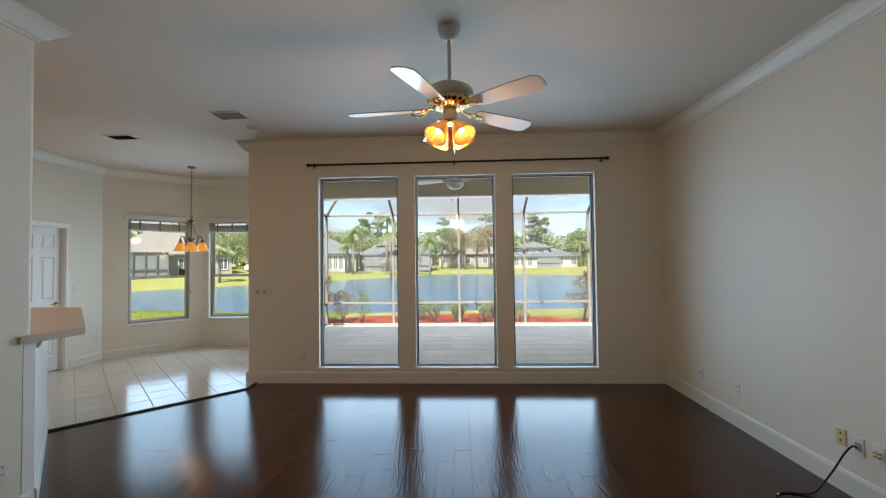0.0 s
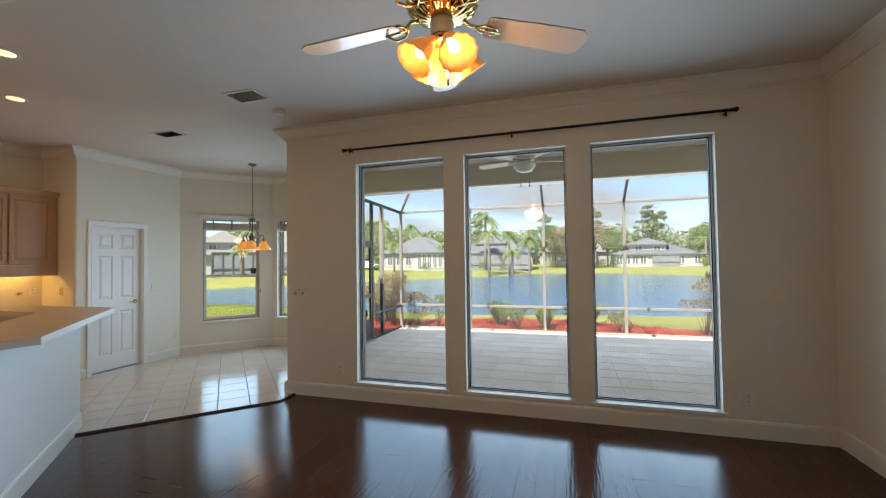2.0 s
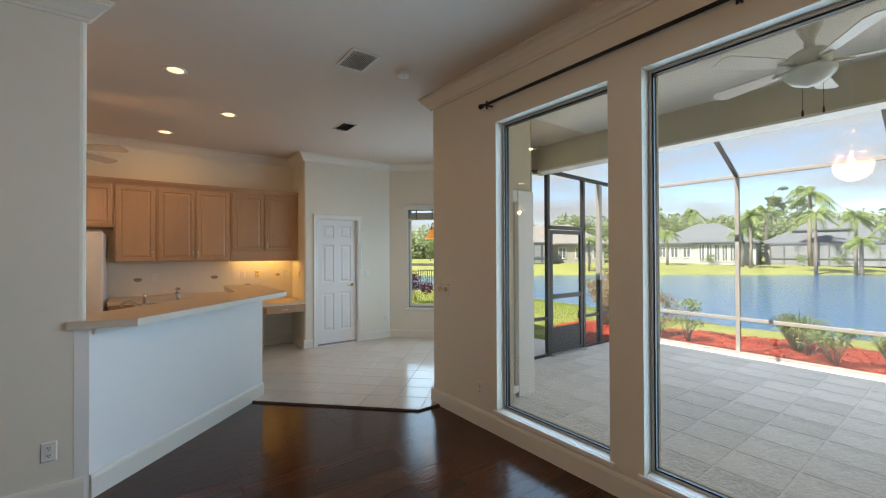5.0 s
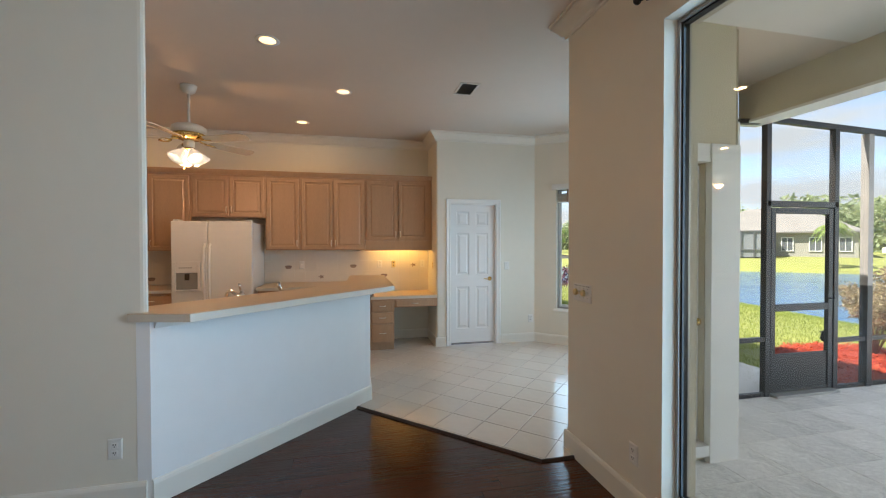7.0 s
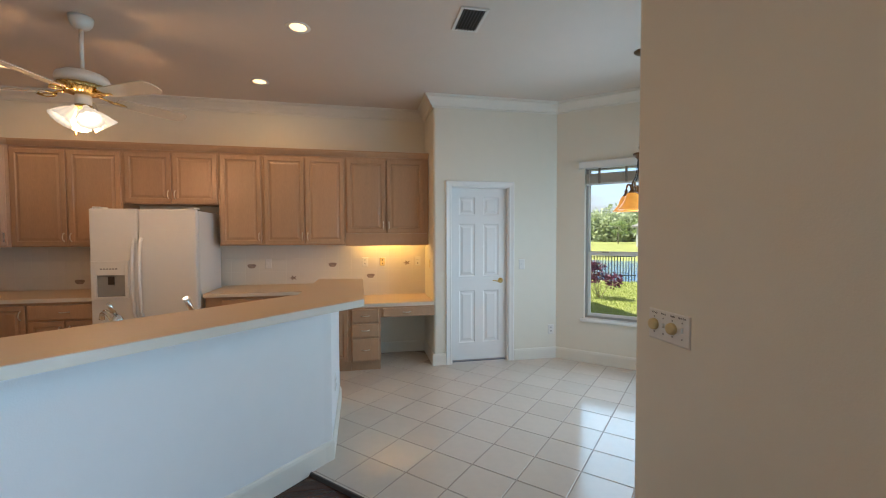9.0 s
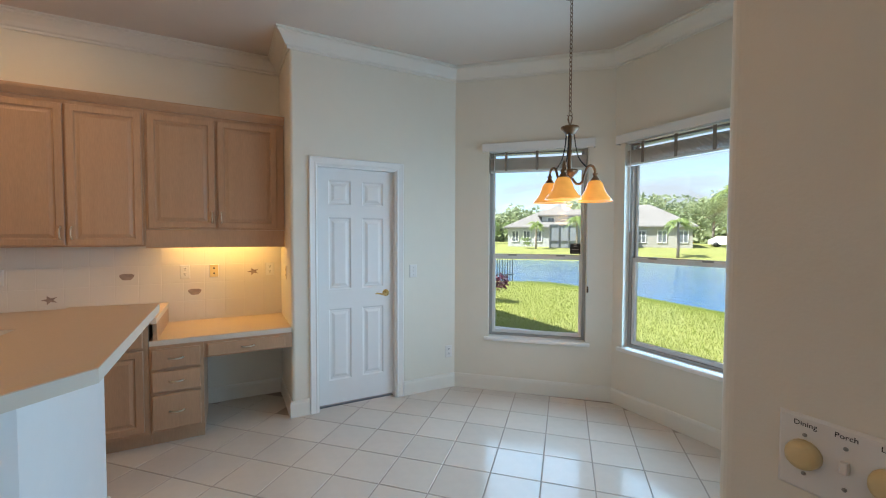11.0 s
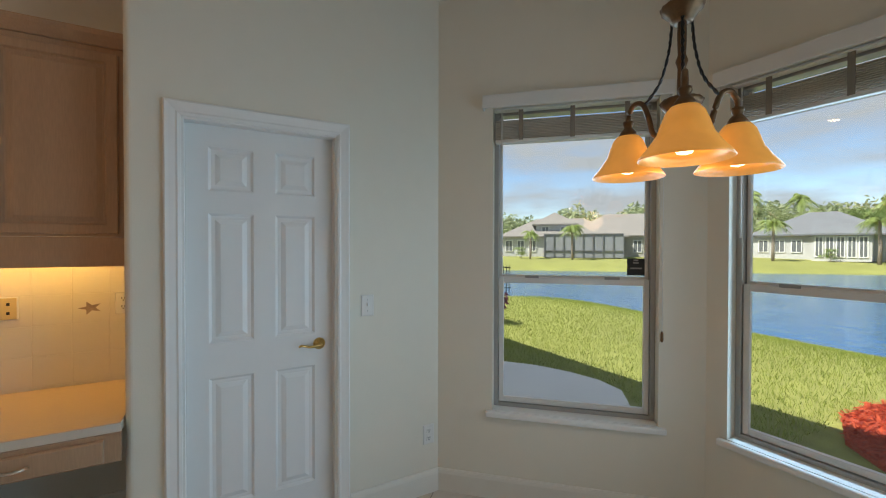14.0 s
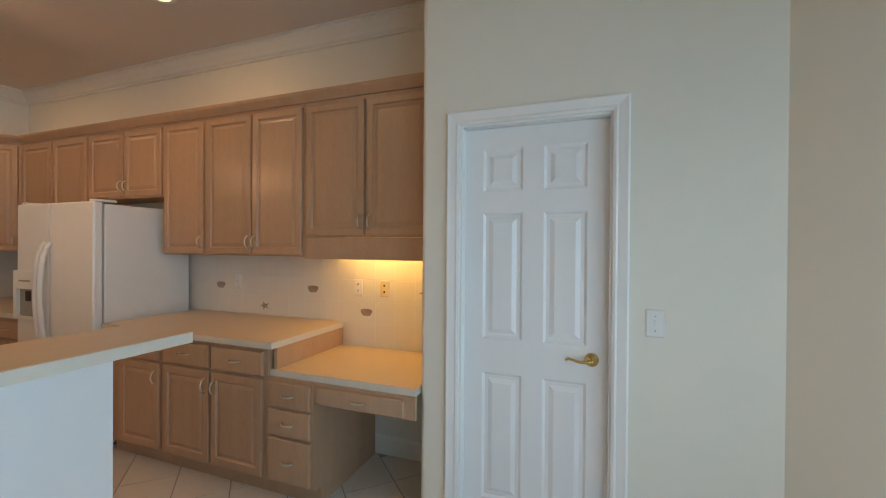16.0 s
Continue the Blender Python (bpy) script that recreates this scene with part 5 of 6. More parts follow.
ul.data.shape, ul.data.size, ul.data.size_y = "RECTANGLE", 0.05, 0.68


# ---- porch, screen enclosure ----
PAT_Z = -0.10
bm = B()
box(bm, -2.37, 5.0, N_Y + 0.205, 7.42, CEIL + 0.0, CEIL + 0.06)
tagged(finish(bm, "ceiling_porch", M_PORCHC), "white porch ceiling", "ceiling", kind="structure")
bm = B()
box(bm, -3.35, 5.0, 7.42, 7.62, 2.68, CEIL + 0.12)
tagged(finish(bm, "porch_beam", M_STUCCO), "tan stucco beam along the porch edge", "beam", kind="structure")
bm = B()
box(bm, -3.35, 5.0, 7.405, 7.64, 2.655, 2.679)
tagged(finish(bm, "trim_beam", M_TRIM), "pale trim under the porch beam", "trim", kind="structure")
bm = B()
box(bm, 4.8, 5.0, N_Y + 0.2, 7.62, -0.15, CEIL)
tagged(finish(bm, "wall_porch_east", M_STUCCO), "tan stucco wall closing the porch", "wall", kind="structure")
bm = B()
box(bm, -3.285, -3.22, 7.24, 7.295, -0.15, 2.655, 0.004)
tagged(finish(bm, "porch_column", M_TRIM), "slim white corner post of the porch", "column", kind="structure")

cage = thing("screen_enclosure", "dark and tan metal screen enclosure round the patio", "screen enclosure")
FY, SX, TOPZ = 10.10, -3.25, 2.635


def bar(p, q, w=0.05, m=None, name="rail", label=""):
    p, q = Vector(p), Vector(q)
    d = q - p
    bm = B()
    box(bm, -w / 2, w / 2, 0, d.length, -w / 2, w / 2, 0.003)
    o = part(name, bm, m or M_CAGEW, cage, label)
    o.matrix_basis = Matrix.Translation(p) @ d.to_track_quat("Y", "Z").to_matrix().to_4x4()
    return o


for x in (-1.56, 0.08, 1.69, 3.25, 4.8):
    bar((x, FY, PAT_Z), (x, FY, TOPZ), 0.055, name="post")
    bar((x, FY, TOPZ), (x, 9.0, 3.22), 0.048, M_CAGEM, "roof_beam")
    bar((x, 9.0, 3.22), (x, 7.66, 3.22), 0.048, M_CAGEM, "roof_beam")
bar((SX, FY, PAT_Z), (SX, FY, TOPZ), 0.06, name="post")
bar((SX, FY, TOPZ), (SX + 0.8, 9.0, 3.22), 0.05, M_CAGEW, "roof_beam")
bar((SX, FY, TOPZ), (4.8, FY, TOPZ), 0.05)
bar((SX, FY, 0.44), (4.8, FY, 0.44), 0.05)
bar((SX, FY, PAT_Z + 0.02), (4.8, FY, PAT_Z + 0.02), 0.04)
bar((SX + 0.8, 9.0, 3.22), (4.8, 9.0, 3.22), 0.045, M_CAGEM)
# side wall with the screen door
bar((SX, 7.62, TOPZ + 0.08), (SX, FY, TOPZ), 0.055, M_CAGE)
bar((SX, 9.03, PAT_Z), (SX, 9.03, 1.0), 0.075, M_CAGE, "post", "dark lower half of the post")
bar((SX, 9.03, 1.0), (SX, 9.03, TOPZ), 0.075, M_CAGEW, "post", "tan upper half of the post")
for y in (7.66, 8.56):
    bar((SX, y, PAT_Z), (SX, y, TOPZ + 0.05), 0.06, M_CAGE, "post")
bar((SX, 8.56, 0.42), (SX, FY, 0.42), 0.045, M_CAGE)
bar((SX, 8.56, PAT_Z + 0.02), (SX, FY, PAT_Z + 0.02), 0.04, M_CAGE)
bar((SX, 7.64, 1.86), (SX, 8.58, 1.86), 0.06, M_CAGE)
bar((SX, 7.30, 0.48), (SX, 7.66, 0.48), 0.045, M_CAGE)
bar((SX, 7.30, PAT_Z + 0.02), (SX, 7.66, PAT_Z + 0.02), 0.04, M_CAGE)
bar((SX, 7.30, TOPZ + 0.03), (SX, 7.66, TOPZ + 0.05), 0.05, M_CAGE)

M_SCREEN = screen_mesh("insect_screen", (0.40, 0.42, 0.45), 0.12)
for (ax, ay), (bx, by), za, zb in (((SX, FY), (4.8, FY), PAT_Z + 0.04, TOPZ), ((SX, 8.59), (SX, FY), PAT_Z + 0.04, TOPZ), ((SX, 7.69), (SX, 8.53), 1.9, TOPZ)):
    bm = B()
    bm.faces.new([bm.verts.new(q) for q in ((ax, ay, za), (bx, by, za), (bx, by, zb), (ax, ay, zb))])
    part("screen", bm, M_SCREEN, cage, "fine grey insect screen")
bm = B()
bm.faces.new([bm.verts.new(q) for q in ((SX, FY, TOPZ), (4.8, FY, TOPZ), (4.8, 9.0, 3.22), (SX + 0.8, 9.0, 3.22))])
part("screen", bm, M_SCREEN, cage, "fine grey insect screen")

sd = thing("screen_door", "dark metal screen door with kick plate, closed", "door", pose(SX + 0.005, 7.70, PAT_Z, 0, 0, 90))
bm = B()
for x0, x1, q0, q1 in ((0, 0.06, 0.03, 1.92), (0.76, 0.82, 0.03, 1.92), (0.06, 0.76, 1.86, 1.92), (0.06, 0.76, 0.86, 0.93), (0.06, 0.76, 0.03, 0.06)):
    box(bm, x0, x1, -0.02, 0.02, q0, q1, 0.004)
part("door_frame", bm, M_CAGE, sd)
bm = B()
box(bm, 0.06, 0.76, -0.01, 0.01, 0.06, 0.42)
part("kick_plate", bm, M_CAGE, sd, "solid dark kick plate")
bm = B()
tube(bm, [(0.74, -0.03, 0.98), (0.79, -0.05, 0.98), (0.79, -0.05, 1.06)], 0.011, 6)
part("latch", bm, M_BLACK, sd, "black latch handle")
bm = B()
box(bm, 0, 0.82, -0.10, 0.03, 0.0, 0.025, 0.003)
part("sill", bm, M_ALU, sd, "bare aluminium sill")

pf = thing("porch_fan", "white porch ceiling fan with an opal bowl light, off", "ceiling fan", pose(0.05, 6.32, CEIL - 0.06))
bm = B()
lathe(bm, [(0.0, -0.25), (0.09, -0.25), (0.125, -0.22), (0.125, -0.17), (0.08, -0.14), (0.03, -0.12), (0.03, -0.07), (0.07, 0.02), (0.075, 0.06)], (0, 0, 0), 24)
part("motor", bm, M_FANW, pf)
for k in range(5):
    R = pose(0, 0, -0.23, 0, 0, 20 + 72 * k)
    bm = B()
    prism(bm, [(0.19, -0.05), (0.60, -0.068), (0.64, -0.04), (0.64, 0.04), (0.60, 0.068), (0.19, 0.05)], -0.004, 0.004)
    bmesh.ops.transform(bm, matrix=R @ pose(0, 0, 0, 12), verts=bm.verts[:])
    bl = part("blade", bm, M_TRIM, pf)
    bm = B()
    tube(bm, [R @ Vector((0.09, 0, 0)), R @ Vector((0.22, 0, -0.008))], 0.012, 6)
    part("blade_iron", bm, M_FANW, bl)
bm = B()
lathe(bm, [(0.0, -0.375), (0.05, -0.37), (0.10, -0.345), (0.135, -0.305), (0.14, -0.275), (0.12, -0.26), (0.0, -0.255)], (0, 0, 0), 28)
part("light_bowl", bm, M_SHADEP, pf, "opal glass bowl")
for dx in (-0.06, 0.05):
    bm = B()
    tube(bm, [(dx, 0.10, -0.25), (dx, 0.10, -0.50)], 0.0015, 5)
    lathe(bm, [(0, -0.55), (0.008, -0.545), (0.006, -0.505), (0, -0.50)], (dx, 0.10, 0), 8)
    part("pull_chain", bm, M_ROD, pf)

# ---- ground, lake ----
LAKE_Z = -1.0


def near_shore(x):
    return 18.7 + 0.5 * math.sin(x * 0.35) - max(0.0, -13 - x) * 0.75


def far_shore(x):
    return 68.0 - max(0.0, -2 - x) * 1.22 - max(0.0, x - 8) * 0.9


def ground_z(x, y):
    n, f = near_shore(x), far_shore(x)
    base = -0.17
    if y < n - 6:
        return base
    if y < n + 1:
        s = (y - n + 6) / 7
        return base + (LAKE_Z - 0.12 - base) * s * s * (3 - 2 * s)
    if y < f - 1.5:
        return LAKE_Z - 1.0
    if y < f + 6:
        s = (y - f + 1.5) / 7.5
        return LAKE_Z - 0.2 + 0.75 * s
    return LAKE_Z + 0.55 + min(0.6, (y - f - 6) * 0.02)


xs = [-900, -400, -200, -120, -90] + [-75 + 1.5 * i for i in range(100)] + [90, 120, 200, 400, 900]
ys = [-500, -200, -80, -30, -10, 0] + [4 + 0.9 * i for i in range(22)] + [24 + 1.3 * i for i in range(60)] + [110, 140, 200, 350, 700, 1500, 3000]
vv = [(x, y, ground_z(x, y) if abs(x) < 95 and y < 145 else -0.5 if y > 24 else -0.17) for y in ys for x in xs]
nx = len(xs)
ff = [(j * nx + i, j * nx + i + 1, (j + 1) * nx + i + 1, (j + 1) * nx + i) for j in range(len(ys) - 1) for i in range(nx - 1)]
me = bpy.data.meshes.new("ground")
me.from_pydata(vv, [], ff)
me.materials.append(M_GRASS)
for p in me.polygons:
    p.use_smooth = True
tagged(new("ground", me), "green lawn sloping down to the lake", "ground", kind="structure")
bm = B()
bm.faces.new([bm.verts.new(p) for p in ((-94, 2, LAKE_Z), (94, 2, LAKE_Z), (94, 105, LAKE_Z), (-94, 105, LAKE_Z))])
tagged(finish(bm, "water", M_WATER), "rippled blue lake behind the house", "lake", kind="structure")

# concrete walk outside the bay and red mulch beds
bm = B()
prism(bm, [(-9.5, 6.6), (-6.0, 6.6), (-4.7, 7.6), (-3.3, 7.5), (-3.3, 8.6)] + [(-6.0, 8.62), (-6.33, 8.93), (-6.7, 9.0), (-7.1, 8.92), (-7.5, 8.75), (-7.9, 8.45), (-8.3, 8.1), (-9.5, 7.6)], -0.35, -0.13)
tagged(finish(bm, "pavement_walk", M_CONC), "curved pale concrete walk outside the bay", "pavement", kind="structure")


def mulch(name, pts, label):
    bm = B()
    prism(bm, pts, -0.30, -0.125)
    o = tagged(finish(bm, name, M_MULCH), label, "mulch bed", kind="stuff")
    r = random.Random(len(pts))
    x0, x1 = min(p[0] for p in pts), max(p[0] for p in pts)
    y0, y1 = min(p[1] for p in pts), max(p[1] for p in pts)
    vs, fs = [], []
    for _ in range(int((1300 if area(pts) < 6 else 420) * area(pts))):
        x, y = r.uniform(x0, x1), r.uniform(y0, y1)
        ins = False
        for (ax, ay), (bx, by) in zip(pts, pts[1:] + pts[:1]):
            if (ay > y) != (by > y) and x < (bx - ax) * (y - ay) / (by - ay) + ax:
                ins = not ins
        if not ins:
            continue
        a, L, w, h = r.uniform(0, 6.3), r.uniform(0.02, 0.055), r.uniform(0.005, 0.012), r.uniform(0.0, 0.03)
        c, s = math.cos(a), math.sin(a)
        b = len(vs)
        tl = r.uniform(-0.02, 0.02)
        vs += [(x + c * L - s * w, y + s * L + c * w, -0.122 + h + tl), (x + c * L + s * w, y + s * L - c * w, -0.12 + h + tl), (x - c * L + s * w, y - s * L - c * w, -0.12 + h - tl), (x - c * L - s * w, y - s * L + c * w, -0.118 + h - tl)]
        fs.append((b, b + 1, b + 2, b + 3))
    me = bpy.data.meshes.new("mulch_chips")
    me.from_pydata(vs, [], fs)
    me.materials.append(M_CHIPS)
    tagged(new("mulch_chips", me), "loose red wood chips of mulch", "mulch", kind="stuff")


def area(poly):
    return 0.5 * abs(sum(p[0] * q[1] - q[0] * p[1] for p, q in zip(poly, poly[1:] + poly[:1])))


M_CHIPS = leaf_mat("mulch_chip", (0.30, 0.03, 0.012), (0.72, 0.14, 0.06))
mulch("mulch_bed", [(-3.2, 10.22), (5.2, 10.22), (5.2, 10.7), (3.1, 11.15), (2.6, 11.35), (0.6, 12.2), (-1.0, 12.1), (-3.2, 11.6)], "red mulch planting bed along the patio")
mulch("mulch_bed", [(-3.3, 9.0), (-3.3, 11.2), (-4.15, 11.35), (-4.62, 11.2), (-4.88, 10.75), (-4.88, 10.1), (-4.7, 9.55), (-4.3, 9.15), (-3.75, 9.0)], "red mulch bed outside the screen door")


# ---- plants ----
def leaf_cloud(blobs, n, size, seed, flat=0.6, up=0.0):
    """Many small two-triangle leaves on the skins of uneven blobs (x, y, z, r)."""
    r = random.Random(seed)
    vs, fs = [], []
    tot = sum(b[3] ** 2 for b in blobs)
    for bx, by, bz, br in blobs:
        for _ in range(int(n * br * br / tot)):
            d = Vector((r.gauss(0, 1), r.gauss(0, 1), r.gauss(0, 1) * flat))
            d.normalize()
            c = Vector((bx, by, bz)) + Vector((d.x, d.y, d.z * flat)) * br * r.uniform(0.55, 1.12)
            t1 = Vector((r.gauss(0, 1), r.gauss(0, 1), r.gauss(0, 0.7) + up)).normalized()
            t2 = t1.cross(Vector((r.gauss(0, 1), r.gauss(0, 1), r.gauss(0, 1)))).normalized()
            s = size * r.uniform(0.6, 1.3)
            b = len(vs)
            vs += [tuple(c + t1 * s), tuple(c + t2 * s * 0.45), tuple(c - t1 * s), tuple(c - t2 * s * 0.45)]
            fs.append((b, b + 1, b + 2, b + 3))
    return vs, fs


def raw(name, vs, fs, material, parent, label=""):
    me = bpy.data.meshes.new(name)
    me.from_pydata(vs, [], fs)
    me.materials.append(material)
    o = new(name, me)
    o.parent = parent
    return tagged(o, label)


def broad_tree(seed, h, spread, leaf, n=2600, lab="broad leafy green tree on the far bank", cat="tree", low=0.25, size=0.16):
    r = random.Random(seed)
    t = thing("tree", lab, cat, group="far bank trees")
    bm = B()
    tube(bm, [(0, 0, -0.3), (0.05, 0, h * 0.25), (-0.05, 0.05, h * 0.6)], h * 0.028, 7, h * 0.012)
    blobs = []
    for k in range(9):
        a, q = r.uniform(0, 6.3), r.uniform(0.2, 1.0)
        p = (math.cos(a) * spread * q * 0.7, math.sin(a) * spread * q * 0.7, h * r.uniform(low + 0.15, 0.92))
        tube(bm, [(0, 0, h * r.uniform(0.25, 0.5)), (p[0] * 0.5, p[1] * 0.5, p[2] * 0.85), p], h * 0.010, 5, h * 0.003)
        blobs.append((*p, spread * r.uniform(0.28, 0.48)))
    part("trunk", bm, M_BARK, t)
    raw("crown", *leaf_cloud(blobs, n, size, seed), leaf, t)
    return t


def pine_tree(seed, h):
    r = random.Random(seed)
    t = thing("pine_tree", "tall thin pine with a clumped high crown", "tree", group="far bank pines")
    bm = B()
    tube(bm, [(0, 0, -0.3), (0.1, 0, h * 0.5), (0, 0.1, h * 0.97)], h * 0.015, 7, h * 0.005)
    blobs = []
    for k in range(11):
        z = h * r.uniform(0.60, 1.0)
        a, q = r.uniform(0, 6.3), h * r.uniform(0.05, 0.15)
        p = (math.cos(a) * q, math.sin(a) * q, z)
        tube(bm, [(0, 0, z - h * 0.03), p], h * 0.004, 5, h * 0.002)
        blobs.append((*p, h * r.uniform(0.04, 0.085)))
    part("trunk", bm, M_BARK, t)
    raw("crown", *leaf_cloud(blobs, 3000, 0.17, seed, 0.55), M_LEAFB, t)
    return t


def palm(seed, h, fr=2.4):
    r = random.Random(seed)
    t = thing("palm_tree", "palm tree with a slim trunk and drooping fronds", "palm", group="far bank palms")
    bm = B()
    tube(bm, [(0, 0, -0.3), (0.08, 0, h * 0.4), (0.0, 0.05, h * 0.8), (0.03, 0, h)], 0.17, 8, 0.11)
    part("trunk", bm, M_BARK, t)
    vs, fs = [], []
    for k in range(20):
        a, el = r.uniform(0, 6.3), r.uniform(-0.2, 1.15)
        L = fr * r.uniform(0.8, 1.1)
        pts = []
        for j in range(7):
            s = j / 6
            rad = L * s * math.cos(el) * (1 - 0.1 * s)
            zz = h + L * s * math.sin(el) - L * 0.75 * s * s
            pts.append(Vector((math.cos(a) * rad, math.sin(a) * rad, zz)))
        side = Vector((-math.sin(a), math.cos(a), 0))
        for j in range(6):
            for q in range(3):
                p = pts[j].lerp(pts[j + 1], q / 3)
                ll = 0.62 * math.sin(math.pi * min(1, (j + q / 3) / 6 * 0.9 + 0.1)) * fr / 2.4
                fwd = (pts[j + 1] - pts[j]).normalized()
                for sgn in (-1, 1):
                    tip = p + side * sgn * ll * 0.75 + fwd * ll * 0.5 - Vector((0, 0, ll * r.uniform(0.3, 0.75)))
                    b = len(vs)
                    vs += [tuple(p - fwd * 0.06), tuple(p + fwd * 0.06), tuple(tip)]
                    fs.append((b, b + 1, b + 2))
    raw("fronds", vs, fs, M_LEAFP, t)
    return t


def at_ground(x, y, rz=0, s=1.0):
    return pose(x, y, ground_z(x, y), 0, 0, rz) @ Matrix.Scale(s, 4)


def scatter(protos, places):
    for i, (k, x, y, s) in enumerate(places):
        copy_thing(protos[k], at_ground(x, y, 67 * i, s))
    for p in protos.values():
        for o in (*p.children_recursive, p):
            bpy.data.objects.remove(o)


protos = {"a": broad_tree(1, 7, 3.2, M_LEAFA), "b": broad_tree(2, 9, 3.8, M_LEAFB, 3200), "c": broad_tree(3, 7.5, 3.6, M_LEAFC, 1900, "half-bare brownish tree on the far bank"),
          "s": broad_tree(5, 1.6, 1.2, M_LEAFA, 420, "clipped green shrub on the far bank", "shrub", 0.05, 0.10),
          "p": pine_tree(6, 15), "q": pine_tree(7, 12), "y": palm(8, 6.0), "z": palm(9, 4.2, 2.1)}
scatter(protos, [("y", -15.3, 57.7, 1.0), ("y", -10, 58.8, 1.05), ("z", -6.7, 59.4, 1.1), ("y", -11.9, 66.4, 1.45), ("y", -7.5, 62, 1.0), ("y", -4.6, 61.5, 1.05), ("y", -33.3, 66.2, 1.3), ("y", -30.9, 67.3, 1.3), ("y", -25.9, 69.3, 1.2), ("y", -18, 73.5, 1.2),
                 ("z", -24, 57, 1.0), ("z", -16.6, 59.4, 1.0), ("z", -25.8, 42.6, 0.85), ("z", -36.5, 40.5, 0.9), ("z", 22.5, 77, 1.1), ("y", 27, 78, 1.0), ("z", -40.2, 37.5, 0.75),
                 ("p", 6.3, 96.7, 0.82), ("p", 16.3, 95.6, 0.8), ("q", 19, 95.1, 1.0), ("q", -20, 98, 1.0), ("q", -24, 100, 1.1), ("p", -4, 104, 0.8), ("p", 17.5, 98, 0.75),
                 ("c", 1.0, 77.5, 1.05), ("c", 5.6, 77.0, 1.1), ("c", 3.4, 80, 1.2), ("a", -3.5, 80, 1.2), ("b", -1.5, 84, 1.0), ("a", 24, 80, 1.0), ("b", 28, 84, 1.0), ("a", 8.2, 84, 1.1),
                 ("b", -33, 62, 0.9), ("a", -36, 56, 0.7), ("b", -27, 68, 0.8), ("a", -12, 76, 0.9), ("a", -22, 76, 0.9), ("b", -52, 50, 0.5), ("a", -54, 44, 0.5), ("a", -53, 40, 0.5), ("a", -55, 34, 0.55),
                 ("s", -20.2, 60.0, 0.9), ("s", -27.0, 58, 1.0), ("s", -41.5, 37.2, 0.9), ("s", 21.5, 75, 1.0), ("s", 8.4, 78, 1.0), ("s", 6.9, 78.4, 1.0), ("s", -12.5, 66, 0.9), ("s", -9.5, 66.5, 0.8), ("s", -2, 77, 1.0), ("s", 23, 75, 0.9)])

# far woods behind the houses
r = random.Random(11)
blobs = []
for i in range(520):
    a = radians(-80 + 158 * r.random())
    d = r.uniform(96, 122)
    x, y = d * math.sin(a), d * math.cos(a)
    if x < -40:
        d *= 0.86
        x, y = d * math.sin(a), d * math.cos(a)
    hh = r.uniform(4.8, 7.4) if a > radians(-44) else r.uniform(3.4, 5.2) * (1.0 if r.random() < 0.85 else 1.25)
    blobs.append((x, y, 1.2, r.uniform(2.4, 3.8)))
    blobs.append((x, y, hh * 0.55, r.uniform(2.4, 4.4)))
    blobs.append((x + r.uniform(-2, 2), y, hh, r.uniform(1.4, 2.8)))
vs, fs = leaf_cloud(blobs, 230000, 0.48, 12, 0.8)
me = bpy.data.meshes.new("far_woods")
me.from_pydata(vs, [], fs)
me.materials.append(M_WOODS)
tagged(new("far_woods", me), "belt of green woods behind the far houses, distance haze in its leaf colour", "woods", kind="stuff")


# shrubs along the patio
def shrub(name, label, x, y, h, spread, leaf, n, size, stems=9, seed=0, up=0.4):
    t = thing(name, label, "shrub", pose(x, y, -0.125), "patio bed shrubs")
    r = random.Random(seed)
    bm = B()
    blobs = []
    for k in range(stems):
        a, q = r.uniform(0, 6.3), r.uniform(0.25, 1.0) * spread
        p = (math.cos(a) * q, math.sin(a) * q, h * r.uniform(0.45, 1.0))
        tube(bm, [(p[0] * 0.1, p[1] * 0.1, 0), (p[0] * 0.5, p[1] * 0.5, p[2] * 0.55), p], 0.008, 5, 0.003)
        blobs.append((*p, spread * r.uniform(0.28, 0.5)))
    part("stems", bm, M_BARK, t)
    raw("leaves", *leaf_cloud(blobs, n, size, seed, 0.8, up), leaf, t)


def grass_tuft(label, x, y, h, n, seed):
    t = thing("ornamental_grass", label, "plant", pose(x, y, -0.125), "patio bed shrubs")
    r = random.Random(seed)
    vs, fs = [], []
    for k in range(n):
        a, lean, L = r.uniform(0, 6.3), r.uniform(0.1, 0.95), h * r.uniform(0.7, 1.15)
        d = Vector((math.cos(a), math.sin(a), 0))
        s = Vector((-d.y, d.x, 0)) * 0.007
        p0 = d * 0.05
        p1 = d * (0.05 + L * 0.45 * lean) + Vector((0, 0, L * 0.7))
        p2 = d * (0.05 + L * 0.95 * lean) + Vector((0, 0, L * (0.95 - 0.6 * lean)))
        b = len(vs)
        vs += [tuple(p0 - s), tuple(p0 + s), tuple(p1 + s), tuple(p1 - s), tuple(p2)]
        fs += [(b, b + 1, b + 2, b + 3), (b + 3, b + 2, b + 4)]
    raw("blades", vs, fs, M_LEAFP, t)


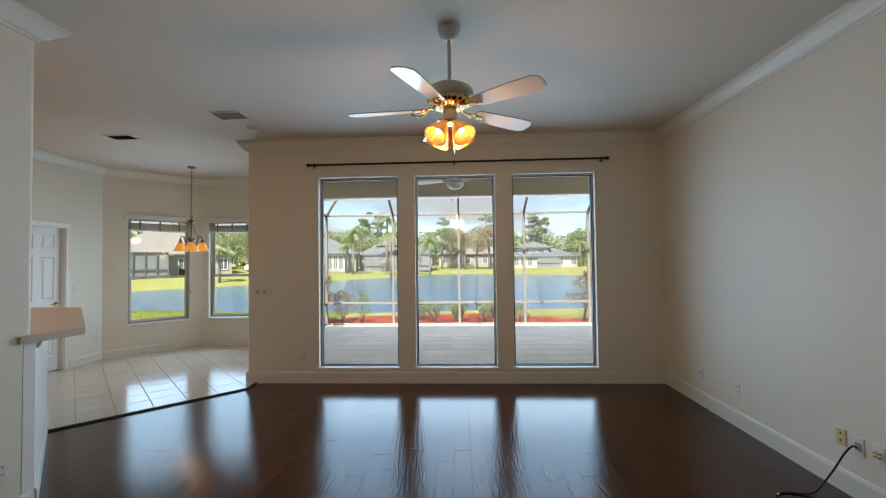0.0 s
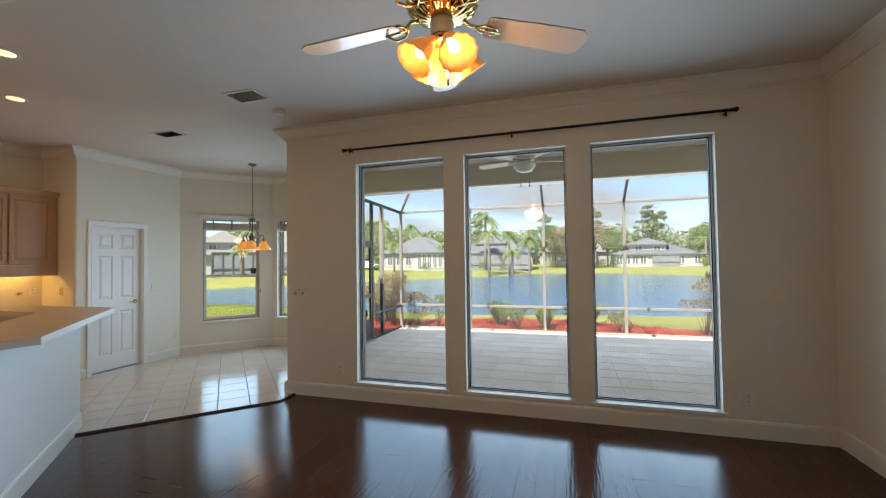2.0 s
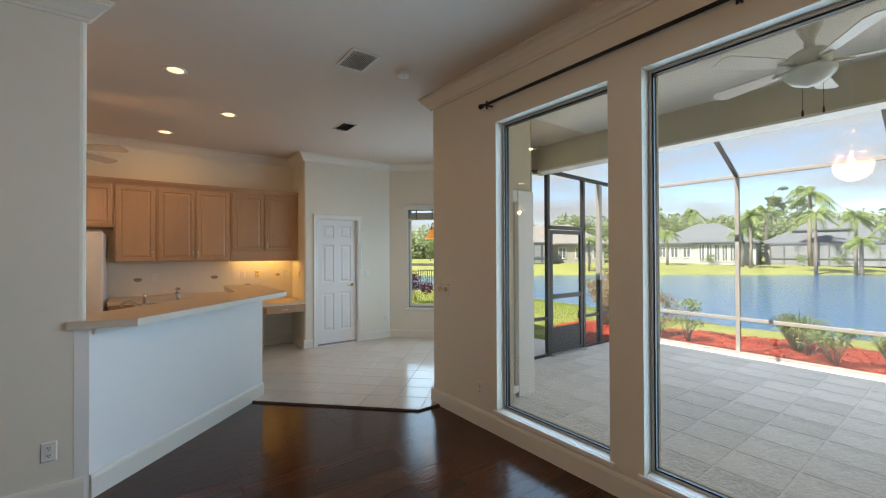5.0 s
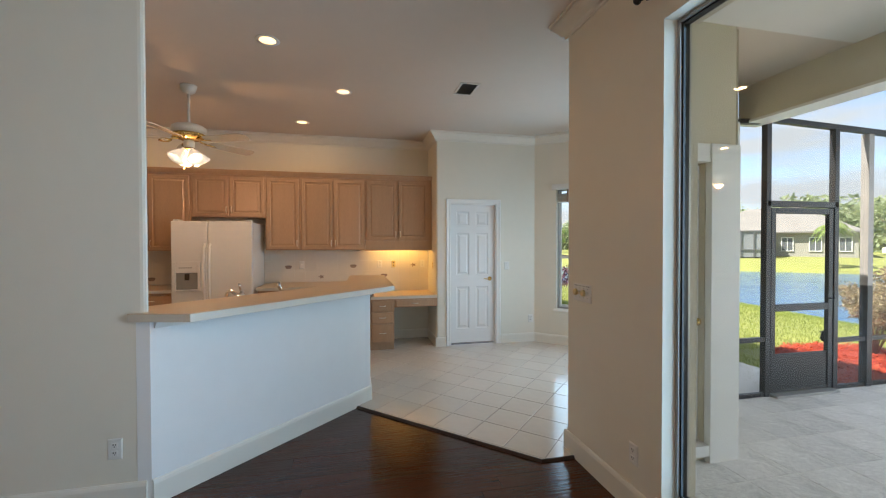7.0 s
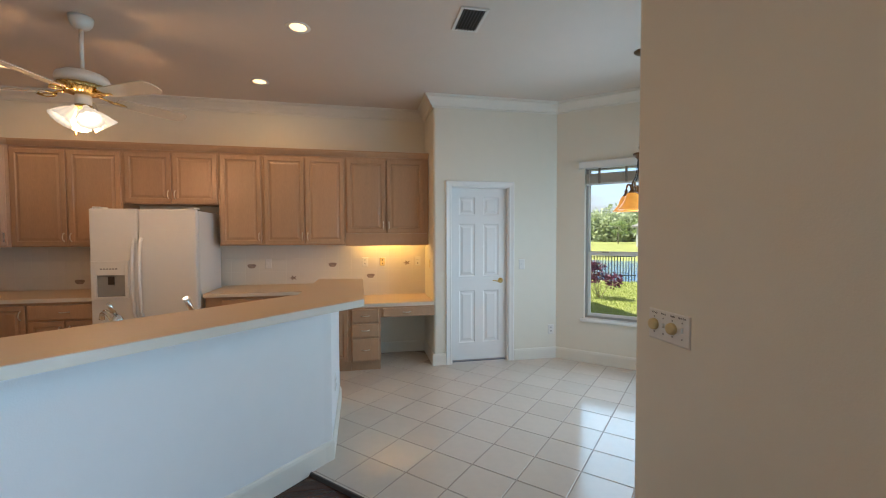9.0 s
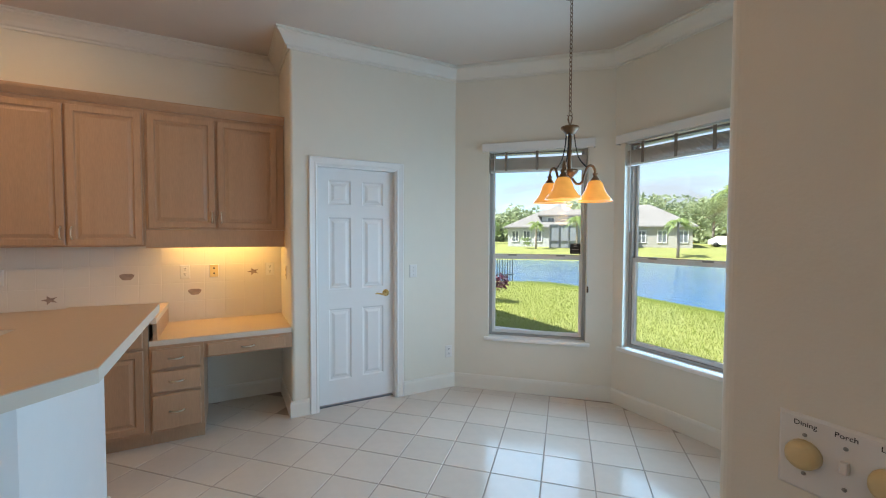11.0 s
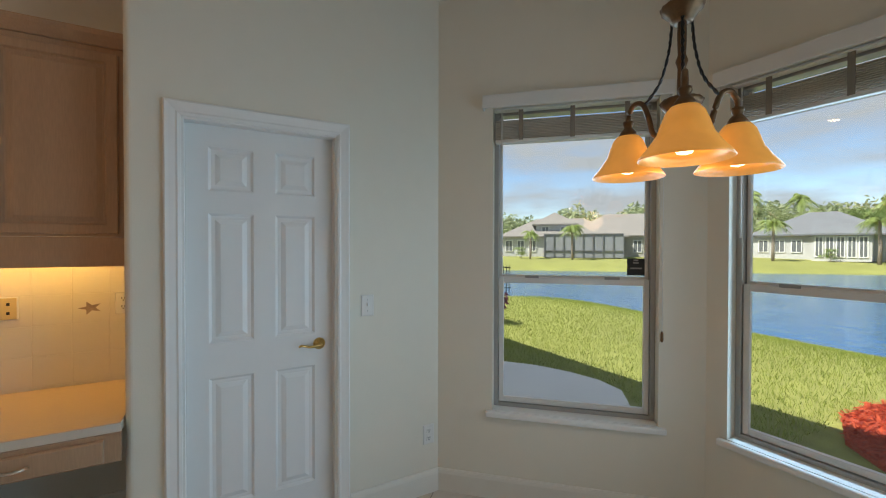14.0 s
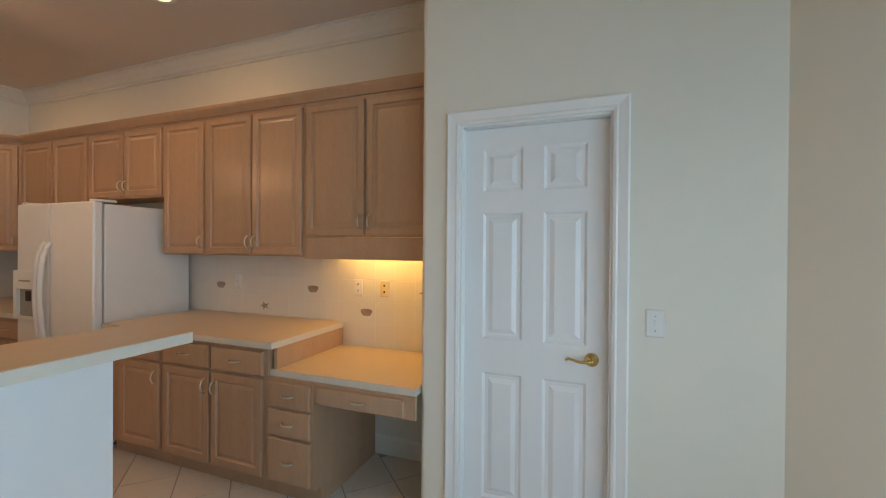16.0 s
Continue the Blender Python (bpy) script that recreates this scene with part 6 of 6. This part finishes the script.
grass_tuft("green tuft of arching ornamental grass in mulch", 0.05, 10.75, 0.62, 260, 1)
grass_tuft("green tuft of arching ornamental grass in mulch", -1.10, 11.2, 0.70, 260, 2)
grass_tuft("green tuft of arching ornamental grass in mulch", 1.06, 11.3, 0.70, 280, 3)
for i, (x, y, h, sp, lf, n, nm) in enumerate(((-3.55, 10.3, 1.25, 0.42, M_LEAFC, 1900, "tall thin brownish shrub beside the enclosure"), (-3.0, 10.55, 0.75, 0.35, M_LEAFC, 600, "brownish shrub in the mulch bed"), (-2.45, 10.5, 0.72, 0.22, M_LEAFA, 330, "small dark green rose bush"), (-0.55, 10.5, 0.55, 0.28, M_LEAFA, 380, "low dark green bush in the mulch"),
                                              (0.75, 10.55, 0.50, 0.26, M_LEAFA, 380, "low dark green bush in the mulch"), (1.62, 10.6, 0.50, 0.26, M_LEAFB, 380, "low olive bush in the mulch"), (3.25, 10.6, 1.25, 0.40, M_LEAFC, 900, "tall twiggy shrub in the mulch bed"), (-0.9, 10.9, 0.4, 0.25, M_LEAFB, 300, "low olive bush in the mulch"),
                                              (-4.2, 10.75, 1.05, 0.38, M_LEAFC, 1900, "tall thin brownish shrub beside the enclosure"), (-4.0, 11.0, 0.95, 0.30, M_LEAFC, 1500, "tall thin brownish shrub beside the enclosure"))):
    shrub("shrub", nm, x, y, h, sp, lf, n * 2 if n > 1000 else n, 0.03 if n > 1000 else 0.035, 30 if n > 1000 else 11, 20 + i)
shrub("shrub", "purple-leaved shrub near the lawn fence", -10.4, 9.9, 0.95, 0.45, M_LEAFR, 800, 0.05, 10, 41)


# ---- far houses ----
def hip(bm, x0, x1, y0, y1, z0, z1, over=0.5):
    x0, x1, y0, y1 = x0 - over, x1 + over, y0 - over, y1 + over
    w, d = x1 - x0, y1 - y0
    k = min(w, d) / 2
    rid = ((x0 + k, (y0 + y1) / 2), (x1 - k, (y0 + y1) / 2)) if w > d else (((x0 + x1) / 2, y0 + k), ((x0 + x1) / 2, y1 - k))
    b = [bm.verts.new((x, y, z0)) for x, y in ((x0, y0), (x1, y0), (x1, y1), (x0, y1))]
    lo = [bm.verts.new((x, y, z0 - 0.18)) for x, y in ((x0, y0), (x1, y0), (x1, y1), (x0, y1))]
    r0, r1 = bm.verts.new((*rid[0], z1)), bm.verts.new((*rid[1], z1))
    if w > d:
        for q in ((b[0], b[1], r1, r0), (b[2], b[3], r0, r1), (b[1], b[2], r1), (b[3], b[0], r0)):
            bm.faces.new(q)
    else:
        for q in ((b[1], b[2], r1, r0), (b[3], b[0], r0, r1), (b[0], b[1], r0), (b[2], b[3], r1)):
            bm.faces.new(q)
    bm.faces.new(lo[::-1])
    for k in range(4):
        bm.faces.new((lo[k], lo[(k + 1) % 4], b[(k + 1) % 4], b[k]))


def house(label, x, y, rz, blocks, wallm, roofm, wins, lanai=None):
    """blocks: (x0, x1, y0, y1, z0, eave, ridge); wins: (x, z, w, h, y) on fronts facing -y; lanai: (x0, x1, depth, height)."""
    t = thing("house", label, "house", pose(x, y, ground_z(x, y) - 0.05, 0, 0, rz), "far bank houses")
    for x0, x1, y0, y1, z0, ze, zr in blocks:
        bm = B()
        box(bm, x0, x1, y0, y1, z0, ze)
        part("wall", bm, wallm, t)
        bm = B()
        hip(bm, x0, x1, y0, y1, ze + 0.01, zr)
        part("roof", bm, roofm, t)
    for wx, wz, ww, wh, wy in wins:
        bm = B()
        box(bm, wx - ww / 2, wx + ww / 2, wy - 0.06, wy - 0.01, wz, wz + wh)
        wi = part("window", bm, M_HWIN, t)
        bm = B()
        for a0, a1, q0, q1 in ((wx - ww / 2 - 0.08, wx - ww / 2, wz - 0.08, wz + wh + 0.08), (wx + ww / 2, wx + ww / 2 + 0.08, wz - 0.08, wz + wh + 0.08), (wx - ww / 2, wx + ww / 2, wz + wh, wz + wh + 0.08), (wx - ww / 2, wx + ww / 2, wz - 0.08, wz), (wx - 0.03, wx + 0.03, wz, wz + wh)):
            box(bm, a0, a1, wy - 0.10, wy - 0.005, q0, q1)
        part("frame", bm, M_TRIM, wi)
    if lanai:
        x0, x1, y0, dp, hh = lanai
        for i in range(9):
            bm = B()
            px = x0 + (x1 - x0) * i / 8
            box(bm, px - 0.05, px + 0.05, y0 - dp, y0 - dp + 0.1, 0, hh)
            part("screen_post", bm, M_SCREENP, t)
        for q in (0.9, hh):
            bm = B()
            box(bm, x0, x1, y0 - dp, y0 - dp + 0.08, q - 0.05, q + 0.05)
            part("screen_rail", bm, M_SCREENP, t)
        bm = B()
        box(bm, x0, x1, y0 - dp + 0.12, y0 - 0.15, 0.05, hh - 0.05)
        part("screen_room", bm, M_LANAI, t, "dim grey screened porch")


M_SCREENP = mat("far_screen_post", (0.16, 0.16, 0.17), 0.6, var=0.1)
M_LANAI = mat("dim_screen", (0.24, 0.25, 0.27), 0.8, var=0.25, scale=2)
row = lambda x0, x1, n, z, w, h, y: [(x0 + (x1 - x0) * i / (n - 1), z, w, h, y) for i in range(n)]
house("white house with grey hip roof and tall windows", -22.0, 63.0, 12, [(-6, 5.5, 0, 9, 0, 2.9, 5.6), (-0.5, 4.0, -2.2, 0.5, 0, 2.9, 4.3)], M_HWALL, M_ROOF, row(0.1, 3.4, 5, 0.5, 0.52, 2.0, -2.2) + row(-5, -2, 3, 0.9, 0.8, 1.3, 0))
house("grey-roofed house with a dark screened porch", -10.8, 70.5, 4, [(-6.5, 6, 0, 9, 0, 2.9, 5.8), (-3.5, 1.5, 2, 8, 0, 4.6, 6.6)], M_HWALLB, M_ROOF, row(-2.5, 0.5, 2, 3.4, 0.9, 0.8, 2), (-5.5, 5.5, 0, 2.5, 2.7))
house("low brown-roofed house among trees", 1.4, 88, 0, [(-6, 5, 0, 9, 0, 2.9, 5.9), (2, 8, 3, 9, 0, 2.9, 5.2)], M_HWALLB, M_ROOFB, row(-5, 4, 6, 0.8, 0.9, 1.4, 0))
house("white two-storey house with grey roof", 14.6, 78.0, -8, [(-6, 7.5, 0, 9, 0, 2.3, 4.0), (-3.4, 2.4, 1.5, 8, 0, 4.0, 5.3)], M_HWALL, M_ROOF, row(-1.9, 1.0, 2, 2.85, 1.0, 0.8, 1.5) + row(-5, -1.2, 4, 0.6, 0.8, 1.3, 0) + row(4.5, 6.8, 2, 0.6, 0.8, 1.3, 0), (0.2, 4.2, 0, 0.6, 2.1))
house("tan house with pale hip roof and screened porch", -37.0, 50.5, 38, [(-7, 7, 0, 9, 0, 2.8, 5.8)], M_HWALLB, M_ROOFB, row(-1, 6, 4, 0.7, 0.9, 1.4, 0), (-6.8, -2.2, 0, 1.5, 2.6))
house("grey two-storey house with a large screened pool cage", -41.5, 43.0, 46, [(-7, 8, 0, 9, 0, 2.7, 5.2), (-2.6, 2.2, 1, 8, 0, 4.3, 6.0)], M_HWALL, M_ROOFB, row(-1.4, 1.0, 2, 3.1, 0.8, 0.8, 1) + row(-6, -3, 3, 0.8, 0.8, 1.3, 0), (-1.5, 7.5, 0, 2.6, 2.9))
house("pale house with grey roof far along the bank", 31.0, 74, -22, [(-7, 7, 0, 9, 0, 2.8, 5.4)], M_HWALL, M_ROOF, row(-5, 5, 5, 0.7, 0.9, 1.4, 0))

car = thing("parked_car", "white car parked beyond the far bank", "car", pose(-30.2, 60.5, ground_z(-30.2, 60.5) + 0.02, 0, 0, 20))
bm = B()
prism(bm, [(-2.2, 0.35), (2.2, 0.35), (2.2, 0.85), (1.3, 0.95), (0.7, 1.42), (-1.3, 1.42), (-2.0, 0.98), (-2.2, 0.9)], -0.85, 0.85)
bmesh.ops.transform(bm, matrix=pose(0, 0, 0, 90), verts=bm.verts[:])
part("body", bm, M_FRIDGE, car)
for sx in (-1.3, 1.35):
    for sy in (-0.8, 0.8):
        bm = B()
        lathe(bm, [(0.0, -0.1), (0.32, -0.1), (0.32, 0.1), (0, 0.1)], (0, 0, 0), 14, pose(sx, sy, 0.32, 90))
        part("wheel", bm, M_BLACK, car)

fe = thing("lawn_fence", "low black metal fence at the lake edge", "fence", pose(-16.4, 13.2, -0.42, 0, 0, 86))
for i in range(17):
    bm = B()
    box(bm, i * 0.13 - 0.012, i * 0.13 + 0.012, -0.012, 0.012, -0.3, 1.05)
    part("picket", bm, M_CAGE, fe)
for q in (0.15, 0.95):
    bm = B()
    box(bm, -0.05, 2.15, -0.016, 0.016, q, q + 0.035)
    part("rail", bm, M_CAGE, fe)
pw = thing("path_light", "small black garden path light in mulch", "garden light", pose(-3.62, 9.0, -0.125))
bm = B()
tube(bm, [(0, 0, -0.05), (0, 0, 0.42)], 0.010, 6)
part("stake", bm, M_BLACK, pw)
bm = B()
lathe(bm, [(0.0, 0.42), (0.035, 0.43), (0.045, 0.47), (0.03, 0.52), (0.05, 0.53), (0.0, 0.56)], (0, 0, 0), 12)
part("head", bm, M_BLACK, pw)

# grass blades on the lawn nearest the bay
r = np.random.RandomState(3)
n = 90000
gx, gy = r.uniform(-13.5, -3.4, n), 7.4 + 9.5 * r.uniform(0, 1, n) ** 1.4
keep = ~((gy < 9.05) & (gx > -9.6) & (gy < 9.0 - 0.35 * np.abs(gx + 6.6) ** 1.0)) & ~((gx > -4.9) & (gy < 11.25) & (gy > 9.05))
gx, gy = gx[keep], gy[keep]
n = len(gx)
ang, hgt = r.uniform(0, 6.28, n), r.uniform(0.03, 0.075, n)
gz = np.array([ground_z(a, b) for a, b in zip(gx, gy)])
V = np.zeros((n, 3, 3))
V[:, 0] = np.stack([gx - 0.0045 * np.cos(ang), gy - 0.0045 * np.sin(ang), gz - 0.005], 1)
V[:, 1] = np.stack([gx + 0.0045 * np.cos(ang), gy + 0.0045 * np.sin(ang), gz - 0.005], 1)
V[:, 2] = np.stack([gx + hgt * 0.5 * np.sin(ang * 3), gy + hgt * 0.5 * np.cos(ang * 3), gz + hgt], 1)
me = bpy.data.meshes.new("lawn_grass")
me.from_pydata(V.reshape(-1, 3).tolist(), [], np.arange(3 * n).reshape(-1, 3).tolist())
me.materials.append(M_BLADES)
tagged(new("lawn_grass", me), "short bright green lawn grass outside the bay", "grass", kind="stuff")


# ---- laid pieces: floors, splash-back, pavers ----
def clip(poly, nx, ny, c):
    """Keep the side nx*x + ny*y <= c of a plan polygon."""
    out = []
    for i, p in enumerate(poly):
        q = poly[(i + 1) % len(poly)]
        dp, dq = nx * p[0] + ny * p[1] - c, nx * q[0] + ny * q[1] - c
        if dp <= 0:
            out.append(p)
        if dp * dq < 0:
            s = dp / (dp - dq)
            out.append((p[0] + s * (q[0] - p[0]), p[1] + s * (q[1] - p[1])))
    return out


def piece_mesh(name, poly, z0, z1, material, ch=0.002):
    """A flat piece with chamfered upper edges."""
    cx, cy = sum(p[0] for p in poly) / len(poly), sum(p[1] for p in poly) / len(poly)
    n = len(poly)
    r = max(0.02, math.sqrt(area(poly)) / 2)
    k = 1 - ch / r
    vs = [(x, y, z0) for x, y in poly] + [(x, y, z1 - ch * 0.7) for x, y in poly] + [(cx + (x - cx) * k, cy + (y - cy) * k, z1) for x, y in poly]
    fs = [[2 * n + i for i in range(n)]]
    for a in (0, n):
        fs += [[a + i, a + (i + 1) % n, a + n + (i + 1) % n, a + n + i] for i in range(n)]
    me = bpy.data.meshes.new(name)
    me.from_pydata(vs, [], fs)
    me.materials.append(material)
    return me


FLOOR_Z = -0.015                   # the wood lies a little lower than the tile
V_EDGE = 5.13
EDGE = V_EDGE * R2                 # y - x on the line where wood meets tile
floor = thing("floor", "dark hand-scraped wood floor of the living room", "floor", kind="structure")
bm = B()
prism(bm, [(-2.6, S_Y - 0.1), (E_X + 0.15, S_Y - 0.1), (E_X + 0.15, N_Y + 0.05), (-2.45, N_Y + 0.05), (-2.45, EDGE - 2.45), (-3.70, EDGE - 3.70), (-2.6, 2.46)], -0.09, FLOOR_Z - 0.014)
part("underlay", bm, M_UNDER, floor)
PWD, GAP = 0.127, 0.0012
rng = random.Random(4)
shared = {}
col = 0
x = E_X + 0.02
while x > -3.75:
    x0, x1 = x - PWD + GAP, x
    y = S_Y - rng.uniform(0, 1.2)
    while y < N_Y:
        Lp = rng.choice((0.9, 1.2, 1.5, 1.8))
        y0, y1 = y, min(y + Lp - GAP, N_Y + 0.02)
        y += Lp
        poly = [(x0, y0), (x1, y0), (x1, y1), (x0, y1)]
        if x1 < -2.45:
            poly = clip(poly, -1, 1, EDGE)
            poly = clip(poly, -1, -1, 0.12) if len(poly) > 2 else poly
        if len(poly) < 3 or area(poly) < 0.002:
            continue
        key = None
        if len(poly) == 4 and abs(area(poly) - (x1 - x0) * (y1 - y0)) < 1e-6:
            key = round(y1 - y0, 4)
            if key not in shared:
                shared[key] = piece_mesh("plank", [(-(x1 - x0) / 2, 0), ((x1 - x0) / 2, 0), ((x1 - x0) / 2, y1 - y0), (-(x1 - x0) / 2, y1 - y0)], -0.014, 0.0, M_WOOD, 0.0007)
            o = new("plank", shared[key])
            o.location = ((x0 + x1) / 2, y0, FLOOR_Z + rng.uniform(-0.0006, 0.0006))
        else:
            o = new("plank", piece_mesh("plank", poly, FLOOR_Z - 0.014, FLOOR_Z, M_WOOD, 0.0007))
        o.parent = floor
    x -= PWD
bm = B()
sweep(bm, [(-3.80, -3.80 + EDGE), (-2.455, -2.455 + EDGE), (-2.455, N_Y - 0.015)], [(0.006, FLOOR_Z - 0.002), (0.006, 0.003), (-0.003, 0.003), (-0.014, FLOOR_Z + 0.003), (-0.014, FLOOR_Z - 0.002)], 1)
part("transition_strip", bm, M_WOODEDGE, floor, "thin dark wood strip between wood and tile")

floor2 = thing("floor_tiled", "cream ceramic tile floor laid diagonally in kitchen and nook", "floor", kind="structure")
bm = B()
prism(bm, [(K_X, KS_Y), (W_X - 0.1, KS_Y), (W_X - 0.1, 2.4), (-3.70, 3.60), (-3.70, -3.70 + EDGE), (-2.455, -2.455 + EDGE), (-2.455, 6.4), (-3.3, 7.35), (-4.7, 7.35), (K_X, 6.0)], -0.06, -0.003)
part("grout", bm, M_GROUT, floor2, "brown-grey grout")
TS, TU0, TV0 = 0.305, 0.755, 7.29
half = (TS - 0.006) / 2
full_tile = piece_mesh("tile", [(-half, -half), (half, -half), (half, half), (-half, half)], -0.010, 0.0, M_TILE, 0.0025)
c45 = math.cos(math.pi / 4)
for i in range(-22, 14):
    for j in range(-18, 8):
        u, v = TU0 + (i + 0.5) * TS, TV0 + (j + 0.5) * TS
        cx, cy = (u - v) / R2, (u + v) / R2
        if not (K_X - 0.1 < cx < -2.40 and KS_Y - 0.1 < cy < 7.4):
            continue
        poly = [((u + a - v - b) / R2, (u + a + v + b) / R2) for a, b in ((-half, -half), (half, -half), (half, half), (-half, half))]
        if cy > 3.5:
            if cx > -3.9:
                poly = clip(poly, 1, -1, -EDGE - 0.01)
            poly = clip(poly, 1, 0, -2.462) if len(poly) > 2 else poly
        elif cx + cy > 0.1 or cx > -2.45:
            continue
        cuts = [(-1, 0, 0.05 - K_X), (0, -1, 0.05 - KS_Y), (0, 1, 7.33)]
        if cy > 6.1:
            cuts += [(-1, 1, 11.76), (1, 1, 3.79)]
        if cy > ALC_Y + 0.05:
            cuts.append((-1, 0, 0.06 - DOOR_X))
        elif cx < DOOR_X - 0.05:
            cuts.append((0, 1, ALC_Y + 0.05))
        if cy < 3.5:
            cuts += [(1, 0, -2.60), (1, 1, -0.12)]
        for c in cuts:
            poly = clip(poly, *c) if len(poly) > 2 else poly
        if len(poly) < 3 or area(poly) < 0.001:
            continue
        if abs(area(poly) - 4 * half * half) < 1e-6:
            o = new("tile", full_tile)
            o.matrix_basis = pose(cx, cy, 0, 0, 0, 45)
        else:
            o = new("tile", piece_mesh("tile", poly, -0.010, 0.0, M_TILE))
        o.parent = floor2

sb = thing("wall_splashback", "white glazed tile splash-back with small printed motifs", "splash-back", kind="structure")
bm = B()
box(bm, K_X + 0.001, K_X + 0.0108, 0.0, ALC_Y - 0.001, 0.70, 1.40)
part("grout", bm, M_SPGROUT, sb)
TW = 0.152
hw = (TW - 0.002) / 2
st = bpy.data.meshes.new("tile")
tmp = B()
slab_panel(tmp, -hw, hw, -hw, hw, 0.0, [(0, -0.005), (0.0015, -0.006), (0.004, -0.006)])
bmesh.ops.recalc_face_normals(tmp, faces=tmp.faces[:])
tmp.to_mesh(st)
tmp.free()
st.materials.append(M_SPLASH)
for r in range(4):
    for c in range(31):
        y = ALC_Y - 0.005 - (c + 0.5) * TW
        z = 0.74 + 0.012 + (r + 0.5) * TW
        if y < 0.0 or (r == 0 and y < 3.8):
            continue
        o = new("tile", st)
        o.matrix_basis = pose(K_X + 0.006, y, z, 0, 0, 90)
        o.parent = sb
for y, z, k in ((2.655, 1.12, 0), (3.115, 0.972, 1), (3.575, 1.123, 0), (4.033, 0.977, 0), (4.484, 1.132, 1), (0.9, 0.98, 0), (1.2, 1.125, 0)):
    bm = B()
    if k:
        outl = [(0.052 * (1 if i % 2 else 0.40) * math.cos(2 * math.pi * i / 10), 0.036 * (1 if i % 2 else 0.40) * math.sin(2 * math.pi * i / 10)) for i in range(10)]
    else:
        outl = [(0.046 * math.cos(a) * (1 + 0.18 * math.sin(3 * a)), 0.032 * math.sin(a) * (1 + 0.2 * math.cos(2 * a))) for a in [2 * math.pi * i / 14 for i in range(14)]]
    prism(bm, outl, 0, 0.0006)
    o = part("tile_motif", bm, M_DECAL, sb, "small brown shell motif" if not k else "small brown starfish motif")
    o.matrix_basis = pose(K_X + 0.0122, y, z, 90, 0, 90)

patio = thing("pavement_patio", "stamped grey paver patio under the screened porch", "pavement", kind="structure")
bm = B()
box(bm, -3.32, 5.0, N_Y + 0.205, 10.2, -0.35, PAT_Z - 0.003)
part("bed", bm, M_PATIOJ, patio, "pale joints")
PS = 0.405
ph = (PS - 0.013) / 2
pm = piece_mesh("paver", [(-ph, -ph), (ph, -ph), (ph, ph), (-ph, ph)], PAT_Z - 0.03, PAT_Z, M_PATIO, 0.004)
for i in range(20):
    for j in range(11):
        o = new("paver", pm)
        o.location = (-3.30 + (i + 0.5) * PS, N_Y + 0.22 + (j + 0.5) * PS, 0)
        o.parent = patio
